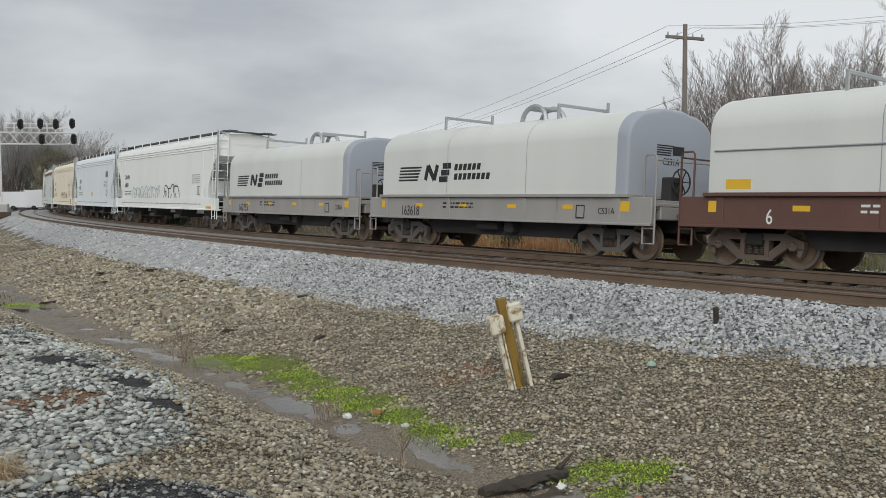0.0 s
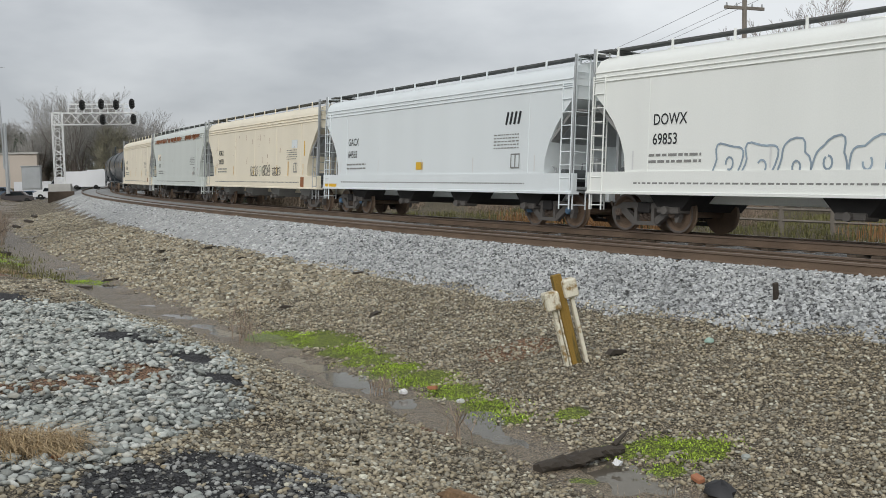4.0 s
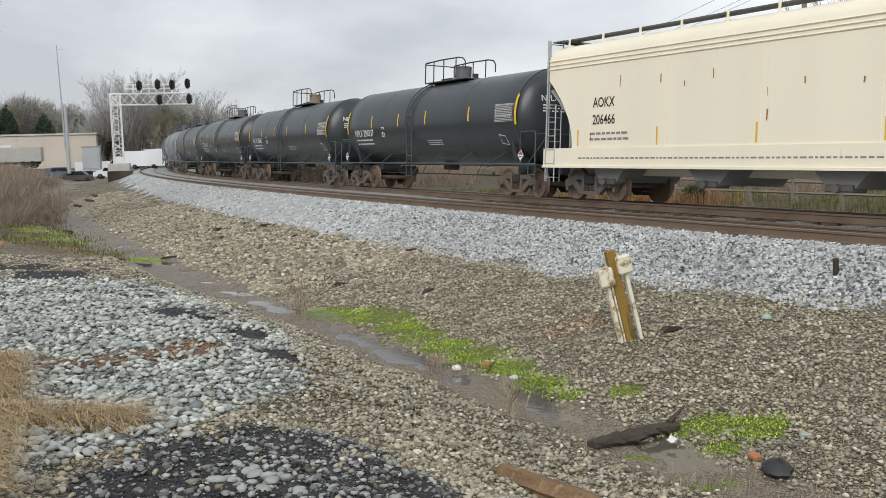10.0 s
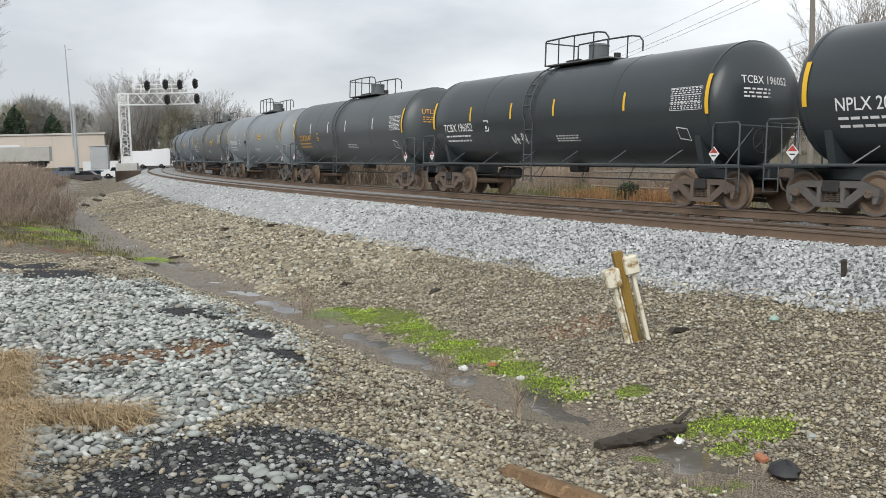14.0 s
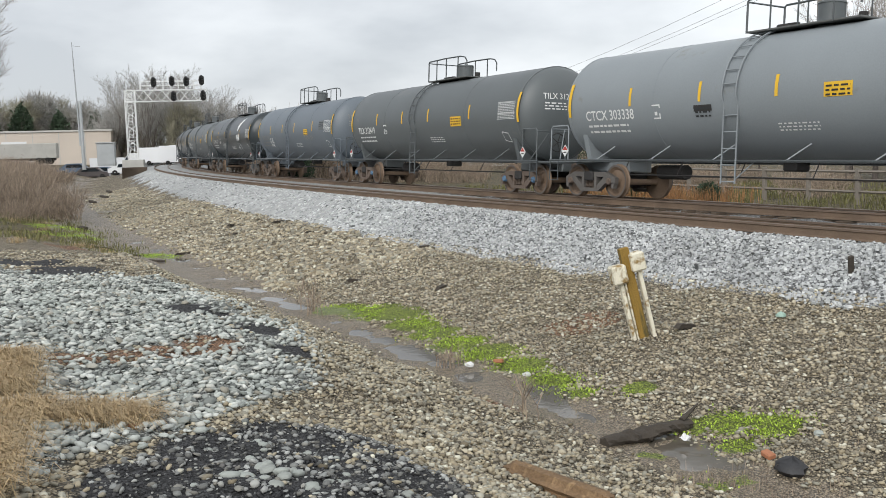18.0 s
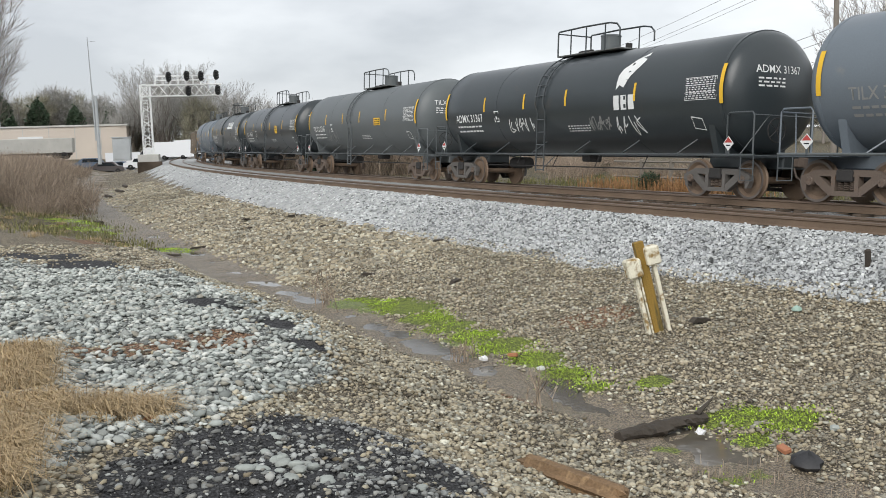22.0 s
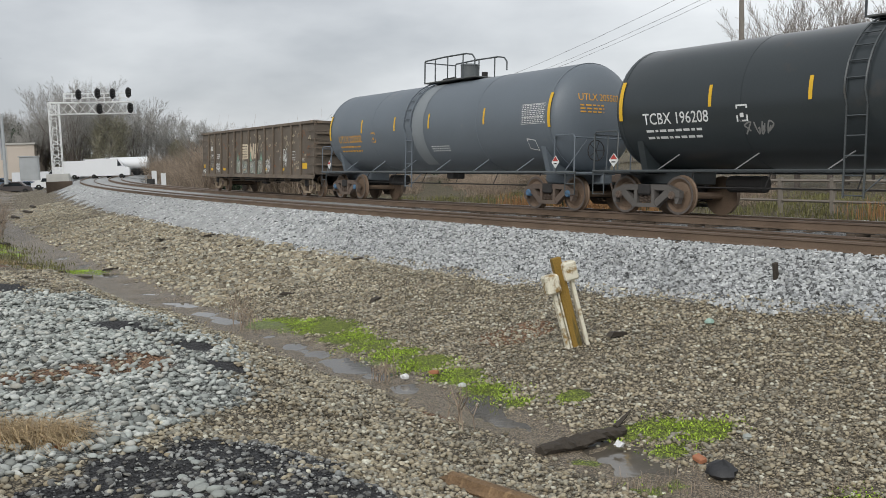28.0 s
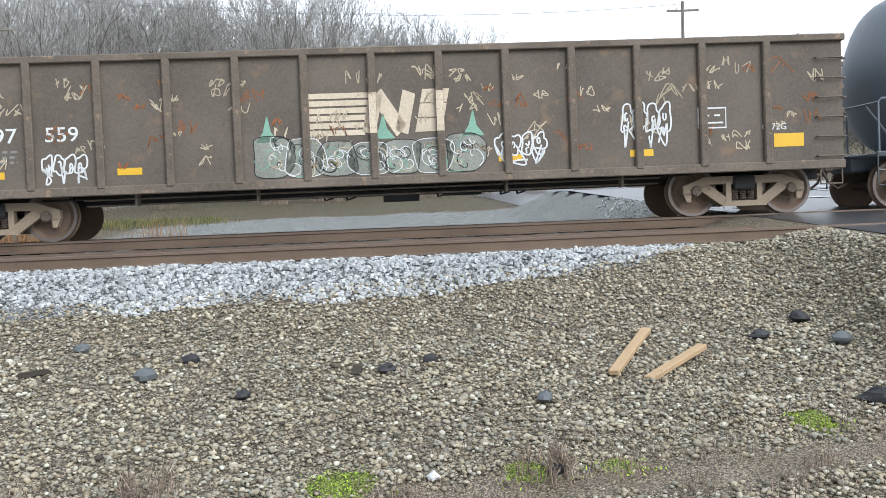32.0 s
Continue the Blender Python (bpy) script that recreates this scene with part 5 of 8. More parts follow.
        part("end_lettering", text_mesh(code + " " + number, 0.19, lambda x, z: on_head(-0.85 + x, zc + 0.42 + z), 0.006, 0, 0.9), lm, car)
        part("end_print", lines_of_bars(-0.8, zc + 0.27, 3, 0.75, 0.04, 0.05, on_head, rng), lm, car, "rows of unreadable stencilled print")
        part("small_print", lines_of_bars(x0 + 0.05, zc - 0.62, 2, 1.7, 0.055, 0.1, wrap, rng), lm, car, "two rows of unreadable stencilled print")
        fr = Solid()
        for q in ((2.75, 2.79, -0.48, -0.12), (3.01, 3.05, -0.48, -0.12), (2.79, 3.01, -0.48, -0.445), (2.79, 3.01, -0.155, -0.12), (2.85, 2.95, -0.39, -0.3)):
            p = patch(x0 + q[0], x0 + q[1], zc + q[2], zc + q[3], wrap)
            fr.add(p.v, p.f)
        part("stencil_box", fr, lm, car)
    px = a - 1.8
    part("data_panel", lines_of_bars(px, zc + 0.3, 10, 1.02, 0.024, 0.028, wrap, rng), M["white"] if paint is not M["tanksteel"] else M["inkgrey"], car, "panel of unreadable white print")
    ruled = [[(px - 0.04, zc + z), (px + 1.06, zc + z)] for z in (0.34, 0.16, -0.02, -0.2)] + [[(px + x, zc + 0.34), (px + x, zc - 0.2)] for x in (-0.04, 0.38, 0.72, 1.06)]
    part("panel_rules", strokes(ruled, 0.012, lambda x, z: wrap(x, z, 0.009)), M["white"] if paint is not M["tanksteel"] else M["inkgrey"], car, "thin ruled frame of the data panel")
    part("notice", lines_of_bars(0.6, zc - 0.72, 3, 1.1, 0.03, 0.04, wrap, rng), M["white"], car)
    part("square_mark", strokes([[(px + 0.1, zc - 0.6), (px + 0.46, zc - 0.65), (px + 0.46, zc - 0.92), (px + 0.1, zc - 0.87), (px + 0.1, zc - 0.6)]], 0.03, wrap), M["white"], car)
    for ex in extras:
        kind = ex[0]
        if kind == "panel":
            part("yellow_panel", patch(ex[1], ex[2], zc + ex[3], zc + ex[4], wrap, 4), M[ex[5]], car, "plain coloured panel on the shell")
            part("panel_print", lines_of_bars(ex[1] + 0.05, zc + ex[4] - 0.1, 3, ex[2] - ex[1] - 0.1, 0.04, 0.05, lambda x, z: wrap(x, z, 0.011), rng), M["ink"], car)
        elif kind == "spray":
            part("graffiti", strokes(scrawl(rng, ex[1], ex[2], zc + ex[3], zc + ex[4], ex[5]), 0.035, wrap), M[ex[6]], car, "sprayed loops that spell nothing")
        elif kind == "emblem":
            lo = [(0.02, 0.22), (0.0, 0.62), (0.1, 0.78), (0.45, 1.02), (0.82, 1.2), (0.86, 0.92), (0.52, 0.56), (0.34, 0.26), (0.16, 0.34)]
            rows = [[wrap(ex[1] + x, zc + z, 0.008) for x, z in row] for row in ((lo[0], lo[8], lo[7]), ((0.01, 0.42), (0.2, 0.45), (0.43, 0.41)), (lo[1], (0.28, 0.62), lo[6]), (lo[2], (0.42, 0.82), (0.7, 0.74)), (lo[3], (0.66, 0.95), lo[5]), (lo[4], lo[4], lo[4]))]
            part("emblem", Solid().loft(rows, closed=False, caps=False), M["white"], car, "white slanted leaf emblem")
            for k in range(3):
                part("emblem_bar", patch(ex[1] - 0.06 + k * 0.32, ex[1] - 0.06 + k * 0.32 + 0.24, zc - 0.33, zc + 0.06, wrap, 2), M["white"], car)
        elif kind == "band":
            part("paint_band", Solid().loft([[(x, (R + 0.009) * math.cos(b), zc + (R + 0.009) * math.sin(b)) for b in np.linspace(math.pi * 0.62, math.pi * 1.32, 14)] for x in (ex[1], ex[2])], closed=False, caps=False), M[ex[3]], car, "pale repaint band round the shell")
    add_trucks(car, half - 1.95, index, "truck" if index % 3 else "truckgrey", cap)
    add_couplers(car, half)
    return car


def rounded(w, h, z0, r, n=7):
    """Half cross-section points (y, z) of a hood: upright sides, rounded shoulders."""
    pts = [(-w, z0), (-w, z0 + h - r)]
    pts += [(-w + r - r * math.cos(t), z0 + h - r + r * 0.86 * math.sin(t)) for t in np.linspace(0.12, math.pi / 2, n)]
    crown = z0 + h
    pts += [(-(w - r) * 0.5, crown - 0.02)]
    pts += [(-y, z) for y, z in pts[::-1]]
    return pts


def coil_car(index, spacing, hood_paint, end_paint, frame_paint, marks, number, label, first=False):
    rng = np.random.default_rng(index + 40)
    half = spacing / 2
    car = thing("coil_car", label, "coil car", "cars of the freight train")
    h = half - 1.2 if marks else half - 1.15
    w, z0 = 1.5, 1.5
    cap = 0.36
    sec = rounded(w, 2.15, z0, 0.8)
    hood = Solid()
    for x0, x1 in ((-h, h),):
        rings = []
        for x, g in ((x0, 0.93), (x0 + 0.05, 0.985), (x0 + 0.14, 1.0), (0, 1.0), (x1 - cap, 1.0)):
            rings.append([(x, y * g, z0 + (z - z0) * g) for y, z in sec])
        hood.loft(rings)
    hd = part("hood", hood, hood_paint, car, "ribless rounded steel hood over the coils", smooth=40)
    part("hood_end", Solid().loft([[(x, y * g, z0 + (z - z0) * g) for y, z in sec] for x, g in ((h - cap, 0.999), (h - 0.08, 0.992), (h - 0.02, 0.975), (h, 0.95))]), end_paint, car, "rounded end cap of the hood", smooth=40)
    part("hood_base_rail", Solid().slab(-h - 0.05, h + 0.05, -w - 0.05, w + 0.05, z0 - 0.05, z0 + 0.03, 0.01), frame_paint, car)
    for x in (-h * 0.33, h * 0.33):
        pts = [(y * 1.002, z) for y, z in sec[:10]]
        seam = Solid().loft([[(x - 0.01, y, z) for y, z in pts], [(x + 0.01, y * 1.004, z + 0.004) for y, z in pts]], closed=False, caps=False)
        part("hood_seam", seam, M["covergrey"], hd)
    for x in (-h * 0.52, h * 0.42):
        br = Solid()
        br.slab(x - 0.035, x + 0.035, -0.92, -0.85, z0 + 1.8, z0 + 2.42, 0.01)
        br.slab(x - 0.03, x + 0.03, -0.9, 0.9, z0 + 2.34, z0 + 2.42, 0.01)
        br.slab(x - 0.035, x + 0.035, 0.85, 0.92, z0 + 1.8, z0 + 2.62, 0.01)
        part("lifting_bracket", br, M["galv"], car)
    hoop = Solid()
    for y in (-0.34, 0.34):
        hoop.pipe([(0.5 * math.cos(t), y, z0 + 2.1 + 0.42 * math.sin(t)) for t in np.linspace(0, math.pi, 11)], 0.07, 6)
    hoop.slab(-0.3, 0.3, -0.34, 0.34, z0 + 2.42, z0 + 2.5, 0.02)
    part("lifting_hoop", hoop, M["galv"], car, "grey lifting hoop on the crown", m=pose(h * 0.12, 0, 0))
    fr = Solid()
    for q in (-1, 1):
        fr.slab(-half + 0.45, half - 0.45, q * 1.36, q * 1.46, 0.82, 1.45, 0.015)
        fr.slab(-half + 0.45, half - 0.45, q * 1.28, q * 1.5, 0.8, 0.86, 0.01)
        for x in np.linspace(-half + 1.5, half - 1.5, 4):
            fr.slab(x - 0.09, x + 0.09, q * 1.42, q * 1.49, 0.84, 1.45, 0.02)
    fr.slab(-half + 0.45, half - 0.45, -1.36, 1.36, 1.2, 1.4, 0.01)
    part("side_sill", fr, frame_paint, car)
    under = Solid().slab(-half + 0.3, half - 0.3, -0.35, 0.35, 0.66, 1.2, 0.02)
    under.prism([(-h + 1.6, 1.2), (-h + 2.3, 0.42), (h - 2.3, 0.42), (h - 1.6, 1.2)], -1.0, 1.0)
    under.rod((-0.6, -1.15, 0.66), (0.35, -1.15, 0.66), 0.12, 8)
    under.slab(0.6, 1.0, -1.25, -1.0, 0.5, 0.8, 0.03)
    part("centre_well", under, M["grime"], car)
    for q in (-1, 1):
        x1, x0 = q * (half - 0.4), q * (h + 0.1)
        rl = Solid()
        for y in (-1.4, 1.4):
            rl.pipe([(x1, y, 0.4), (x1, y, 2.35), (x1 - q * 0.05, y, 2.42), (x1 - q * 0.3, y, 2.42), (x1 - q * 0.35, y, 2.35), (x1 - q * 0.35, y, 0.4), (x1, y, 0.4)], 0.024, 6)
            rl.rod((x1, y, 0.75), (x1 - q * 0.35, y, 0.75), 0.018, 5)
        rl.rod((x1, -1.4, 2.3), (x1, 1.4, 2.3), 0.02, 5)
        part("end_handrail", rl, frame_paint, car)
        part("end_platform", Solid().slab(min(x0, x1), max(x0, x1), -1.4, 1.4, 1.25, 1.33, 0.01).slab(min(x0, x1), max(x0, x1), -1.2, 1.2, 0.95, 1.25, 0.02), frame_paint, car)
    wh = Solid()
    for k in range(16):
        b0, b1 = 2 * math.pi * k / 16, 2 * math.pi * (k + 1) / 16
        wh.rod((0, 0.3 * math.cos(b0), 0.3 * math.sin(b0)), (0, 0.3 * math.cos(b1), 0.3 * math.sin(b1)), 0.02, 5)
    for k in range(6):
        wh.rod((0, 0, 0), (0, 0.3 * math.cos(k * 1.047), 0.3 * math.sin(k * 1.047)), 0.015, 4)
    part("brake_wheel", wh, M["grime"], car, m=pose(half - 0.5, -0.45, 1.85))
    part("brake_box", Solid().slab(half - 0.85, half - 0.55, -0.75, -0.3, 1.35, 1.95, 0.03), M["grime"], car)
    yh = flat_at(-w - 0.004)
    yf = flat_at(-1.505)
    for x in (-half + 1.2, half - 1.5):
        part("reflector", patch(x, x + 0.38, 1.12, 1.36, flat_at(-1.466)), M["yellow"], car, "yellow reflective panel")
    for x in np.linspace(-half + 3.2, half - 3.4, 4):
        part("reflector", patch(x, x + 0.38, 1.16, 1.27, flat_at(-1.466)), M["yellow"], car, "yellow reflective strip")
    if marks:
        x = -h + 1.0
        st = Solid()
        for k in range(5):
            zz = z0 + 0.44 + k * 0.095
            p = Solid().add([yh(x + 0.02 * k, zz), yh(x + 1.2 - 0.14 + 0.05 * k, zz), yh(x + 1.2 - 0.11 + 0.05 * k, zz + 0.055), yh(x + 0.02 * k + 0.01, zz + 0.055)], [(0, 1, 2, 3)])
            st.add(p.v, p.f)
        part("mark_stripes", st, M["ink"], car, "five black speed stripes")
        part("mark_block", strokes([[(x + 1.5 + q[0] * 0.62, z0 + 0.46 + q[1] * 0.43) for q in run] for run in (((0.0, 0.0), (0.2, 1.0)), ((0.2, 1.0), (0.75, 0.0)), ((0.75, 0.0), (0.98, 1.02)),
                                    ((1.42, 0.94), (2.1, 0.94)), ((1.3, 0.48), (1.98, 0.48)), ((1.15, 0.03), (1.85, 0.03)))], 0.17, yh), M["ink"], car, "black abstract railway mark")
        for k, (ww, zz) in enumerate(((1.5, 0.72), (1.72, 0.45))):
            bars = Solid()
            for j in range(int(ww / 0.215)):
                p = Solid().add([yh(x + 2.95 + j * 0.215, z0 + zz), yh(x + 3.11 + j * 0.215, z0 + zz), yh(x + 3.15 + j * 0.215, z0 + zz + 0.18), yh(x + 2.99 + j * 0.215, z0 + zz + 0.18)], [(0, 1, 2, 3)])
                bars.add(p.v, p.f)
            part("name_bars", bars, M["ink"], car, "row of slanted black bars")
        ex = h + 0.006
        part("end_lettering", text_mesh("CS31A", 0.17, lambda x, z: (ex, -0.35 + x, z0 + 0.78 + z), 0.006, 0, 0.9), M["ink"], car)
        part("lettering", text_mesh("CS31A", 0.16, lambda x, z: (half - 2.15 + x, -1.468, 1.05 + z), 0.006, 0, 0.9), M["ink"], car)
        st2 = Solid()
        for k in range(5):
            zz = z0 + 1.0 + k * 0.055
            st2.add([(ex, -0.55, zz), (ex, -0.08 + 0.02 * k, zz), (ex, -0.06 + 0.02 * k, zz + 0.03), (ex, -0.55, zz + 0.03)], [(0, 1, 2, 3)])
        part("end_mark", st2, M["ink"], car)
        part("end_mark_block", Solid().slab(ex - 0.003, ex + 0.002, 0.0, 0.4, z0 + 1.02, z0 + 1.24, 0.002), M["ink"], car)
    else:
        part("hood_strap", Solid().pipe([(-h + 0.2, -w - 0.02, z0 + 0.9), (h - 0.2, -w - 0.02, z0 + 0.9)], 0.02, 5), M["galv"], car)
        part("hood_plate", patch(-h + 0.5, -h + 1.1, z0 + 0.1, z0 + 0.3, yh), M["yellow"], car, "yellow plate with a dark rim")
    part("lettering", text_mesh(number, 0.31, lambda x, z: (-half + (2.35 if marks else 2.6) + x, -1.466, 0.9 + z), 0.01, 0, 0.8), M["ink"] if marks else M["white"], car)
    part("small_print", lines_of_bars(-half + 4.6, 1.25, 2, 1.5, 0.05, 0.06, flat_at(-1.466), rng), M["ink"] if marks else M["white"], car, "unreadable stencilled print")
    part("code_box", strokes([[(half - 2.9, 0.95), (half - 2.62, 0.95), (half - 2.62, 1.25), (half - 2.9, 1.25), (half - 2.9, 0.95)]], 0.04, flat_at(-1.466)), M["ink"], car)
    add_trucks(car, half - 2.1, index, "truckgrey" if marks else "truck")
    if index == 1:
        part("brake_step", Solid().slab(half - 0.3, half + 0.35, -0.8, 0.8, 1.02, 1.1, 0.01).slab(half - 0.3, half + 0.5, -0.2, 0.2, 0.72, 1.02, 0.02), M["truck"], car, "brown brake step over the coupler")
        part("coupler", coupler_mesh, M["truck"], car, key="coupler", m=pose(half + 0.75, 0, 0))
    add_couplers(car, half)
    return car


def hopper_car(index, spacing, paint, code, number, label, extras=(), rust_top=False, style=0, cap="truck"):
    rng = np.random.default_rng(index + 70)
    half = spacing / 2
    car = thing("covered_hopper", label, "hopper car", "cars of the freight train")
    a = half - 0.5
    w = 1.5
    zt = 3.95
    body = Solid().prism([(-a, 3.4), (-a, zt), (a, zt), (a, 3.4), (a - 0.3, 3.12), (a - 0.68, 2.7), (a - 0.95, 2.28), (a - 1.12, 1.85), (a - 1.16, 1.42), (-a + 1.16, 1.42), (-a + 1.12, 1.85), (-a + 0.95, 2.28), (-a + 0.68, 2.7), (-a + 0.3, 3.12)], -w, w)
    part("body", body, paint, car, "smooth steel body with slanting ends", smooth=20)
    roof = Solid()
    sec = [(-w, zt - 0.02), (-w + 0.02, zt + 0.1), (-w + 0.16, zt + 0.3), (-w + 0.45, zt + 0.42), (-0.6, zt + 0.5), (0.6, zt + 0.5), (w - 0.45, zt + 0.42), (w - 0.16, zt + 0.3), (w - 0.02, zt + 0.1), (w, zt - 0.02)]
    roof.loft([[(x, y, z) for y, z in sec] for x in (-a, a)])
    part("roof", roof, paint, car)
    rb = Solid()
    for dz in (-0.02, -0.14, -0.25):
        rb.pipe([(-a, -w - 0.012, zt + dz), (a, -w - 0.012, zt + dz)], 0.022, 5)
    part("eave_bead", rb, paint, car)
    if rust_top:
        for wide, count in ((0.05, 130), (0.1, 95), (0.19, 60)):
            runs = []
            for _ in range(count):
                x, z = rng.choice((-a * 0.75, -a * 0.5, -a * 0.15, a * 0.1, a * 0.45, a * 0.7)) + rng.normal(0, 0.55), zt - 0.13 + rng.normal(0, 0.05)
                runs.append([(x, zt - 0.03 + rng.uniform(-0.05, 0.02)), (x + rng.uniform(-0.03, 0.03), z), (x + rng.uniform(-0.05, 0.05), z - rng.uniform(0.03, 0.14))])
            part("rust_stain", strokes(runs, wide, flat_at(-w - 0.036 - wide * 0.02)), M["rust"], car, "orange rust along the eave")
    for q in (-1, 1):
        part("side_sill", Solid().prism([(q * (w - 0.2), 0.9), (q * (w + 0.07), 0.9), (q * (w + 0.07), 0.96), (q * (w + 0.03), 0.97), (q * (w + 0.03), 1.45), (q * (w - 0.12), 1.45), (q * (w - 0.12), 0.96), (q * (w - 0.2), 0.96)], -half + 0.35, half - 0.35, "x"), paint, car, smooth=20)
    part("centre_sill", Solid().slab(-half + 0.3, half - 0.3, -0.32, 0.32, 0.72, 1.1, 0.02), paint, car)
    run = Solid()
    for y0, y1 in ((-1.02, -0.62), (0.62, 1.02)):
        run.box(-a - 0.2, a + 0.2, y0, y1, zt + 0.60, zt + 0.635)
    for q in (-1, 1):
        run.box(q * (a - 0.3), q * (a + 0.22), -1.25, 1.25, zt + 0.56, zt + 0.595)
    part("running_board", run, M["walk"], car, "dark grating walkway along the roof")
    for x in np.linspace(-a + 0.3, a - 0.3, 11):
        for y in (-1.05, 1.05):
            part("board_bracket", lambda: Solid().slab(-0.03, 0.03, -0.02, 0.02, zt + 0.3, zt + 0.66, 0.005), paint, car, key="boardbracket", m=pose(x, y, 0))
    for x in np.linspace(-a + 1.5, a - 1.5, 4):
        part("roof_hatch", lambda: Solid().rod((0, 0, zt + 0.45), (0, 0, zt + 0.6), 0.4, 14), paint, car, key="roofhatch", m=pose(x, 0, 0))
    for x in np.linspace(-a + 2.3, a - 2.3, 4):
        ch = Solid().prism([(x - 1.15, 1.42), (x + 1.15, 1.42), (x + 0.32, 0.52), (x - 0.32, 0.52)], -1.1, 1.1)
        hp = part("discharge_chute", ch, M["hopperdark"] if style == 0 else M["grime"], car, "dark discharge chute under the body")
        part("outlet_gate", Solid().slab(x - 0.34, x + 0.34, -1.2, -0.7, 0.46, 0.62, 0.03).rod((x, -1.3, 0.54), (x, -1.18, 0.54), 0.1, 8), M["truckgrey"], hp)
    for q in (-1, 1):
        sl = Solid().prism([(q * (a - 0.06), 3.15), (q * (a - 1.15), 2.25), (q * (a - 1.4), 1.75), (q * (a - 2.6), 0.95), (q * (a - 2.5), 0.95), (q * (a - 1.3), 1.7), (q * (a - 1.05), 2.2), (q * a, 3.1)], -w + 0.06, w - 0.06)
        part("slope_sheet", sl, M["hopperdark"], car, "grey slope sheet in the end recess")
        po = Solid()
        for y in (-0.75, 0.75):
            po.slab(q * (a - 0.2), q * (a - 0.1), y - 0.06, y + 0.06, 1.0, 3.05, 0.01)
        po.slab(q * (half - 0.36), q * (half - 1.5), -w, w, 1.02, 1.1, 0.01)
        po.rod((q * (a - 0.75), -0.1, 1.35), (q * (a - 0.75), 0.75, 1.35), 0.19, 10)
        po.slab(q * (a - 0.4), q * (a - 0.15), -0.5, -0.1, 1.3, 1.9, 0.03)
        part("end_frame", po, M["galv"], car)
        gear = Solid().rod((q * (a - 0.75), -1.15, 1.42), (q * (a - 0.75), -0.35, 1.42), 0.16, 14)
        gear.rod((q * (a - 0.75), -1.2, 1.42), (q * (a - 0.75), -1.15, 1.42), 0.1, 12)
        part("brake_cylinder", gear, M["tankmid"], car, "grey air cylinder in the end recess")
        pipes = Solid().pipe([(q * (a - 0.75), -0.5, 1.55), (q * (a - 0.6), -0.6, 1.75), (q * (a - 0.3), -0.7, 1.75), (q * (a - 0.3), -0.7, 1.1)], 0.02, 6)
        pipes.pipe([(q * (a - 1.0), -1.2, 1.1), (q * (a - 1.0), -1.2, 1.6), (q * (a - 1.3), -1.2, 1.72)], 0.018, 6)
        part("air_pipe", pipes, M["galv"], car)
        part("sheet_panel", Solid().prism([(q * (a - 0.16), 3.0), (q * (a - 0.98), 2.32), (q * (a - 0.95), 2.28), (q * (a - 0.12), 2.96)], -w + 0.3, w - 0.3), M["galv"], car, "paler upper panel of the slope sheet")
        ld = ladder(q * (a + 0.06), -w + 0.28, 0.5, zt + 0.6, 0.44, "y")
        part("end_ladder", ld, paint if style else M["galv"], car)
        l2 = ladder(q * (a - 0.18), -w - 0.03, 0.5, 2.7 if style == 0 else zt - 0.1, 0.42, "x")
        part("side_ladder", l2, paint if style else M["galv"], car)
        part("corner_post", Solid().slab(q * (a + 0.04), q * (a + 0.09), -w - 0.03, -w + 0.03, 1.0, zt + 0.6, 0.008), M["galv"], car)
    for x in np.linspace(-a + 1.9, a - 1.9, 5 if style == 0 else 2):
        part("side_seam", lambda: Solid().box(-0.012, 0.012, -w - 0.008, -w + 0.0, 1.46, zt - 0.28), paint, car, key="sideseam", m=pose(x, 0, 0))
    for x in np.linspace(-half + 1.9, half - 2.1, 5):
        part("reflector", patch(x, x + 0.05, 1.5, 1.95, flat_at(-w - 0.009)), M["yellow"] if style == 0 else M["white"], car, "narrow reflective stripe")
    fy = flat_at(-w - 0.011)
    x0 = -a + 2.05
    part("lettering", text_mesh(code, 0.27, lambda x, z: fy(x0 + x, 2.54 + z), 0.012, 0.0, 0.85), M["ink"], car)
    part("lettering", text_mesh(number, 0.27, lambda x, z: fy(x0 + x, 2.08 + z), 0.012, 0.0, 0.85), M["ink"], car)
    part("small_print", lines_of_bars(x0 - 0.1, 1.8, 2, 1.6, 0.06, 0.09, fy, rng), M["inkgrey"], car, "unreadable stencilled weights")
    part("notice", lines_of_bars(a - 3.6, 2.55, 5, 1.25, 0.035, 0.06, fy, rng), M["inkgrey"], car)
    part("code_box", strokes([[(a - 2.7, 1.62), (a - 2.3, 1.62), (a - 2.3, 2.0), (a - 2.7, 2.0), (a - 2.7, 1.62)], [(a - 2.5, 1.62), (a - 2.5, 2.0)]], 0.05, fy), M["inkgrey"], car)
    part("sill_print", lines_of_bars(-half + 2.0, 1.15, 1, spacing - 4.5, 0.04, 0.0, flat_at(-w - 0.034), rng), M["inkgrey"], car)
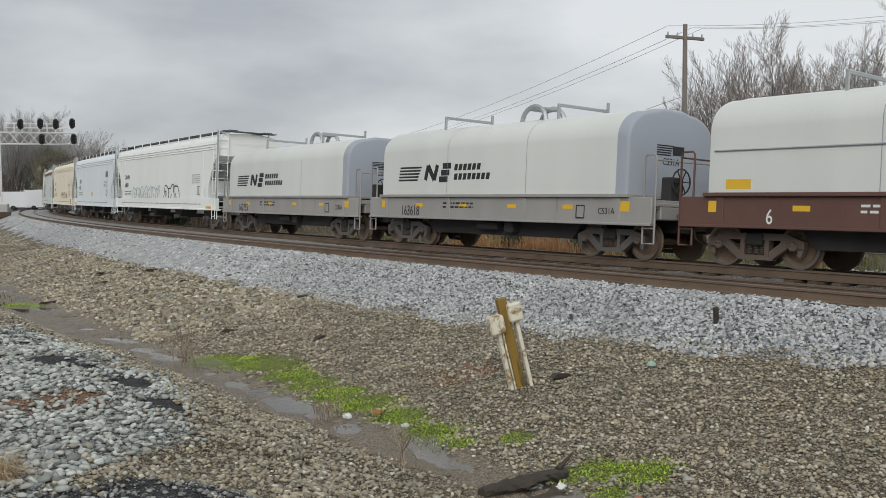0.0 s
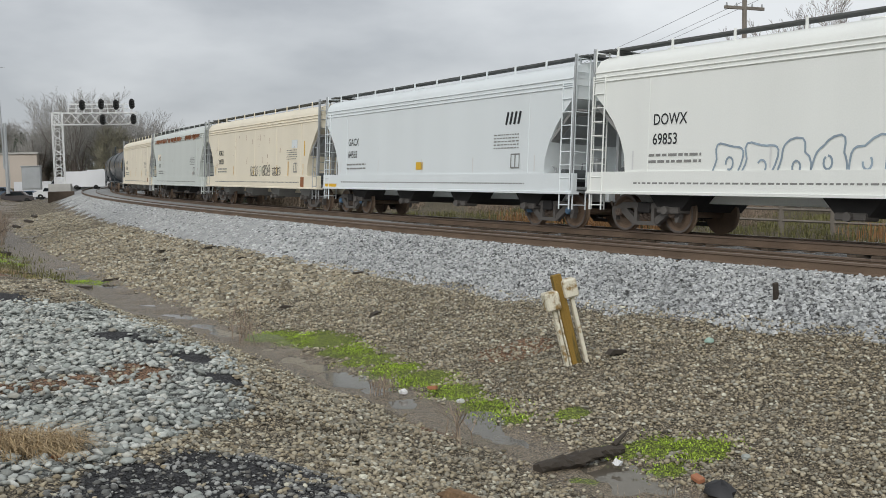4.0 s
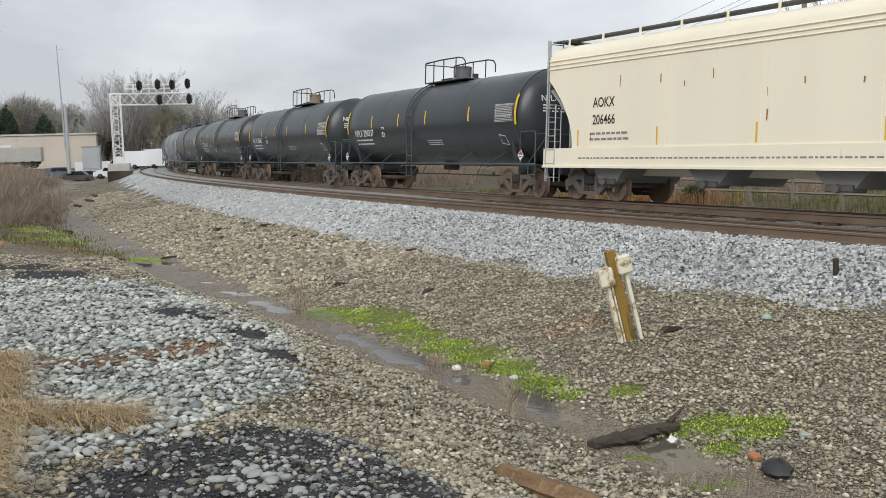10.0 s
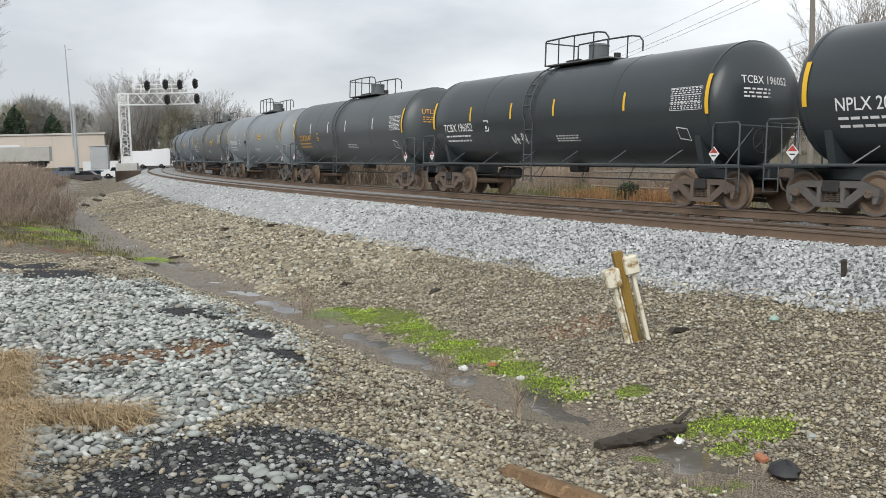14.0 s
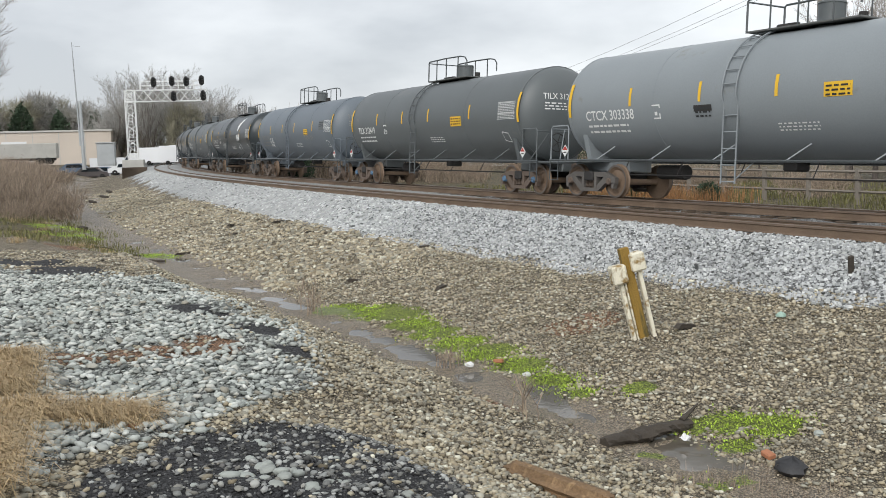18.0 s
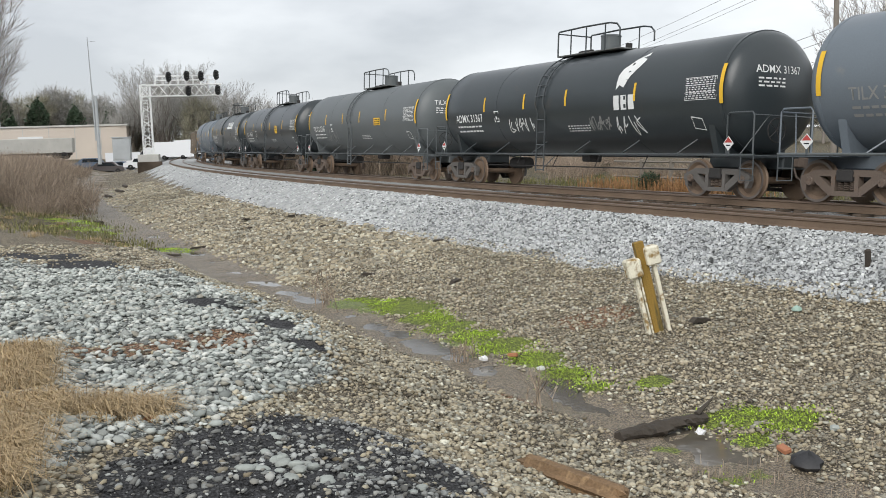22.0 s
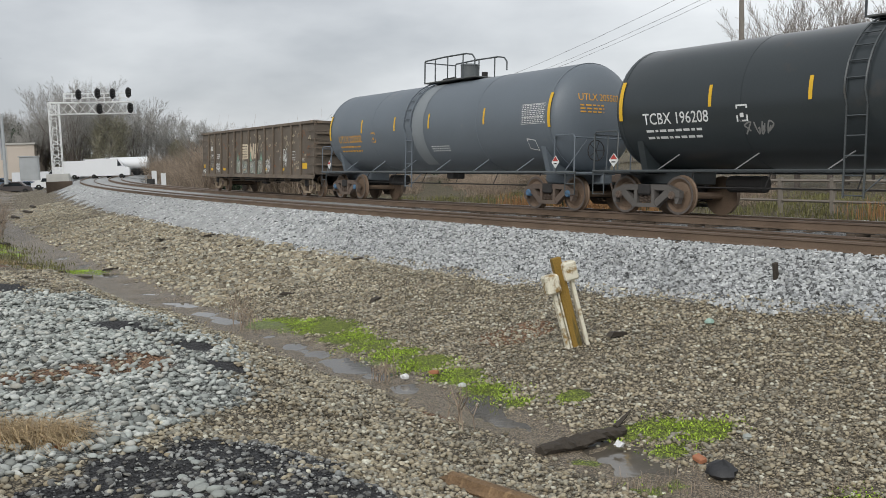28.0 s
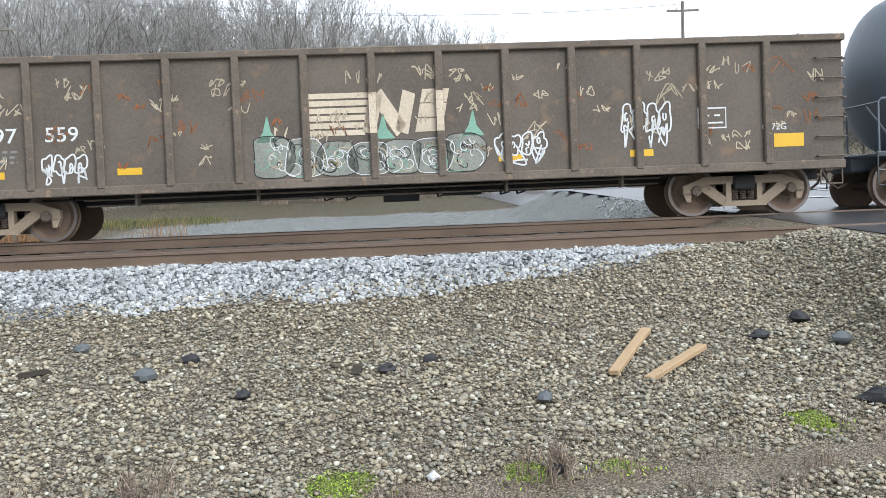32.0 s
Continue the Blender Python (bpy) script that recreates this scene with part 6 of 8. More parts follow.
    for ex in extras:
        if ex[0] == "spray":
            part("graffiti", strokes(scrawl(rng, ex[1], ex[2], ex[3], ex[4], ex[5]), ex[7] if len(ex) > 7 else 0.05, fy), M[ex[6]], car, "sprayed loops that spell nothing")
        elif ex[0] == "rust":
            part("rust_stain", patch(ex[1], ex[2], ex[3], ex[4], flat_at(-w - 0.033), 3, 3), M["rust"], car, "rust patch at the sill")
        elif ex[0] == "tag":
            for run in bubble_letters(rng, ex[1], ex[2], ex[3], ex[4], ex[5]):
                part("graffiti", strokes([run], ex[7], fy), M[ex[6]], car, "sprayed outline of a bubble letter that spells nothing")
        elif ex[0] == "runs":
            for _ in range(ex[1]):
                x, z, ln = rng.uniform(-a + 1.4, a - 1.4), rng.uniform(1.7, zt - 0.35), rng.uniform(0.03, 0.3)
                part("rust_run", strokes([[(x, z), (x + rng.uniform(-0.015, 0.015), z - ln)]], rng.uniform(0.012, 0.04), fy), M["rust"], car, "thin rust run down the side")
        elif ex[0] == "stripe2":
            part("reflector", patch(ex[1], ex[1] + 0.09, ex[2], ex[2] + 0.62, fy, 2), M["yellow"], car, "narrow yellow reflective stripe")
        elif ex[0] == "mark":
            part("side_mark", strokes([[(ex[1] + 0.2 * k, ex[2]), (ex[1] + 0.2 * k + 0.1, ex[2] + 0.36)] for k in range(4)], 0.1, fy), M["ink"], car, "black abstract owner's mark")
        elif ex[0] == "panel":
            part("patch_panel", patch(ex[1], ex[2], ex[3], ex[4], flat_at(-w - 0.009)), M[ex[5]], car, "patch of fresh paint")
        elif ex[0] == "stripe":
            part("corner_stripe", patch(ex[1], ex[2], ex[3], ex[4], flat_at(-w - 0.034)), M["yellow"], car)
    add_trucks(car, half - 1.95, index, "truckgrey", cap)
    add_couplers(car, half)
    return car


def gondola_car(index, spacing):
    rng = np.random.default_rng(9)
    half = spacing / 2
    a = half - 0.34
    w, z0, z1 = 1.45, 0.83, 3.1
    car = thing("gondola", "rusty brown open gondola car covered in graffiti, last of the train", "gondola", "cars of the freight train")
    for q in (-1, 1):
        part("side_sheet", Solid().slab(-a, a, q * w, q * (w - 0.06), z0, z1, 0.01), M["gonbrown"], car, "dented brown steel side")
        part("end_sheet", Solid().slab(q * a, q * (a - 0.06), -w + 0.06, w - 0.06, z0 + 0.15, z1, 0.01), M["gonbrown"], car)
        part("top_chord", Solid().slab(-a - 0.03, a + 0.03, q * (w - 0.08), q * (w + 0.09), z1 - 0.05, z1 + 0.07, 0.015), M["gonrib"], car)
        part("end_chord", Solid().slab(q * (a - 0.08), q * (a + 0.06), -w + 0.1, w - 0.1, z1 - 0.05, z1 + 0.07, 0.015), M["gonrib"], car)
        part("side_sill", Solid().slab(-a, a, q * (w - 0.02), q * (w + 0.07), z0 - 0.06, z0 + 0.1, 0.015), M["gonrib"], car)
    part("floor_sheet", Solid().slab(-a + 0.07, a - 0.07, -w + 0.07, w - 0.07, z0 + 0.12, z0 + 0.22, 0.01), M["gonbrown"], car)
    xs = np.linspace(-7.05, 7.0, 13)

    def rivets():
        s = Solid()
        for z in np.linspace(z0 + 0.2, z1 - 0.15, 14):
            for x in (-0.04, 0.04):
                s.rod((x, 0.005, z), (x, -0.012, z), 0.014, 6, 0.008)
        return s
    for x in xs:
        for q in (-1, 1):
            part("side_rib", lambda: Solid().slab(-0.07, 0.07, 0, 0.09, z0 + 0.05, z1 - 0.02, 0.025), M["gonrib"], car, key="gonrib", m=pose(x, q * w, 0, 0, 0, 180 if q < 0 else 0))
        tagged(part("riveted_flange", rivets, M["gonrib"], car, key="gonrivet", m=pose(x, -w - 0.09, 0)), kind="stuff")
    for q in (-1, 1):
        for z in (1.3, 1.75, 2.2, 2.6):
            part("end_rib", Solid().slab(q * a, q * (a + 0.09), -w + 0.1, w - 0.1, z, z + 0.1, 0.02), M["gonrib"], car)
        for z in np.linspace(1.0, 2.75, 6):
            gi = Solid().pipe([(q * (a - 0.02), -w - 0.0, z), (q * (a - 0.02), -w - 0.08, z), (q * (a - 0.5), -w - 0.08, z), (q * (a - 0.5), -w, z)], 0.016, 5)
            part("grab_iron", gi, M["gonrib"], car)
            gi = Solid().pipe([(q * a, -w + 0.08, z), (q * (a + 0.1), -w + 0.08, z), (q * (a + 0.1), -w + 0.5, z), (q * a, -w + 0.5, z)], 0.016, 5)
            part("grab_iron", gi, M["gonrib"], car)
        gi = Solid().pipe([(q * (a - 0.05), -w - 0.02, z0), (q * (a - 0.05), -w - 0.02, 0.5), (q * (a - 0.45), -w - 0.02, 0.5), (q * (a - 0.45), -w - 0.02, z0)], 0.018, 5)
        part("corner_step", gi, M["gonrib"], car)
        part("end_platform", Solid().slab(q * a, q * (half - 0.12), -0.9, 0.9, 0.9, 1.02, 0.02), M["grime"], car)
    bw = Solid()
    for k in range(16):
        b0, b1 = 2 * math.pi * k / 16, 2 * math.pi * (k + 1) / 16
        bw.rod((0, 0.28 * math.cos(b0), 0.28 * math.sin(b0)), (0, 0.28 * math.cos(b1), 0.28 * math.sin(b1)), 0.016, 5)
    for k in range(5):
        bw.rod((0, 0, 0), (0, 0.28 * math.cos(k * 1.257), 0.28 * math.sin(k * 1.257)), 0.012, 4)
    part("brake_wheel", bw, M["grime"], car, m=pose(a + 0.14, -0.5, 2.05))
    un = Solid().slab(-half + 0.3, half - 0.3, -0.3, 0.3, 0.62, 0.95, 0.02)
    un.rod((0.1, -0.75, 0.62), (0.75, -0.75, 0.62), 0.14, 10)
    un.rod((1.2, -0.7, 0.66), (1.9, -0.7, 0.66), 0.1, 8)
    un.pipe([(-a + 2.5, -0.9, 0.74), (-1, -0.9, 0.66), (2.2, -0.85, 0.62), (a - 2.6, -0.9, 0.78)], 0.02, 5)
    for x in (-1.0, -0.6, 1.05, 2.2, 2.5):
        un.pipe([(x, -0.8, 0.8), (x + 0.05, -0.82, 0.55), (x + 0.2, -0.8, 0.6)], 0.025, 5)
    part("brake_rigging", un, M["grime"], car)
    for y, z in ((-1.2, 0.7), (-1.05, 0.6)):
        part("brake_rod", Solid().rod((-a + 3.3, y, z), (a - 3.3, y, z + 0.03), 0.016, 5), M["gonrib"], car, "long thin brake rod under the sill")
    for x in (-4.2, -2.1, 2.3, 4.4):
        part("rod_hanger", Solid().slab(-0.025, 0.025, -1.25, -1.0, 0.58, 0.83, 0.006), M["gonrib"], car, key="rodhang", m=pose(x, 0, 0))
    fy = flat_at(-w - 0.006)
    for x in (-6.75, -4.44, -1.1, 2.15, 4.5):
        part("reflector", patch(x, x + 0.42, z0 + 0.28, z0 + 0.4, fy), M["yellow"], car, "yellow reflective strip")
    part("reflector", patch(7.12, 7.67, z0 + 0.36, z0 + 0.6, fy), M["yellow"], car, "yellow reflective panel")
    part("reflector", patch(-8.2, -7.85, z0 + 0.42, z0 + 0.6, fy), M["yellow"], car, "yellow reflective panel")
    cx, k7 = -1.23, 0.84
    my = lambda x, z: fy(cx + x * k7, 1.68 + (z - 1.72) * 1.1)
    for k in range(6):
        zz = 1.7 + k * 0.117
        part("mark_stripe", Solid().add([my(0, zz), my(1.26 + 0.03 * k, zz), my(1.26 + 0.03 * k, zz + 0.086), my(0, zz + 0.086)], [(0, 1, 2, 3)]), M["creamlogo"], car, "dirty cream speed stripe")
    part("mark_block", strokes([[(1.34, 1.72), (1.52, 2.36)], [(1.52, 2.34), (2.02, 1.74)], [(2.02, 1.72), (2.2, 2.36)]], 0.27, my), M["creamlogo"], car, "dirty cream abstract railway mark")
    for dx, zz in ((0.0, 1.72), (0.06, 1.95), (0.12, 2.18)):
        part("mark_block", Solid().add([my(2.3 + dx, zz), my(2.86 + dx, zz), my(2.92 + dx, zz + 0.215), my(2.36 + dx, zz + 0.215)], [(0, 1, 2, 3)]), M["creamlogo"], car, "dirty cream abstract railway mark")
    for x0, x1 in ((-0.09, 0.04), (1.08, 1.21)):
        part("mark_on_rib", patch(x0, x1, 1.68, 2.38, flat_at(-w - 0.1), 2), M["creamlogo"], car, "cream paint carried over the rib")
    for k, x in enumerate(np.linspace(-2.05, 1.3, 7)):
        hgt = 1.5 + 0.22 * rng.uniform()
        ring = [(x + 0.26 + 0.35 * math.copysign(abs(math.cos(t)) ** 0.6, math.cos(t)) * (1 + 0.12 * math.cos(3 * t + k)), (0.96 + hgt) / 2 + (hgt - 0.96) / 2 * math.copysign(abs(math.sin(t)) ** 0.6, math.sin(t))) for t in np.linspace(0, 2 * math.pi, 25)[:-1]]
        part("graffiti_fill", Solid().add([fy(px, pz) for px, pz in ring], [tuple(range(24))]), M["silverpaint"], car, "pale spray-painted letter that spells nothing")
        part("graffiti_outline", strokes([ring + ring[:1]], 0.014, flat_at(-w - 0.009)), M["white"] if k % 2 else M["ink"], car, "thin sprayed outline")
        for n in range(12):
            cx0, cz0, r = x + rng.uniform(0.08, 0.45), rng.uniform(1.08, hgt - 0.14), rng.uniform(0.06, 0.24)
            t0 = rng.uniform(0, 6.28)
            part("graffiti_curl", strokes([[(cx0 + r * (1 - 0.1 * i) * math.cos(t0 + i * 0.55), max(0.97, min(hgt - 0.02, cz0 + r * (1 - 0.09 * i) * math.sin(t0 + i * 0.5)))) for i in range(10)]], 0.015, flat_at(-w - 0.011)), M[("greenpaint", "ink", "white", "white", "chalk", "ink", "white")[n % 7]], car)
    for x in (-1.86, 0.15, 1.72):
        part("graffiti_tip", Solid().add([fy(x - 0.2, 1.58), fy(x + 0.2, 1.58), fy(x + 0.06, 1.76), fy(x + 0.01, 2.02), fy(x - 0.01, 2.02), fy(x - 0.08, 1.76)], [(0, 1, 2, 3, 4, 5)]), M["greenpaint"], car, "pale green sprayed spike")
    for sx0, sx1, z_0, z_1, nn in ((-5.7, -4.95, 1.0, 1.5, 4), (2.1, 3.0, 1.05, 1.6, 4), (4.35, 5.26, 1.28, 2.05, 4), (-8.3, -7.75, 0.92, 1.15, 4)):
        for run in bubble_letters(rng, sx0, sx1, z_0 + (z_1 - z_0) * 0.3, z_1, nn) + scrawl(rng, sx0, sx1, z_0, z_0 + (z_1 - z_0) * 0.6, 3):
            part("graffiti", strokes([run], 0.03, flat_at(-w - 0.01)), M["white"], car, "white sprayed tag that spells nothing")
    for k in range(110):
        x, z, r = rng.uniform(-a + 0.1, a - 0.6), rng.uniform(1.15, 2.7), rng.uniform(0.12, 0.3)
        for run in scrawl(rng, x, x + r * 1.5, z, z + r * rng.uniform(0.5, 1.1), 2):
            part("chalk_scrawl", strokes([run], 0.018, fy), M["chalk"] if k % 4 else M["rust"], car, "thin chalk scrawl")
    x0 = -6.7
    part("lettering", text_mesh("197", 0.26, lambda x, z: fy(x0 + x * 1.15, 1.72 + z), 0.008), M["white"], car)
    part("lettering", text_mesh("559", 0.26, lambda x, z: fy(x0 + 1.06 + x * 1.1, 1.72 + z), 0.008), M["white"], car)
    part("name_bars", strokes([[(x0 + 0.05, 2.15), (x0 + 0.05, 2.4)], [(x0 + 0.22, 2.15), (x0 + 0.22, 2.4)]], 0.1, fy), M["white"], car, "two plain white bars")
    part("small_print", lines_of_bars(x0, 1.55, 3, 0.6, 0.04, 0.05, fy, rng), M["inkgrey"], car)
    part("code_box", strokes([[(5.75, 1.57), (6.25, 1.57), (6.25, 1.92), (5.75, 1.92), (5.75, 1.57)], [(5.8, 1.66), (6.2, 1.66)], [(5.84, 1.79), (5.95, 1.79)], [(6.04, 1.79), (6.15, 1.79)]], 0.03, fy), M["white"], car)
    part("lettering", text_mesh("G-72G", 0.12, lambda x, z: fy(6.9 + x, 1.5 + z), 0.006), M["white"], car)
    part("load_scrap", Solid().slab(a - 0.75, a - 0.1, -w + 0.06, -w + 0.3, z1 + 0.07, z1 + 0.13, 0.02), M["litter"], car, "white scrap on the top chord")
    add_trucks(car, half - 2.05, index, "truckdust")
    add_couplers(car, half)
    return car


# rear couplers of the cars along the track at 14 s
REAR = (-131.81, -118.61, -105.17, -85.25, -68.72, -51.53, -35.49, -18.72, -2.12, 14.77, 31.53, 48.29, 65.05, 82.15, 99.01, 116.17, 133.25, 150.3, 167.36, 184.33, 201.82)
FRONT = (-145.5,) + REAR[:-1]
SPEED = 10.38


def rolled(t):
    """Metres that the train has run at t seconds, counted from 14 s; it gathers a little speed."""
    q = t - 14
    return SPEED * q + 0.0093 * q * q + 0.0007 * q ** 3


def centre_at(k, t):
    """Where car k's middle is along the track."""
    return REAR[k] - LEN[k] / 2 - rolled(t)


LEN = [r - f for r, f in zip(REAR, FRONT)]
TRAIN = [
    coil_car(0, LEN[0], M["coverwhite"], M["coverwhite"], M["framebrown"], False, "6", "coil car with a pale hood and an oxide-brown frame"),
    coil_car(1, LEN[1], M["coverwhite"], M["covergrey"], M["framegrey"], True, "163618", "white-hooded coil car with grey frame and black stripes"),
    coil_car(2, LEN[2], M["coverwhite"], M["covergrey"], M["framegrey"], True, "162755", "white-hooded coil car with dusty grey frame"),
    hopper_car(3, LEN[3], M["hopperwhite"], "DOWX", "69853", "clean white covered hopper with outlined graffiti", (("tag", -5.6, 0.3, 1.05, 2.1, 7, "bluepaint", 0.045), ("tag", 1.0, 3.8, 1.05, 2.15, 3, "ink", 0.06), ("spray", 2.9, 4.2, 1.1, 1.3, 6, "ink", 0.03), ("stripe", LEN[3] / 2 - 1.8, LEN[3] / 2 - 1.0, 0.98, 1.08)), style=1),
    hopper_car(4, LEN[4], M["hopperblue"], "GACX", "64565", "bluish-white covered hopper with black lettering", (("mark", LEN[4] / 2 - 3.5, 2.85), ("panel", -0.45, 0.0, 1.6, 1.85, "yellow"), ("stripe", -LEN[4] / 2 + 0.5, -LEN[4] / 2 + 1.6, 0.98, 1.1)), style=1, cap="bearing"),
    hopper_car(5, LEN[5], M["hoppercream"], "AOKX", "206553", "cream covered hopper with scrawled black graffiti and rust", (("runs", 26), ("tag", -0.62, 0.55, 1.42, 1.92, 4, "ink", 0.028), ("tag", 0.7, 1.1, 1.45, 1.9, 1, "greenpaint", 0.03), ("tag", 1.2, 2.3, 1.42, 1.95, 3, "ink", 0.035), ("tag", 2.6, 3.7, 1.45, 1.85, 3, "ink", 0.035), ("stripe2", 4.65, 1.45), ("stripe2", 6.6, 2.3), ("rust", LEN[5] / 2 - 2.3, LEN[5] / 2 - 1.9, 0.98, 1.4), ("panel", LEN[5] / 2 - 3.5, LEN[5] / 2 - 2.8, 2.65, 3.0, "hopperblue"))),
    hopper_car(6, LEN[6], M["hoppergrey"], "IVLX", "5731", "pale grey covered hopper with heavy rust under the eave", (("panel", -LEN[6] / 2 + 2.1, -LEN[6] / 2 + 3.2, 2.55, 2.95, "hoppercream"), ("runs", 8)), rust_top=True, style=1),
    hopper_car(7, LEN[7], M["hoppercream"], "AOKX", "206466", "cream covered hopper with light rust on the sill", (("runs", 14), ("rust", LEN[7] / 2 - 2.2, LEN[7] / 2 - 1.9, 1.1, 1.42),)),
    tank_car(8, LEN[8], M["tankblack"], "NPLX", "208337", stripe="yellow", rng_seed=8, label="glossy black tank car with yellow stripes"),
    tank_car(9, LEN[9], M["tankblack"], "NPLX", "208445", stripe="yellow", rng_seed=9, label="black tank car with a rusty valve dome", dome_mat=M["domebrown"]),
    tank_car(10, LEN[10], M["tankblack"], "TCBX", "196052", stripe="yellow", rng_seed=10, label="black tank car with narrow tan stripes", extras=(("spray", -1.8, -0.9, -0.9, -0.6, 4, "white"),)),
    tank_car(11, LEN[11], M["tankcharcoal"], "UTLX", "205407", "orange", "white", rng_seed=11, label="charcoal tank car with orange lettering"),
    tank_car(12, LEN[12], M["tanksteel"], "CTCX", "303338", "white", "yellow", (("panel", 1.9, 2.6, -0.2, 0.1, "yellow"), ("panel", -1.9, -1.3, -0.35, -0.2, "grime")), rng_seed=12, label="slate-grey tank car with a yellow panel"),
    tank_car(13, LEN[13], M["tankmid"], "TILX", "312419", extras=(("panel", 2.5, 3.3, -0.34, 0.0, "yellow"),), cap="bearing", rng_seed=13, label="grey tank car with yellow stripes and a yellow panel"),
    tank_car(14, LEN[14], M["tankgrey"], "TILX", "312451", "inkgrey", "yellow", (("panel", 2.4, 3.1, -0.3, 0.0, "yellow"), ("panel", 5.0, 5.8, -0.1, 0.35, "tankmid"), ("spray", -4.6, -3.7, -0.85, -0.35, 5, "white"), ("spray", 2.4, 3.9, -0.55, -0.3, 6, "inkgrey")), rng_seed=14, label="blue-grey tank car with a white sprayed tag"),
    tank_car(15, LEN[15], M["tankblack"], "ADMX", "31367", extras=(("emblem", 3.05), ("spray", -2.75, -1.2, -0.8, -0.4, 5, "white"), ("spray", 1.65, 2.7, -0.85, -0.5, 6, "inkgrey"), ("spray", 2.9, 4.1, -0.95, -0.5, 6, "white")), rng_seed=15, label="black tank car with a white lozenge emblem"),
    tank_car(16, LEN[16], M["tankmid"], "TILX", "312345", stripe="yellow", extras=(("panel", 2.5, 3.25, -0.3, 0.02, "yellow"), ("spray", -4.4, -2.6, -0.9, -0.35, 9, "inkgrey")), rng_seed=16, label="weathered grey tank car with a yellow panel"),
    tank_car(17, LEN[17], M["tankblack"], "TILX", "198830", extras=(("panel", 2.0, 2.6, -0.35, 0.1, "yellow"),), rng_seed=17, label="black tank car with a yellow label"),
    tank_car(18, LEN[18], M["tankblack"], "TCBX", "196208", extras=(("panel", 1.7, 4.2, 0.26, 0.72, "white"), ("spray", 5.0, 6.3, -0.6, -0.3, 5, "white"), ("spray", -3.4, -2.6, -0.75, -0.5, 4, "inkgrey")), rng_seed=18, label="black tank car with a white banner panel"),
    tank_car(19, LEN[19], M["tankgrey"], "UTLX", "205502", "orange", "yellow", (("band", -0.45, 0.3, "tanksteel"),), cap="bearing", rng_seed=19, label="blue-grey tank car with orange lettering and a pale band"),
    gondola_car(20, LEN[20]),
]




# ================= plants =================
def strips(segs, sides=4):
    """Tapered sticks as arrays: rows of (start, end, radius, end radius)."""
    p = np.array([s[0] for s in segs], float)
    q = np.array([s[1] for s in segs], float)
    r0 = np.array([s[2] for s in segs])[:, None]
    r1 = np.array([s[3] for s in segs])[:, None]
    d = q - p
    d /= np.linalg.norm(d, axis=1)[:, None] + 1e-9
    ref = np.where(abs(d[:, 2:3]) > 0.9, (1.0, 0, 0), (0, 0, 1.0))
    a = np.cross(d, ref)
    a /= np.linalg.norm(a, axis=1)[:, None]
    b = np.cross(d, a)
    v = []
    for k in range(sides):
        t = 2 * math.pi * k / sides
        v.append(p + (a * math.cos(t) + b * math.sin(t)) * r0)
    for k in range(sides):
        t = 2 * math.pi * k / sides
        v.append(q + (a * math.cos(t) + b * math.sin(t)) * r1)
    v = np.stack(v, 1).reshape(-1, 3)
    base = (np.arange(len(p)) * sides * 2)[:, None]
    f = np.concatenate([base + np.array([[k, (k + 1) % sides, sides + (k + 1) % sides, sides + k]]) for k in range(sides)])
    return v, f


def bare_tree(seed, tall, spread_=0.6, twig="twig"):
    """A leafless tree: a short trunk, limbs that fan upwards, and a crown of fine twigs."""
    rng = np.random.default_rng(seed)
    wood, twigs = [], []

    def shoot(p, d, length, r, level):
        n = (5, 4, 3, 2)[level - 1]
        for i in range(n):
            e = p + d * length / n
            (wood if level < 3 else twigs).append((p, e, r, r * 0.8))
            p, r = e, r * 0.8
            d = d + rng.normal(0, 0.07, 3) + (0, 0, 0.05)
            d /= np.linalg.norm(d)
            if level < 4:
                for _ in range((2, 2, 3)[level - 1]):
                    side = rng.normal(0, 1, 3)
                    side -= d * side.dot(d)
                    side /= np.linalg.norm(side)
                    nd = d + side * rng.uniform(0.35, 0.75) + (0, 0, 0.12)
                    nd /= np.linalg.norm(nd)
                    shoot(p, nd, length * rng.uniform(0.32, 0.55) * (1.15 - 0.45 * i / n), r * 0.55, level + 1)

    base = np.array((0.0, 0.0, tall * 0.16))
    wood.append((np.zeros(3), base, tall * 0.019, tall * 0.015))
    for k in range(6):
        a, lean = k * 1.05 + rng.uniform(-0.3, 0.3), spread_ * rng.uniform(0.25, 1.1)
        d = np.array((math.cos(a) * lean, math.sin(a) * lean, 1.0))
        shoot(base, d / np.linalg.norm(d), tall * rng.uniform(0.55, 0.78), tall * 0.0075, 1)
    tree = thing("bare_tree", "leafless grey tree with fine branching twigs", "tree", "bare trees along the line")
    part("trunk", raw_mesh("trunk", *strips(wood, 5), M["bark"], True), M["bark"], tree)
    part("crown", raw_mesh("crown", *strips([(a, b, max(c, 0.011), max(e * 0.8, 0.006)) for a, b, c, e in twigs], 3), M[twig]), M[twig], tree, "crown of bare twigs with gaps")
    return tree


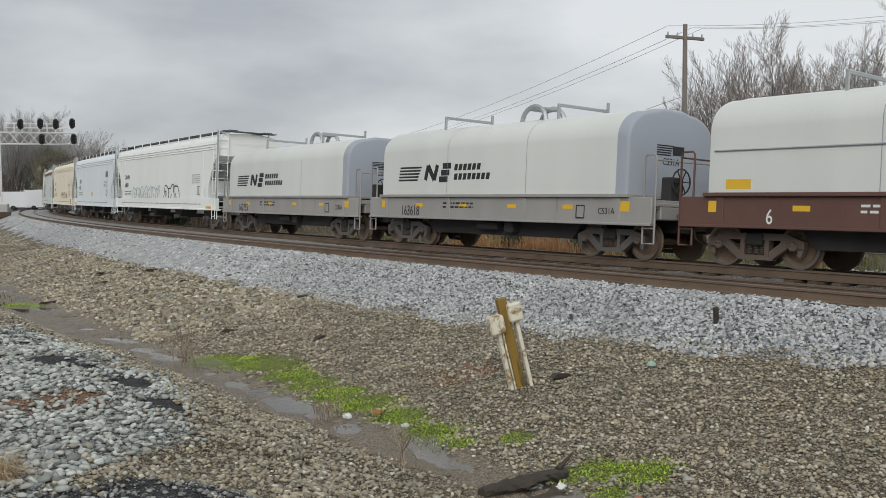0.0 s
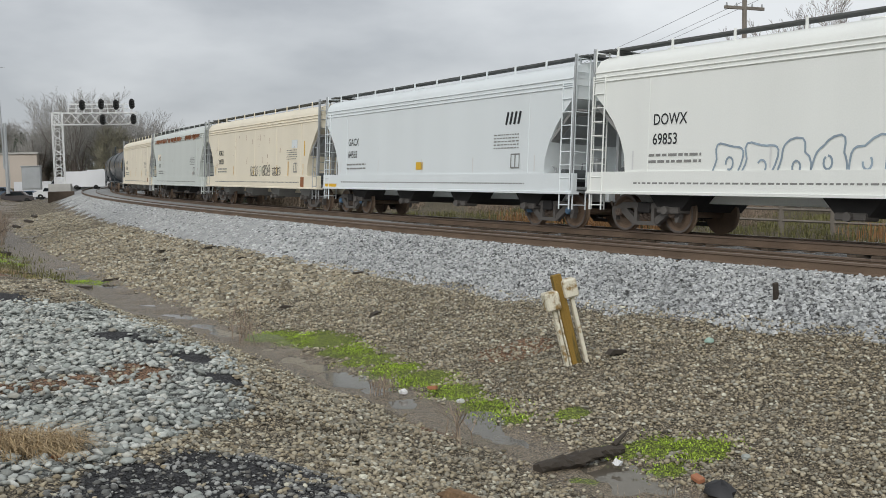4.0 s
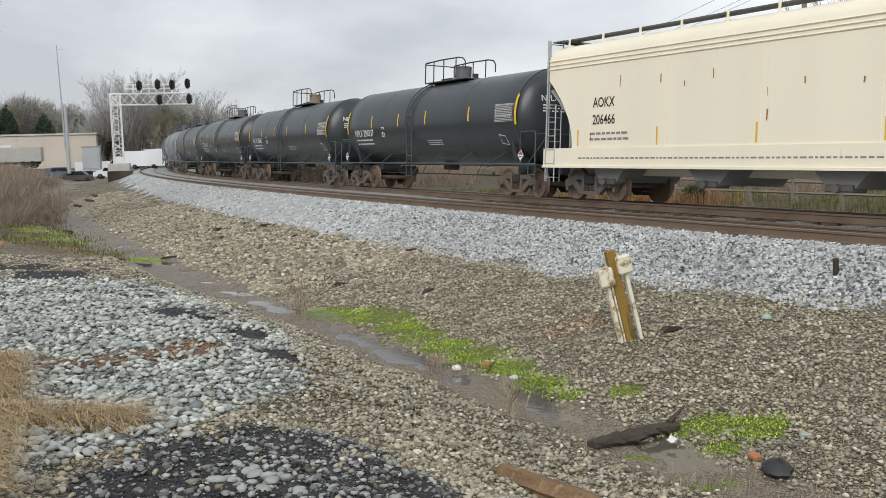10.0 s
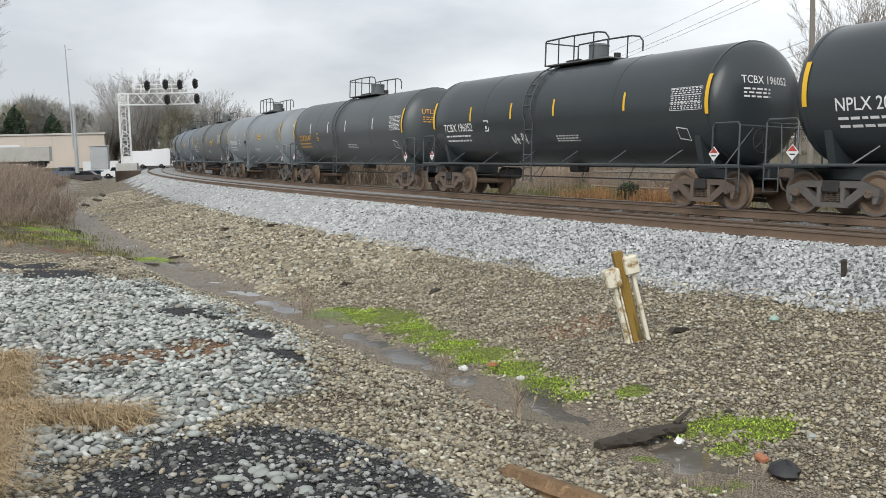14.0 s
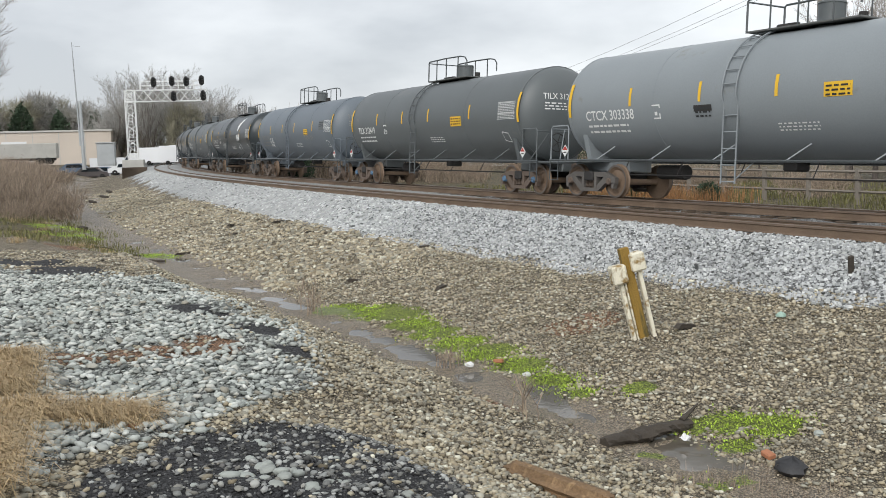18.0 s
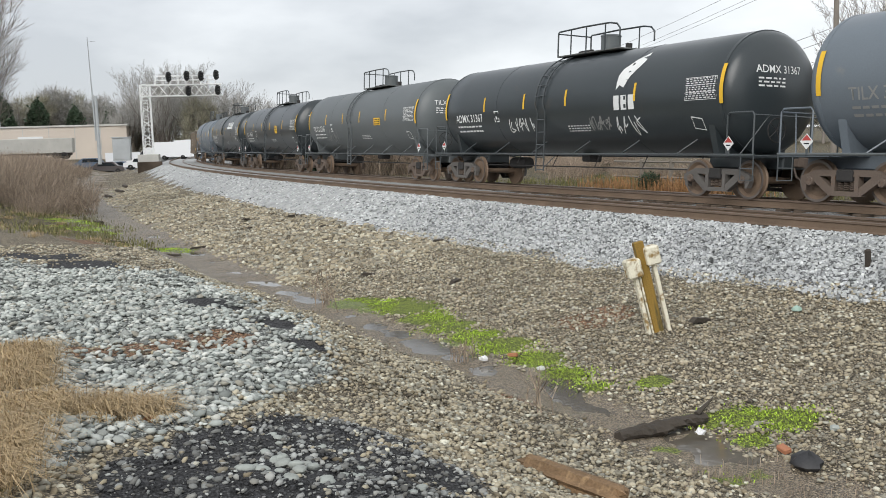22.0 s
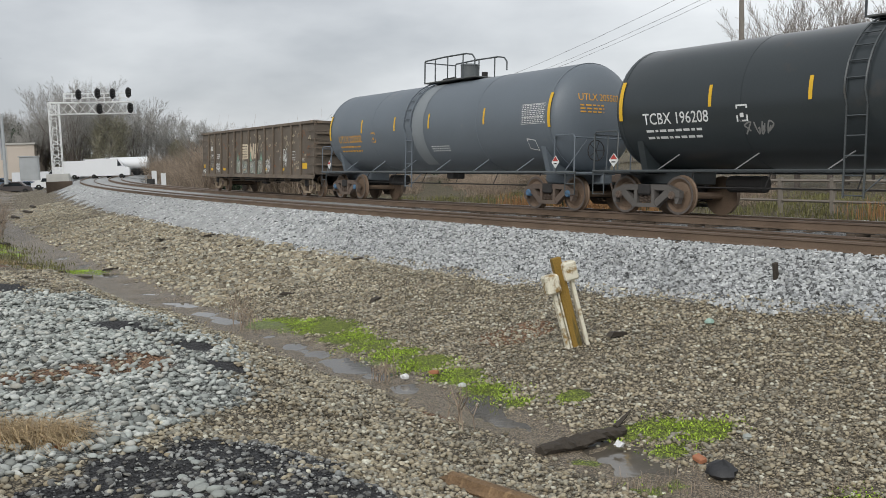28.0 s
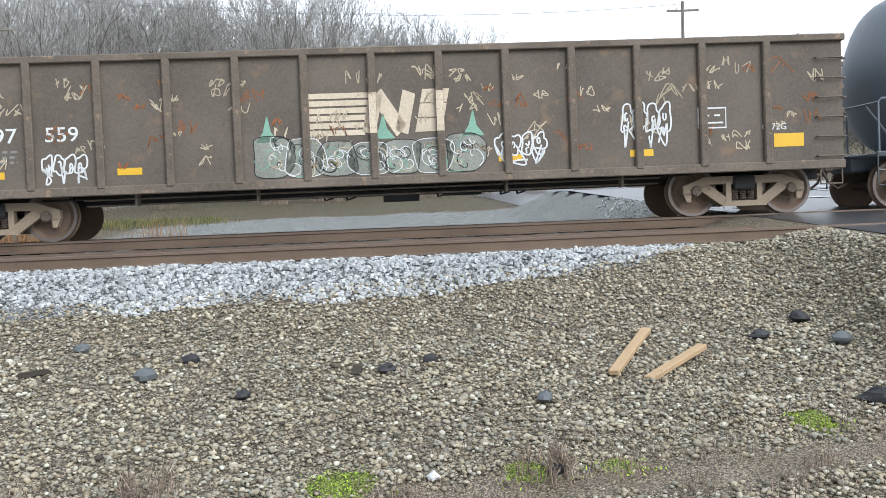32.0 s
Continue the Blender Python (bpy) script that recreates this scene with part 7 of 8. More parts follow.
def dense_tree(seed, lobes, material, label):
    """A far tree ten metres tall: trunk, limbs, and a rounded crown of fine twigs in clumps."""
    rng = np.random.default_rng(seed)
    wood = [(np.zeros(3), np.array((0.1, 0, 3.0)), 0.22, 0.16), (np.array((0.1, 0, 3.0)), np.array((0, 0.1, 7.0)), 0.16, 0.07)]
    twigs = []
    for k in range(lobes):
        u = (k + 0.5) / lobes
        z = 2.2 + 6.3 * u ** 0.8
        a, r = k * 2.4, 2.6 * math.sqrt(max(0.05, 1 - ((z - 5.0) / 4.6) ** 2)) * rng.uniform(0.55, 1.05)
        c = np.array((r * math.cos(a), r * math.sin(a), z))
        wood.append((np.array((0.05, 0.0, max(1.0, z - 2.2))), c, 0.05, 0.025))
        n = 160
        d = rng.normal(0, 1, (n, 3))
        d /= np.linalg.norm(d, axis=1)[:, None]
        size = rng.uniform(0.85, 1.45)
        p = c + d * size * rng.uniform(0.1, 0.8, (n, 1))
        e = d + (0, 0, 0.5) + rng.normal(0, 0.35, (n, 3))
        q = p + e * rng.uniform(0.35, 0.8, (n, 1))
        twigs += [(p[i], q[i], 0.028, 0.012) for i in range(n)]
    tree = thing("budding_tree", label, "tree", "woods beyond the tracks")
    part("trunk", raw_mesh("trunk", *strips(wood, 5), M["twig"], True), M["twig"], tree)
    part("crown", raw_mesh("crown", *strips(twigs, 3), M[material]), M[material], tree, "hazy crown of fine budding twigs")
    return tree


def brush_clump(seed, wide, tall, count, material, label, name="brush", lean=0.35, leafy=None):
    """Many thin stems that fork, out of one root patch."""
    rng = np.random.default_rng(seed)
    segs = []
    for _ in range(count):
        a, r = rng.uniform(0, 6.283), wide * math.sqrt(rng.uniform()) * 0.5
        p = np.array((r * math.cos(a), r * math.sin(a), 0.0))
        d = np.array((rng.normal(0, lean), rng.normal(0, lean), 1.0))
        d /= np.linalg.norm(d)
        h = tall * rng.uniform(0.45, 1.0) * (1 - 0.5 * (r / wide) ** 2)
        k = 0.008 + tall * 0.0022
        q = p + d * h * 0.55
        segs.append((p, q, k, k * 0.7))
        for _ in range(3):
            e = q + (d + rng.normal(0, 0.45, 3)) * h * 0.4
            segs.append((q, e, k * 0.65, k * 0.35))
            g = (q + e) / 2
            segs.append((g, g + (d + rng.normal(0, 0.6, 3)) * h * 0.22, k * 0.5, k * 0.3))
    ob = thing(name, label, "bush" if name != "grass_tuft" else "grass", "brush along the line")
    part("thicket", raw_mesh("thicket", *strips(segs, 3), M[material]), M[material], ob)
    if leafy:
        n = leafy[1]
        c = rng.normal(0, 1, (n, 3))
        c /= np.linalg.norm(c, axis=1)[:, None]
        c *= rng.uniform(0.5, 1.0, (n, 1))
        c = c * (wide * 0.5, wide * 0.5, tall * 0.5) + (0, 0, tall * 0.5)
        c[:, :2] *= (1.15 - 0.75 * (c[:, 2:3] / tall)) if leafy[2] else 1.0
        t1, t2 = rng.normal(0, leafy[3], (n, 3)), rng.normal(0, leafy[3], (n, 3))
        v = np.stack([c, c + t1, c + t1 * 0.5 + t2], 1).reshape(-1, 3)
        part("leaves", raw_mesh("leaves", v, np.arange(n * 3).reshape(-1, 3), M[leafy[0]]), M[leafy[0]], ob, "dense small leaves")
    return ob


def blades(name, label, material, places, tall, rng, width=0.006, droop=0.5, per=30, radius=0.18, tip_at=(0.6, 1.0)):
    """Grass: bent blades in tufts, one mesh."""
    n = len(places) * per
    root = np.repeat(places, per, 0) + np.c_[rng.normal(0, radius, (n, 2)), np.zeros(n)]
    ang = rng.uniform(0, 6.283, n) if tip_at[0] > 0.3 else np.repeat(rng.normal(-0.3, 0.5, len(places)), per) + rng.normal(0, 0.5, n)
    h = tall * rng.uniform(0.5, 1.1, n)
    out = h * droop * rng.uniform(0.1, 1.0, n)
    d = np.stack([np.cos(ang), np.sin(ang)], -1)
    mid = root + np.c_[d * out[:, None] * 0.35, h * 0.7]
    tip = root + np.c_[d * out[:, None], h * rng.uniform(*tip_at, n)]
    w = np.stack([-d[:, 1], d[:, 0], np.zeros(n)], -1) * width
    v = np.stack([root - w, root + w, mid + w * 0.8, mid - w * 0.8, tip + w * 0.2, tip - w * 0.2], 1).reshape(-1, 3)
    b = (np.arange(n) * 6)[:, None]
    f = np.concatenate([b + [[0, 1, 2, 3]], b + [[3, 2, 4, 5]]])
    ob = new(name, raw_mesh(name, v, f, material))
    return tagged(ob, label, "grass", kind="stuff")


def polar(az, dist):
    a = radians(az)
    return -dist * math.sin(a), dist * math.cos(a)


def rooted(az, dist, turn=0.0, sink=0.05):
    x, y = polar(az, dist)
    return pose(x, y, ground_z(x, y) - sink, 0, 0, turn)


def plant_all():
    rng = np.random.default_rng(77)
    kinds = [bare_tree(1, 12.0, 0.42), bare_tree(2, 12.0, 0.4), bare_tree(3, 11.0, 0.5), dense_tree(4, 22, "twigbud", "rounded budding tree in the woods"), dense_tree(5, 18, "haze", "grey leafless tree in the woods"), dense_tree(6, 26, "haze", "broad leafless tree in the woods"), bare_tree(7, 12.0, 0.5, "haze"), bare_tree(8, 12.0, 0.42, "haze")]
    spots = [(-22.0, 54, 0, 0.68), (-23.4, 58, 1, 0.78), (-25.1, 56, 0, 0.8), (-26.0, 64, 2, 0.8), (-28.6, 58, 1, 0.74), (-30.6, 60, 2, 0.78), (-32.6, 62, 0, 0.78), (-34.6, 58, 1, 0.7),
             (-17.4, 64, 1, 0.42), (-16.2, 60, 2, 0.36), (-15.2, 66, 1, 0.36), (-22.2, 66, 2, 0.6), (-27.3, 68, 2, 0.55), (27.4, 50, 1, 0.8), (29.4, 47, 2, 0.82)]
    for az in np.arange(-66, -34, 1.15):
        dist = rng.uniform(64, 96)
        spots.append((az + rng.uniform(-0.4, 0.4), dist, int(rng.integers(6, 8)), (dist * math.tan(radians(rng.uniform(7.0, 9.7) - 3.0 * max(0, (-az - 57) / 9))) + 1.8) / 11))
    for az in np.arange(-100, -66, 2.3):
        spots.append((az + rng.uniform(-0.8, 0.8), rng.uniform(90, 120), int(rng.integers(3, 6)), rng.uniform(0.75, 1.0)))
    for az in np.arange(-33, 7, 0.72):
        dist = rng.uniform(190, 230)
        top = np.interp(az, (-33, -22, -14, -10, -4, 6), (4.2, 3.5, 3.2, 2.5, 1.7, 1.5))
        spots.append((az + rng.uniform(-0.3, 0.3), dist, int(rng.integers(3, 6)), (dist * math.tan(radians(top * rng.uniform(0.85, 1.05))) + 1.8) / 10))
    for az in np.arange(6.5, 20.6, 0.42):
        dist = rng.uniform(165, 195)
        top = np.interp(az, (6.5, 9, 12.4, 13.4, 14.6, 16.2, 18, 19, 20.0, 20.6), (1.6, 2.0, 2.6, 3.0, 3.4, 4.0, 4.8, 4.2, 2.8, 1.7))
        spots.append((az, dist, int(rng.choice((3, 4, 6, 6, 7, 7))), (dist * math.tan(radians(top * rng.uniform(0.88, 1.08))) + 1.6) / 12.6))
    for az in np.arange(20.8, 34, 0.9):
        spots.append((az + rng.uniform(-0.4, 0.4), rng.uniform(240, 270), int(rng.integers(3, 6)), rng.uniform(1.35, 1.8)))
    first = set()
    for az, dist, kind, size in spots:
        m = rooted(az, dist, rng.uniform(0, 360)) @ Matrix.Diagonal((size, size, size, 1))
        if kind not in first:
            kinds[kind].matrix_basis = m
            first.add(kind)
        else:
            ob = copy_thing(kinds[kind], m)
            ob.matrix_basis = m
    bushes = [brush_clump(11, 5.0, 5.2, 170, "brush", "tall brown winter brush on the bank"), brush_clump(12, 4.0, 4.4, 150, "brush", "brown leafless thicket beside the line"),
              brush_clump(13, 2.6, 1.6, 150, "brush", "low brown weeds on the bank", lean=0.5)]
    rows = []
    for az in np.arange(2.0, 12.6, 0.55):
        rows.append((az, rng.uniform(66, 84), int(rng.integers(0, 2)), rng.uniform(0.7, 1.0) * np.interp(az, (2, 4, 9, 12), (0.6, 0.95, 1.0, 0.75))))
    for az in np.arange(-9, 2.5, 0.9):
        rows.append((az, rng.uniform(60, 105), int(rng.integers(0, 2)), rng.uniform(0.4, 0.62)))
    for az in np.arange(6, 18, 0.8):
        rows.append((az, rng.uniform(140, 160), int(rng.integers(0, 2)), rng.uniform(0.6, 0.9)))
    # keep the tall brush behind the tracks
    for i, (az, dist, kind, size) in enumerate(rows):
        while dist < 220 and along(*(np.array([c]) for c in polar(az, dist)))[1][0] > -8.5:
            dist += 3
        rows[i] = (az, dist, kind, size)
    for k in range(170):
        s, d = rng.uniform(38, 112), rng.uniform(9.0, 19)
        p = on_track(s, -d)
        rows.append((math.degrees(math.atan2(-p.x, p.y)), math.hypot(p.x, p.y), 2, rng.uniform(0.6, 1.15)))
    for k in range(26):
        p = on_track(rng.uniform(12, 60), rng.uniform(15, 26))
        rows.append((math.degrees(math.atan2(-p.x, p.y)), math.hypot(p.x, p.y), 2, rng.uniform(0.5, 1.1)))
    for az in np.arange(-96, -40, 3.1):
        rows.append((az, rng.uniform(58, 72), 1, rng.uniform(0.4, 0.6)))
    first = set()
    for az, dist, kind, size in rows:
        m = rooted(az, dist, rng.uniform(0, 360)) @ Matrix.Diagonal((size, size, size, 1))
        ob = bushes[kind] if kind not in first else copy_thing(bushes[kind], m)
        first.add(kind)
        ob.matrix_basis = m
    pines = [brush_clump(21, 5.0, 8.5, 12, "bark", "dark green cedar with a pointed crown", "evergreen_tree", 0.05, ("evergreen", 5200, True, 0.20)),
             brush_clump(22, 2.4, 2.2, 20, "bark", "round dark green shrub", "evergreen_shrub", 0.2, ("evergreen", 2600, False, 0.1))]
    rows = [(-3.6, 92, 0, 0.85), (-4.7, 88, 0, 0.78), (9.2, 64, 1, 0.8), (-10.5, 40, 1, 0.4), (-14.6, 36, 1, 0.4), (-7.5, 70, 1, 0.9)]
    for az in np.arange(20.4, 34, 1.9):
        rows.append((az, rng.uniform(215, 235), 0, rng.uniform(1.25, 1.7)))
    first = set()
    for az, dist, kind, size in rows:
        m = rooted(az, dist, rng.uniform(0, 360)) @ Matrix.Diagonal((size, size, size, 1))
        ob = pines[kind] if kind not in first else copy_thing(pines[kind], m)
        first.add(kind)
        ob.matrix_basis = m
    # grass
    pts = []
    for _ in range(330):
        s, o = rng.uniform(4, 34), rng.uniform(8.4, 13.0)
        if hash_noise(np.array([s * 0.35]), np.array([o * 0.3]), 5)[0] > 0.42:
            p = on_track(s, o)
            pts.append((p.x, p.y, ground_z(p.x, p.y)))
    blades("broom_sedge", "orange dry broom sedge behind the tracks", M["sedge"], np.array(pts), 0.8, rng, 0.008, 0.5, 20, 0.3)
    pts = []
    for _ in range(500):
        s = rng.uniform(6, 46)
        p = on_track(s, rng.uniform(9.5 if s > 14 else 23, 28))
        pts.append((p.x, p.y, ground_z(p.x, p.y)))
    blades("field_grass", "rough green and brown grass behind the tracks", M["drygrass"], np.array(pts), 0.32, rng, 0.012, 0.6, 26, 0.3)
    pts = []
    for _ in range(700):
        s, d = rng.uniform(24, 70), rng.uniform(8.2, 18)
        if d > 8.8 or 29 < s < 40:
            p = on_track(s, -d)
            pts.append((p.x, p.y, ground_z(p.x, p.y)))
    blades("bank_grass", "short green and brown winter grass on the bank", M["drygrass"], np.array(pts), 0.16, rng, 0.012, 1.2, 24, 0.35)
    pts = []
    for px, py, r in STRAW:
        for _ in range(13):
            a, q = rng.uniform(0, 6.28), r * math.sqrt(rng.uniform())
            pts.append((px + q * math.cos(a), py + q * math.sin(a), ground_z(px, py)))
    for _ in range(60):
        s, d = rng.uniform(22, 42), rng.uniform(9.6, 14.5)
        p = on_track(s, -d)
        pts.append((p.x, p.y, ground_z(p.x, p.y)))
    blades("straw_grass", "dry straw-coloured grass flopped over the gravel", M["straw"], np.array(pts), 0.2, rng, 0.0028, 2.0, 80, 0.1, (0.05, 0.9))
    pts = []
    for px, py, r in MOSS:
        for _ in range(int(80 * r * r / 0.2)):
            a, q = rng.uniform(0, 6.28), r * 1.3 * math.sqrt(rng.uniform())
            x, y = px + q * math.cos(a), py + q * math.sin(a)
            if hash_noise(np.array([x * 3.1]), np.array([y * 3.1]), 6)[0] > 0.24 + 0.34 * (q / r) ** 2:
                pts.append((x, y, ground_z(x, y) + 0.004))
    blades("moss", "bright green moss and seedlings by the ditch", M["moss"], np.array(pts), 0.026, rng, 0.007, 1.8, 14, 0.13)
    pts = []
    for _ in range(230):
        s = rng.uniform(-6, 6)
        d = np.interp(s, (-6, -2, 3), (6.0, 6.6, 7.4)) + rng.normal(0, 0.55)
        p = on_track(s, -d)
        pts.append((p.x, p.y, ground_z(p.x, p.y)))
    blades("ditch_weeds", "brown dead weeds along the ditch", M["brush"], np.array(pts), 0.14, rng, 0.003, 1.2, 16, 0.1)
    for x, y, n, h in ((-3.0, 18.6, 9, 0.85), (-2.7, 18.0, 5, 0.6), (0.75, 10.6, 7, 0.62), (-0.2, 13.6, 16, 0.35), (6.0, 5.2, 30, 0.3), (7.8, 2.4, 34, 0.3), (4.9, 6.2, 14, 0.25)):
        ob = brush_clump(int(100 + x * 7 + y), 0.5, h, n, "brush", "thin dead weed stalks in the ditch", "weed_stalks", 0.12)
        ob.matrix_basis = pose(x, y, ground_z(x, y) - 0.02)
        for stalk in ob.children:
            tagged(stalk, kind="stuff")


# ================= things near the camera =================
def on_ground(x, y, rz=0.0, up=0.0, rx=0.0, ry=0.0):
    return pose(x, y, ground_z(x, y) + up, rx, ry, rz)


def near_things():
    rng = np.random.default_rng(31)
    post = thing("marker_post", "leaning ochre wooden post with peeling white caps", "post", m=on_ground(2.74, 13.95, 10, -0.15, -3, -12.5))
    part("post_core", Solid().slab(-0.075, 0.075, -0.05, 0.05, 0, 1.52, 0.012), M["postwood"], post, "mossy ochre middle plank")
    for x, h in ((-0.155, 1.30), (0.155, 1.42)):
        part("batten", Solid().slab(x - 0.028, x + 0.028, -0.065, 0.03, 0, h - 0.1, 0.008), M["postwhite"], post, "peeling white batten")
        part("cap_block", Solid().slab(x - 0.115, x + 0.1, -0.14, 0.1, h - 0.28, h, 0.025), M["postwhite"], post, "chipped white cap block")
    part("batten", Solid().slab(-0.11, -0.085, -0.062, 0.02, 0, 1.1, 0.005), M["postwhite"], post)
    st = thing("rusty_stake", "short dark rusty stake in the ballast", "stake", m=on_ground(6.04, 14.72, 20, 0.03, 8, -12))
    part("shaft", Solid().slab(-0.045, 0.045, -0.03, 0.03, -0.05, 0.24, 0.012), M["deadwood"], st)
    lg = thing("rotten_log", "dark rotten log lying across the ditch", "log", m=on_ground(2.0, 10.1, 32, 0.08))
    s = Solid()
    rings = []
    for i, x in enumerate(np.linspace(-0.62, 0.62, 20)):
        r = 0.085 * (1 - 0.35 * abs(x / 0.62) ** 3) * rng.uniform(0.8, 1.15)
        rings.append([(x, r * 1.4 * math.cos(a) * rng.uniform(0.7, 1.15), r * math.sin(a) * rng.uniform(0.65, 1.15) + 0.012 * math.sin(i * 0.6)) for a in np.linspace(0, 2 * math.pi, 11)[:-1]])
    part("log_body", s.loft(rings), M["deadwood"], lg, smooth=0)
    part("broken_stub", Solid().rod((0.5, 0, 0.05), (0.85, 0.1, 0.16), 0.035, 6, 0.01), M["deadwood"], lg)
    wl = thing("split_log", "red-brown split log lying on the gravel", "log", m=on_ground(0.74, 7.28, -50, 0.05, 12))
    rings = []
    for i, x in enumerate(np.linspace(-0.55, 0.55, 15)):
        g = 0.62 if i in (0, 14) else 1.0
        rings.append([(x + (0.05 * rng.uniform(-1, 1) if i in (0, 14) else 0), g * (0.094 + 0.014 * math.sin(7 * a + 0.15 * i)) * math.cos(a) * 1.15, g * (0.084 + 0.016 * math.sin(5 * a)) * math.sin(a) * rng.uniform(0.92, 1.06)) for a in np.linspace(0, 2 * math.pi, 15)[:-1]])
    part("log_body", Solid().loft(rings), M["brownwood"], wl, smooth=0)
    for x, y, ln, rz in ((-6.4, 34.4, 0.55, 40), (-0.85, 24.2, 0.38, 20), (-8.4, 35.7, 0.6, 70), (-8.4, 29.7, 1.0, 45), (-2.3, 21.3, 0.45, 10), (-0.36, 19.3, 0.35, 60), (3.35, 14.1, 0.45, 40), (7.32, 11.14, 0.34, 5),
                         (7.5, 8.45, 0.42, -40), (-9.8, 28.0, 0.9, 20), (-11, 28.8, 1.1, 5), (-8.7, 27.3, 0.7, -20), (-4.6, 30.2, 0.5, 30), (-7.7, 33.2, 0.4, 80), (9.2, 5.2, 0.3, 20)):
        sk = thing("wood_scrap", "dark splintered scrap of wood on the gravel", "wood scrap", "wood scraps by the track", m=on_ground(x, y, rz, 0.035, rng.uniform(-8, 8), rng.uniform(-8, 8)))
        part("splinter", Solid().prism([(-ln / 2, -0.03), (ln / 2, -0.02), (ln / 2 - 0.05, 0.025), (-ln / 2 + 0.08, 0.04)], -0.045, 0.05), M["deadwood"], sk, smooth=0)
    for i, (x, y, rz) in enumerate(((10.95, 2.62, 2), (10.8, 2.06, -17))):
        lb = thing("lumber_piece", "pale split lumber offcut on the gravel", "lumber", "lumber offcuts", m=on_ground(x, y, rz, 0.06, 0, -9))
        part("plank", Solid().slab(-0.72 + 0.16 * i, 0.72 - 0.14 * i, -0.06, 0.06, -0.03, 0.03, 0.008), M["rawwood"], lb)
    for x, y, r, mt, nm, lab in ((3.12, 8.9, 0.15, "blackgravel", "black_rock", "rounded black rock in the ditch"), (6.11, 7.46, 0.085, "whitegravel", "pale_rock", "pale rounded rock on the bank"), (7.98, 7.2, 0.12, "tankmid", "dark_rock", "dark slab of rock on the bank"),
                                 (4.71, 13.94, 0.07, "paleglass", "green_rock", "pale green rock at the foot of the ballast"), (9.3, 4.9, 0.1, "blackgravel", "dark_rock", "dark rock on the bank"), (3.72, 9.8, 0.05, "whitegravel", "pale_rock", "small white rock on the bank"),
                                 (4.0, 7.9, 0.07, "whitegravel", "pale_rock", "pale rock in the ditch"), (0.9, 12.9, 0.06, "whitegravel", "pale_rock", "white rock by the moss"), (8.6, 7.11, 0.1, "blackgravel", "dark_rock", "dark rock on the bank"), (8.33, 8.58, 0.1, "tankmid", "dark_rock", "dark grey rock on the bank"), (9.79, 4.61, 0.09, "blackgravel", "dark_rock", "dark rock on the bank"),
                                 (9.36, 3.04, 0.09, "tankmid", "dark_rock", "dark rock on the bank"), (12.13, 1.39, 0.11, "blackgravel", "dark_rock", "dark rock near the crossing"), (12.98, 1.06, 0.12, "blackgravel", "dark_rock", "dark rock near the crossing"),
                                 (12.42, 0.51, 0.12, "tankmid", "dark_rock", "dark rock near the crossing"), (10.68, 0.0, 0.16, "blackgravel", "dark_rock", "dark rock near the ditch"), (7.9, 2.35, 0.08, "blackgravel", "dark_rock", "dark rock near the ditch"), (8.05, 5.9, 0.08, "blackgravel", "dark_rock", "dark rock on the bank")):
        sh = Solid()
        p = []
        for i, t in enumerate((0.05, 0.6, 0.92, 1.0, 0.95, 0.72, 0.12)):
            p.append([(r * t * math.cos(a) * rng.uniform(0.75, 1.2) * 1.1, r * t * math.sin(a) * rng.uniform(0.75, 1.2), r * 0.75 * (i / 3 - 1) * rng.uniform(0.8, 1.15)) for a in np.linspace(0, 2 * math.pi, 10)[:-1]])
        ob = part(nm, sh.loft(p), M[mt], None, smooth=40)
        ob.matrix_basis = on_ground(x, y, rng.uniform(0, 360), r * 0.35)
        tagged(ob, lab, "rock")
    def pebble(r):
        rows = []
        for t, z in ((0.1, -0.6), (0.7, -0.35), (1.0, 0.05), (0.92, 0.35), (0.6, 0.55), (0.12, 0.62)):
            rows.append([(r * t * math.cos(b) * rng.uniform(0.9, 1.1) * 1.25, r * t * math.sin(b) * rng.uniform(0.9, 1.1), r * z * rng.uniform(0.9, 1.1)) for b in np.linspace(0, 2 * math.pi, 10)[:-1]])
        return Solid().loft(rows)

    for i in range(46):
        piled = i < 18
        if piled:
            x, y, r = rng.normal(-1.08, 0.15), rng.normal(5.42, 0.13), rng.uniform(0.03, 0.055)
        else:
            a, q = rng.uniform(0, 6.28), 0.85 * math.sqrt(rng.uniform())
            x, y, r = -1.05 + q * math.cos(a) * 0.9, 5.65 + q * math.sin(a) * 0.75, rng.uniform(0.018, 0.036)
        ob = part("loose_stone", pebble(r), M["whitegravel"], None, smooth=60)
        ob.matrix_basis = on_ground(x, y, rng.uniform(0, 360), r * 0.3 + (0.04 * max(0, 1 - math.hypot(x + 1.08, y - 5.42) / 0.2) if piled else 0), rng.uniform(-15, 15), rng.uniform(-15, 15))
        tagged(ob, "pale rock in a small pile on the cinders" if piled else "pale loose stone on the black cinders", "stone", "small pile of pale rocks" if piled else "loose stones on the cinders")
    for x, y in ((0.13, 13.5), (7.25, 3.2), (2.35, 9.9)):
        tr = thing("litter", "crumpled white plastic litter by the ditch", "litter", m=on_ground(x, y, rng.uniform(0, 360), 0.05))
        part("crumple", Solid().loft([[(0.085 * t * math.cos(b) * rng.uniform(0.6, 1.2), 0.065 * t * math.sin(b) * rng.uniform(0.6, 1.2), 0.02 * k + rng.uniform(-0.015, 0.02)) for b in np.linspace(0, 2 * math.pi, 9)[:-1]] for k, t in enumerate((0.9, 1.0, 0.5, 0.1))]), M["litter"], tr, smooth=0)
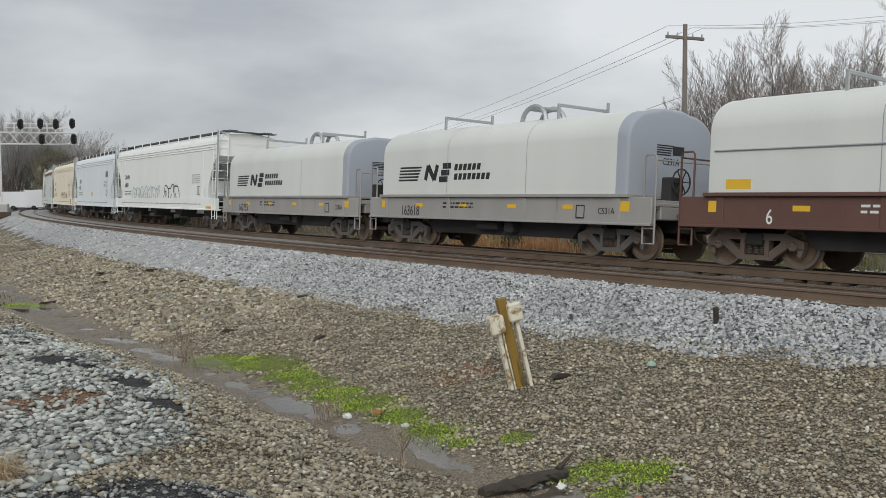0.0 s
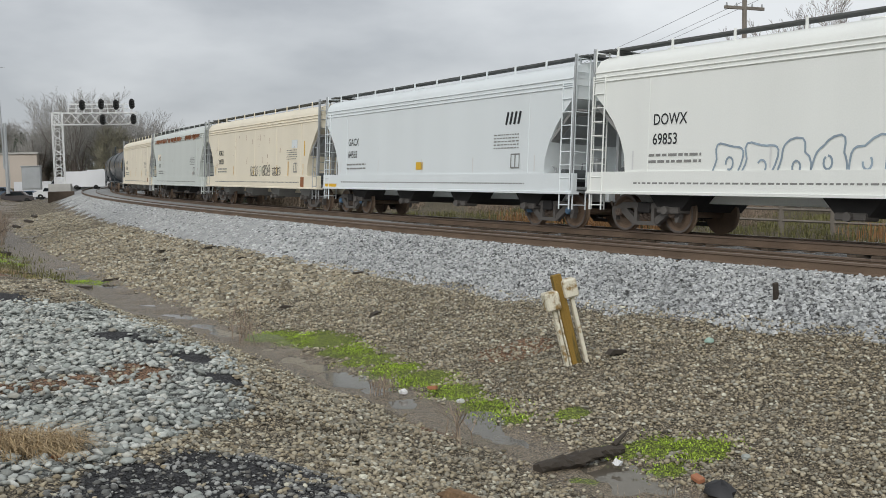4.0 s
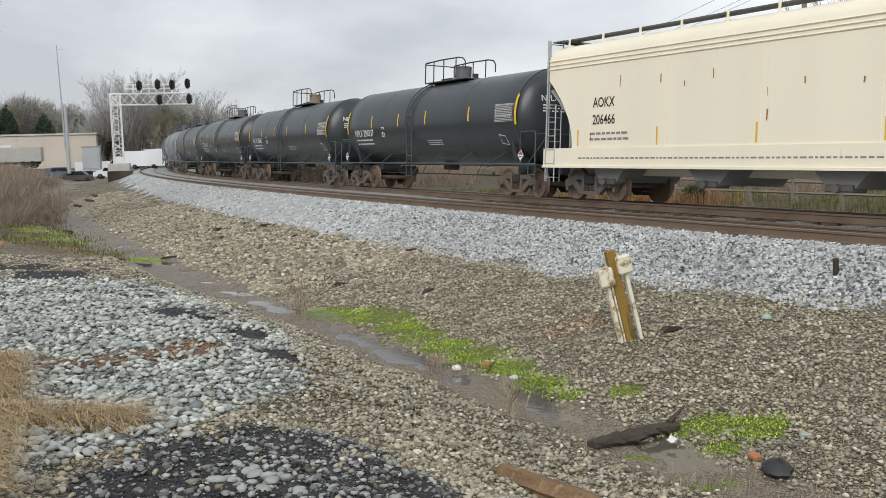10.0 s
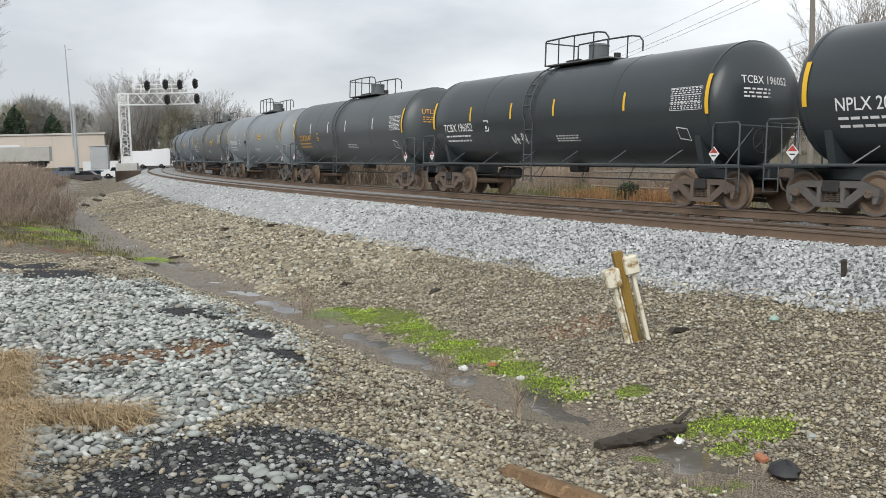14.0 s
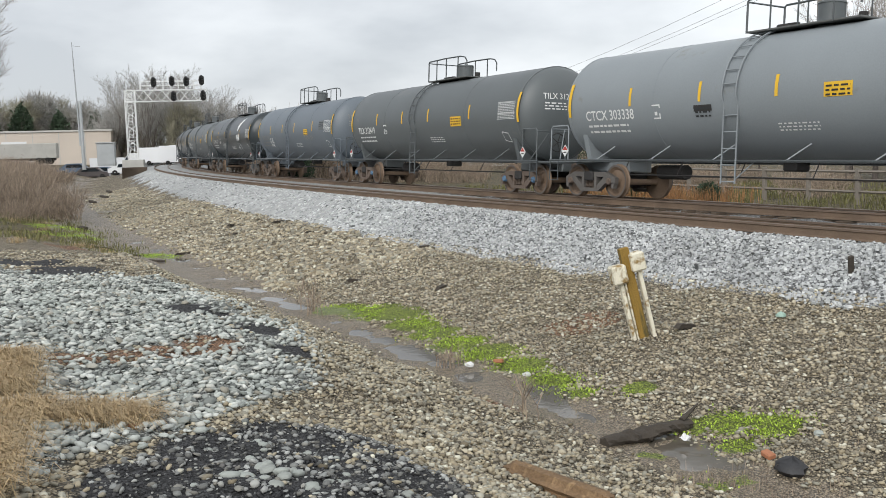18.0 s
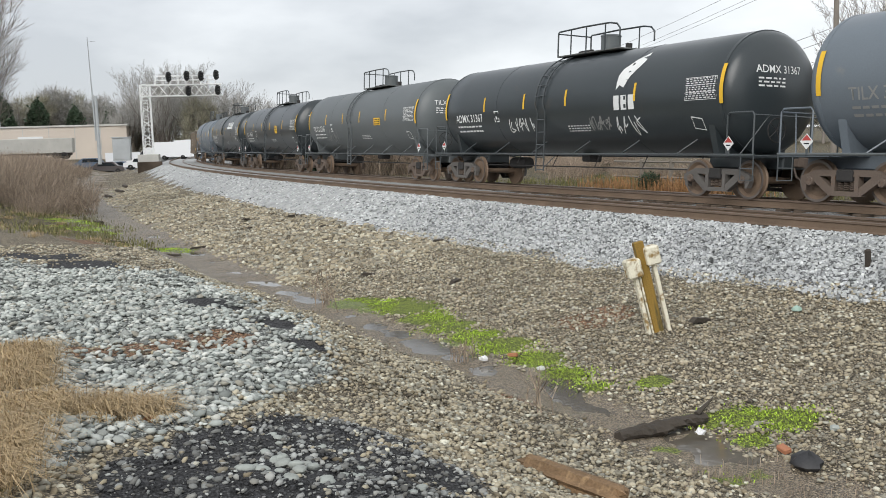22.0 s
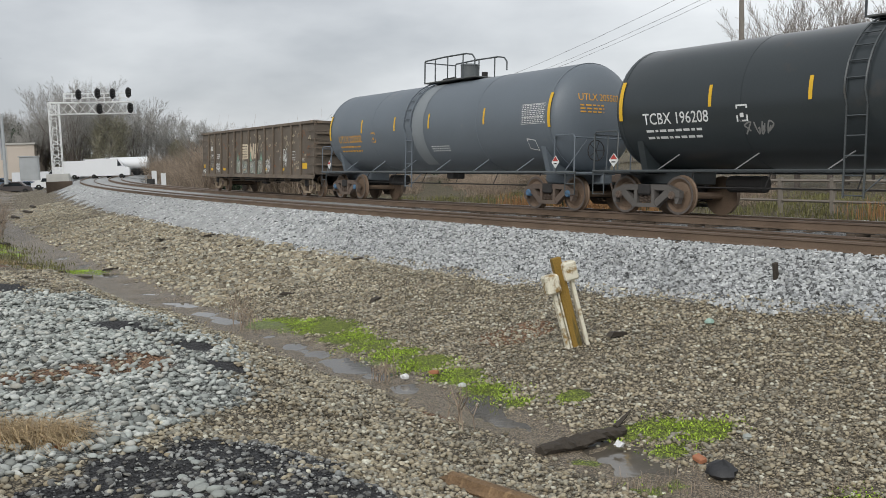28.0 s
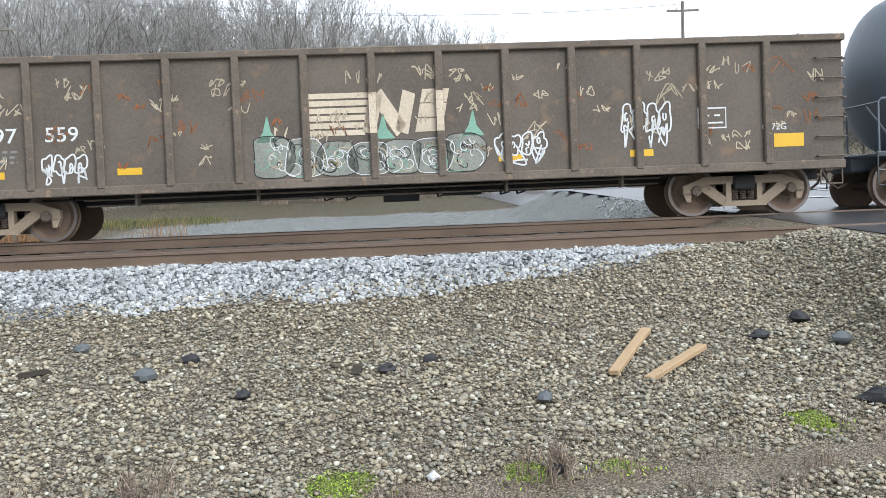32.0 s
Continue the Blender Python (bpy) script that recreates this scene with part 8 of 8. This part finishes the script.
    for x, y in ((0.55, 13.7), (3.05, 9.35), (-2.2, 6.2)):
        ob = part("brick_bit", Solid().slab(-0.07, 0.07, -0.045, 0.045, -0.03, 0.03, 0.012), M["brick"], None)
        ob.matrix_basis = on_ground(x, y, rng.uniform(0, 360), 0.03, 10, 6)
        tagged(ob, "broken orange brick bit", "brick")
    # old ties left beside the line
    for s, d, rz, ln in ((64, 6.6, 4, 2.4), (60, 7.5, -6, 2.5), (69, 5.6, 8, 2.3), (54, 8.7, 10, 1.6), (46, 9.6, 0, 0.7), (74, 5.0, 3, 2.4), (38, 9.0, 12, 0.6)):
        p = on_track(s, -d)
        tie = part("old_tie", Solid().slab(-ln / 2, ln / 2, -0.11, 0.11, -0.09, 0.09, 0.02), M["deadwood"], None)
        tie.matrix_basis = on_ground(p.x, p.y, math.degrees(heading(s)) + rz, 0.08)
        tagged(tie, "dark rotten railway tie dumped on the bank", "tie", "old ties on the bank")
    # water
    v, f = [], []
    for s0, s1, d0, d1, up in ((-3.0, 16.0, 6.6, 8.2, 0.0), (16.0, 38, 6.4, 8.8, -0.012)):
        for s in np.arange(s0, s1, 0.5):
            k = len(v)
            for ss, dd in ((s, d0), (s + 0.5, d0), (s + 0.5, d1), (s, d1)):
                p = on_track(ss, -dd, -1.6 + up)
                v.append(tuple(p))
            f.append((k, k + 1, k + 2, k + 3))
    w = new("puddle", raw_mesh("puddle", v, f, M["water"]))
    tagged(w, "shallow brown puddle water along the ditch", "water", kind="structure")


# ================= signals, buildings, vehicles =================
def lattice(s, p, q, wide, bays, r=0.05, br=0.03):
    """A square lattice member from p to q."""
    p, q = Vector(p), Vector(q)
    d = (q - p).normalized()
    a = d.orthogonal().normalized() if abs(d.z) < 0.9 else Vector((1, 0, 0))
    if abs(d.z) < 0.9:
        a = Vector((0, 0, 1))
    b = d.cross(a).normalized()
    cor = [a * (i * wide / 2) + b * (j * wide / 2) for i, j in ((-1, -1), (1, -1), (1, 1), (-1, 1))]
    for c in cor:
        s.rod(p + c, q + c, r, 5)
    for k in range(bays):
        u, w = p + (q - p) * (k / bays), p + (q - p) * ((k + 1) / bays)
        for n in range(4):
            c0, c1 = cor[n], cor[(n + 1) % 4]
            s.rod(u + c0, w + c1, br, 4)
            if n % 2 == 0 and k % 2 == 0:
                s.rod(u + c1, w + c0, br, 4)


def far_things():
    rng = np.random.default_rng(8)
    fx, fy = polar(18.78, 110)
    fz = 0.62
    g = thing("signal_gantry", "white lattice cantilever signal bridge over the tracks", "signal bridge", m=pose(fx, fy, fz, 0, 0, 12))
    s = Solid()
    lattice(s, (0.5, 0, 0), (0.5, 0, 7.45), 1.0, 10)
    part("tower", s, M["gantry"], g)
    s = Solid()
    lattice(s, (0.0, 0, 6.85), (8.6, 0, 6.85), 1.2, 9)
    part("arm", s, M["gantry"], g)
    s = Solid()
    for y in (-0.6, 0.6):
        for z in (7.95, 8.4):
            s.rod((1.6, y, z), (8.0, y, z), 0.03, 5)
        for x in np.arange(1.6, 8.1, 0.8):
            s.rod((x, y, 7.45), (x, y, 8.4), 0.03, 5)
    part("railing", s, M["gantry"], g)
    part("footing", Solid().slab(-0.6, 1.6, -0.9, 0.9, -1.6, 0.02, 0.03), M["concrete"], g)

    def head_mesh():
        q = Solid().prism([(0.38 * math.cos(a), 0.55 * math.sin(a)) for a in np.linspace(0, 2 * math.pi, 17)[:-1]], -0.06, 0.06)
        for z in (-0.28, 0.0, 0.28):
            q.rod((0, -0.3, z), (0, -0.05, z), 0.13, 8)
        return q
    for x, z, low in ((3.1, 8.25, 0), (5.0, 8.35, 1), (6.5, 8.3, 0), (8.1, 8.4, 1)):
        hd = part("signal_head", head_mesh, M["signal"], g, "black signal head with hooded lamps", key="sighead", m=pose(x, -0.75, z, 0, 0, 52))
        if low:
            part("signal_head", head_mesh, M["signal"], g, "black signal head with hooded lamps", key="sighead", m=pose(x + 0.1, -0.75, z - 1.62, 0, 0, 52))
    s = Solid()
    for x in (0.0, 1.1):
        s.rod((x, -0.75, 0), (x, -0.75, 7.4), 0.03, 5)
    part("access_ladder", ladder(0.5, -0.62, 0.3, 7.6, 0.45, "x", 22, 0.02), M["gantry"], g)
    ax, ay = polar(21.17, 130)
    an = thing("antenna_mast", "thin grey steel antenna mast", "mast", m=pose(ax, ay, 0.4))
    part("lower_tube", Solid().rod((0, 0, -1), (0, 0, 7.6), 0.24, 10, 0.18), M["galv"], an)
    part("upper_tube", Solid().rod((-0.28, 0, 2.0), (-0.55, 0, 14.9), 0.13, 8, 0.05), M["galv"], an)
    part("whip", Solid().rod((-0.4, 0, 14.4), (0.5, 0, 14.3), 0.03, 5), M["galv"], an)
    cx, cy = polar(19.95, 104)
    cb = thing("relay_cabinet", "pale grey steel relay cabinet", "cabinet", m=pose(cx, cy, 0.15, 0, 0, 12))
    part("box", Solid().slab(-0.85, 0.85, -0.6, 0.6, 0, 2.3, 0.03), M["galv"], cb)
    part("door", Solid().slab(-0.7, 0.7, -0.63, -0.6, 0.15, 2.1, 0.01), M["galv"], cb)
    part("roof_lid", Solid().slab(-0.95, 0.95, -0.7, 0.7, 2.3, 2.4, 0.02), M["galv"], cb)
    wx, wy = polar(18.1, 106)
    wl = part("culvert_wall", Solid().slab(-2.0, 0.5, -0.3, 0.3, -1.6, -0.1, 0.03), M["tie"], None, "dark stone culvert wall beside the track")
    wl.matrix_basis = pose(wx, wy, 0.0, 0, 0, 12)
    tagged(wl, "dark stone culvert wall beside the track", "wall")
    # warehouse
    bx, by = polar(24.6, 178)
    wh = thing("warehouse", "long pinkish-beige flat-roofed warehouse", "warehouse", m=pose(bx, by, 0, 0, 0, 12))
    part("wall", Solid().slab(-16, 15.5, 0, 20, -1, 5.1, 0.05), M["beige"], wh)
    part("roof_edge", Solid().slab(-16.2, 15.7, -0.2, 20.2, 5.1, 5.4, 0.03), M["concrete"], wh)
    for x in np.arange(-14, 15, 4.2):
        part("panel_joint", Solid().box(x - 0.06, x + 0.06, -0.03, 0.0, -1, 5.1), M["concrete"], wh)
    part("loading_door", Solid().slab(-2.2, 1.8, -0.08, 0.0, 0.3, 3.6, 0.02), M["siding"], wh, "white loading door")
    part("roof_vent", Solid().rod((-6, 4, 5.4), (-6, 4, 6.4), 0.25, 8), M["galv"], wh)
    tx, ty = polar(24.6, 150)
    tl = thing("box_trailer", "dull white box trailer parked before the warehouse", "trailer", m=pose(tx, ty, 0, 0, 0, 14))
    part("box", Solid().slab(-5.6, 5.6, -1.2, 1.2, 0.9, 3.0, 0.05), M["trailer"], tl)
    part("chassis", Solid().slab(-5.3, 5.3, -0.5, 0.5, 0.55, 0.9, 0.03), M["grime"], tl)
    for x in (3.2, 4.4):
        for y in (-1.1, 1.1):
            part("wheel", Solid().disc((x, 0.5), 0.15, 0.5, (y - 0.14, y + 0.14), 16), M["tyre"], tl)
    for x in (-3.0,):
        part("landing_leg", Solid().slab(x - 0.06, x + 0.06, -0.7, 0.7, 0.0, 0.6, 0.01), M["grime"], tl)

    def car(name, label, az, dist, rz, paint, tall=1.5, ln=4.5):
        x, y = polar(az, dist)
        c = thing(name, label, "car" if tall < 1.9 else "van", "parked vehicles", m=pose(x, y, ground_z(x, y), 0, 0, rz))
        h = ln / 2
        if tall < 1.9:
            pr = [(-h, 0.35), (-h, 0.85), (-h + 0.5, 0.98), (-h * 0.45, tall), (h * 0.35, tall), (h * 0.62, 0.98), (h - 0.1, 0.85), (h, 0.35)]
        else:
            pr = [(-h, 0.4), (-h, tall), (h * 0.45, tall), (h * 0.7, tall * 0.62), (h, tall * 0.5), (h, 0.4)]
        part("body", Solid().prism(pr, -0.88, 0.88), paint, c, smooth=20)
        part("side_window", Solid().prism([(-h * 0.5, 0.98), (-h * 0.4, tall - 0.1), (h * 0.3, tall - 0.1), (h * 0.52, 0.98)], -0.89, 0.89) if tall < 1.9 else Solid().prism([(h * 0.46, tall * 0.62), (h * 0.47, tall - 0.1), (h * 0.66, tall * 0.64)], -0.89, 0.89), M["glass"], c)
        for xx in (-h * 0.62, h * 0.62):
            for yy in (-0.82, 0.82):
                part("wheel", Solid().disc((xx, 0.33), 0.12, 0.33, (yy - 0.11, yy + 0.11), 14), M["tyre"], c)
    car("delivery_van", "white delivery van parked in the lot", 19.6, 140, 20, M["vanwhite"], 2.6, 6.2)
    car("delivery_van", "white box van parked behind the gantry", 18.2, 150, 200, M["vanwhite"], 2.7, 6.5)
    car("sedan", "grey-blue sedan parked in the lot", 21.6, 133, 10, M["carblue"])
    car("sedan", "dark grey sedan parked in the lot", 20.8, 131, 12, M["carred"])
    car("sedan", "grey-blue hatchback parked in the lot", 20.3, 137, 190, M["carblue"])
    car("sedan", "white sedan parked in the lot", 18.9, 128, 12, M["vanwhite"])
    car("delivery_van", "white step van parked beyond the curve", 16.75, 148, 8, M["vanwhite"], 2.6, 7.5)
    car("delivery_van", "white truck parked beyond the curve", 15.9, 146, 8, M["vanwhite"], 2.8, 6.0)
    kx, ky = polar(15.0, 148)
    tk = thing("tank_truck", "white tank truck parked beyond the curve", "truck", m=pose(kx, ky, ground_z(kx, ky) + 0.3, 0, 0, 8))
    part("tank", Solid().loft([[(x, r * math.cos(a), 1.75 + r * 0.9 * math.sin(a)) for a in np.linspace(0, 2 * math.pi, 17)[:-1]] for x, r in ((-2.2, 0.7), (-2.0, 1.05), (3.2, 1.05), (3.4, 0.7))]), M["vanwhite"], tk)
    part("cab", Solid().prism([(-4.3, 0.5), (-4.3, 1.6), (-3.9, 2.6), (-2.5, 2.6), (-2.5, 0.5)], -1.1, 1.1), M["vanwhite"], tk)
    part("windscreen", Solid().prism([(-4.28, 1.68), (-3.98, 2.45), (-3.9, 2.45), (-4.2, 1.68)], -0.95, 0.95), M["glass"], tk)
    part("chassis", Solid().slab(-4.2, 3.4, -0.5, 0.5, 0.45, 0.75, 0.03), M["grime"], tk)
    for x in (-3.5, 1.6, 2.7):
        for y in (-1.0, 1.0):
            part("wheel", Solid().disc((x, 0.48), 0.15, 0.48, (y - 0.15, y + 0.15), 16), M["tyre"], tk)
    for az, dz in ((13.45, 0.0), (12.95, -0.1)):
        x, y = polar(az, 92)
        mb = thing("track_marker", "white rectangular panel on a post beside the track", "sign", "white markers", m=pose(x, y, ground_z(x, y) - 0.1, 0, 0, 15))
        part("panel", Solid().slab(-0.22, 0.22, -0.03, 0.03, 0.2, 1.5 + dz, 0.02), M["siding"], mb)
        part("post", Solid().slab(-0.04, 0.04, 0.03, 0.09, 0, 1.3, 0.01), M["galv"], mb)
    x, y = polar(13.65, 91)
    bxs = part("battery_box", Solid().slab(-0.3, 0.3, -0.3, 0.3, 0, 0.6, 0.03), M["signal"], None)
    bxs.matrix_basis = pose(x, y, ground_z(x, y))
    tagged(bxs, "small black equipment box beside the track", "box")

    # poles and wires
    def pole(az, dist, tall, arm, rz, double=False):
        x, y = polar(az, dist)
        z = ground_z(x, y)
        p = thing("utility_pole", "weathered wooden utility pole with a crossarm", "utility pole", "utility poles", m=pose(x, y, z - 0.3, 0, 0, rz))
        part("shaft", Solid().rod((0, 0, 0), (0, 0, tall + 0.3), 0.17, 9, 0.11), M["polewood"], p)
        part("crossarm", Solid().slab(-arm / 2, arm / 2, -0.06, 0.06, tall - 0.45, tall - 0.3, 0.01), M["polewood"], p)
        if double:
            part("crossarm", Solid().slab(-arm / 2.6, arm / 2.6, -0.06, 0.06, tall - 2.2, tall - 2.05, 0.01), M["polewood"], p)
        for q in (-0.45, -0.2, 0.2, 0.45):
            part("insulator", lambda: Solid().rod((0, 0, 0), (0, 0, 0.16), 0.05, 8, 0.03), M["galv"], p, key="insul", m=pose(q * arm, 0, tall - 0.3))
        return Vector((x, y, z + tall - 0.15)), Matrix.Rotation(radians(rz), 3, "Z") @ Vector((arm * 0.45, 0, 0))
    a, aw = pole(-20.45, 50, 10.9, 2.4, 20)
    b, bw = pole(2.7, 150, 9.6, 3.0, 10)
    c, cw = pole(4.43, 195, 9.2, 2.6, 10, True)
    e, ew = pole(-76.6, 75, 13.5, 2.4, -60)
    x, y = polar(-38, 60)
    h = Vector((x, y, 11.5))
    pole(-38, 60, 11.3, 2.4, -20)
    wires = thing("power_lines", "thin dark power lines between the poles", "cable")
    for p0, p1, w0, w1 in ((a, b, aw, bw), (a, h, aw, aw), (b, c, bw, cw), (h, e, aw, ew)):
        for q in (-1, 1, 0.4):
            pts = []
            for i in range(15):
                t = i / 14
                v = (p0 + w0 * q) * (1 - t) + (p1 + w1 * q) * t
                v.z -= 4 * t * (1 - t) * (p1 - p0).length * 0.022
                pts.append(v)
            part("wire", Solid().pipe(pts, 0.01, 4), M["wire"], wires)
    for q in (0, 1):
        pts = [(a + Vector((0, 0, -3.4 - 0.5 * q))) * (1 - t) + (b + Vector((0, 0, -4.0 - 0.5 * q))) * t + Vector((0, 0, -4 * t * (1 - t) * 2.4)) for t in np.linspace(0, 1, 15)]
        part("wire", Solid().pipe(pts, 0.013, 4), M["wire"], wires)

    # fence behind the tracks
    fn = thing("rail_fence", "weathered brown post-and-rail fence", "fence")
    for s in np.arange(15.2, 36, 2.2):
        p, q = on_track(s, 14.6), on_track(s + 2.2, 14.6)
        p.z, q.z = ground_z(p.x, p.y), ground_z(q.x, q.y)
        part("fence_post", lambda: Solid().slab(-0.07, 0.07, -0.07, 0.07, -0.2, 1.25, 0.01), M["polewood"], fn, key="fpost", m=pose(p.x, p.y, p.z, 0, 0, math.degrees(heading(s))))
        for z in (0.45, 0.85, 1.15):
            part("fence_rail", Solid().rod(p + Vector((0, 0, z)), q + Vector((0, 0, z)), 0.05, 5), M["polewood"], fn)

    # house
    hx, hy = polar(-9.0, 148)
    hz = ground_z(hx, hy) + 1.1
    ho = thing("house", "small white house with a grey gable roof", "house", m=pose(hx, hy, hz, 0, 0, -25))
    part("wall", Solid().prism([(-3.2, -2), (-3.2, 2.3), (0, 3.9), (3.2, 2.3), (3.2, -2)], 0, 9), M["siding"], ho)
    rf = Solid()
    for q in (-1, 1):
        rf.prism([(0, 3.95), (q * 3.7, 2.1), (q * 3.7, 2.25), (0, 4.12)], -0.4, 9.4)
    part("roof", rf, M["roof"], ho)
    for x in (-1.6, 1.3):
        wd = part("window", Solid().slab(x - 0.4, x + 0.4, -0.06, 0.0, 0.4, 1.6, 0.02), M["siding"], ho)
        part("pane", Solid().slab(x - 0.32, x + 0.32, -0.075, -0.05, 0.48, 1.52, 0.005), M["glass"], wd)
    part("chimney", Solid().slab(0.8, 1.4, 3, 3.6, 3.2, 5.0, 0.02), M["brick"], ho)
    # low pale wall of a lot beyond the brush
    lx, ly = polar(0.6, 118)
    lw = part("lot_wall", Solid().slab(-7, 8, -0.2, 0.2, -2, 0.9, 0.03), M["concrete"], None)
    lw.matrix_basis = pose(lx, ly, 0.2, 0, 0, -4)
    tagged(lw, "low pale concrete wall round a lot", "wall")
    # crossing road markings
    for s0, s1, o0, o1 in ((-12.4, -12.22, 20, 42), (-13.7, -13.55, 6.6, 14), (-14.8, -14.65, 7, 40), (-15.1, -14.95, 7, 40), (-19.7, -19.55, 7, 40), (-14.5, -10.2, 8.2, 8.7)):
        v, f = [], []
        for o in np.linspace(o0, o1, 14):
            for s in (s0, s1):
                p = on_track(s, o)
                v.append((p.x, p.y, ground_z(p.x, p.y) + 0.03))
        f = [(i * 2, i * 2 + 1, i * 2 + 3, i * 2 + 2) for i in range(13)]
        ob = new("road_marking", raw_mesh("road_marking", v, f, M["roadline"]))
        tagged(ob, "white painted road line", "road marking", "road lines", kind="structure")
    v = []
    for s in (-7.8, -20.2):
        for o in np.linspace(-4, 60, 20):
            p = on_track(s, o)
            v.append((p.x, p.y, (ground_z(p.x, p.y) + 0.014) if not (-0.6 < o < 5.6) else p.z - 0.02))
    ob = new("road", raw_mesh("road", v, [(i, i + 1, i + 21, i + 20) for i in range(19)], M["asphalt"]))
    tagged(ob, "dark wet asphalt road over the crossing", "road", kind="structure")


near_things()
far_things()
plant_all()
build_stones()


# ================= what moves =================
def motions():
    lean = math.atan2(CANT, GAUGE)
    for k, car in enumerate(TRAIN):
        rows = []
        for i in range(0, 65):
            t = i * 0.5
            s = centre_at(k, t)
            p = on_track(s, FAR, -CANT / 2)
            base = LEN[k] / 2 - 1.85
            p = (on_track(s - base, FAR, -CANT / 2) + on_track(s + base, FAR, -CANT / 2)) / 2
            d = on_track(s - base, FAR) - on_track(s + base, FAR)
            rows.append((t, Matrix.Translation(p) @ Matrix.Rotation(math.atan2(d.y, d.x), 4, "Z") @ Matrix.Rotation(-lean, 4, "X")))
        walk(car, rows)
    for ws, k, a in WHEELSETS:
        # each wheelset rolls while its car is near; before and after it only needs its place
        t0 = max(0.0, min(32.0, 14 + (REAR[k] - 55) / SPEED))
        t1 = max(0.0, min(32.0, 14 + (REAR[k] + 12) / SPEED))
        times = sorted({0.0, 32.0, *np.arange(t0, t1, 0.0666).round(4)})
        rows, turn = [], 0.0
        last = times[0]
        for t in times:
            if t - last < 0.2:
                turn += SPEED * (t - last) / 0.457
            rows.append((t, Matrix.Translation((a, 0, 0.457)) @ Matrix.Rotation(turn, 4, "Y")))
            last = t
        walk(ws, rows)


motions()
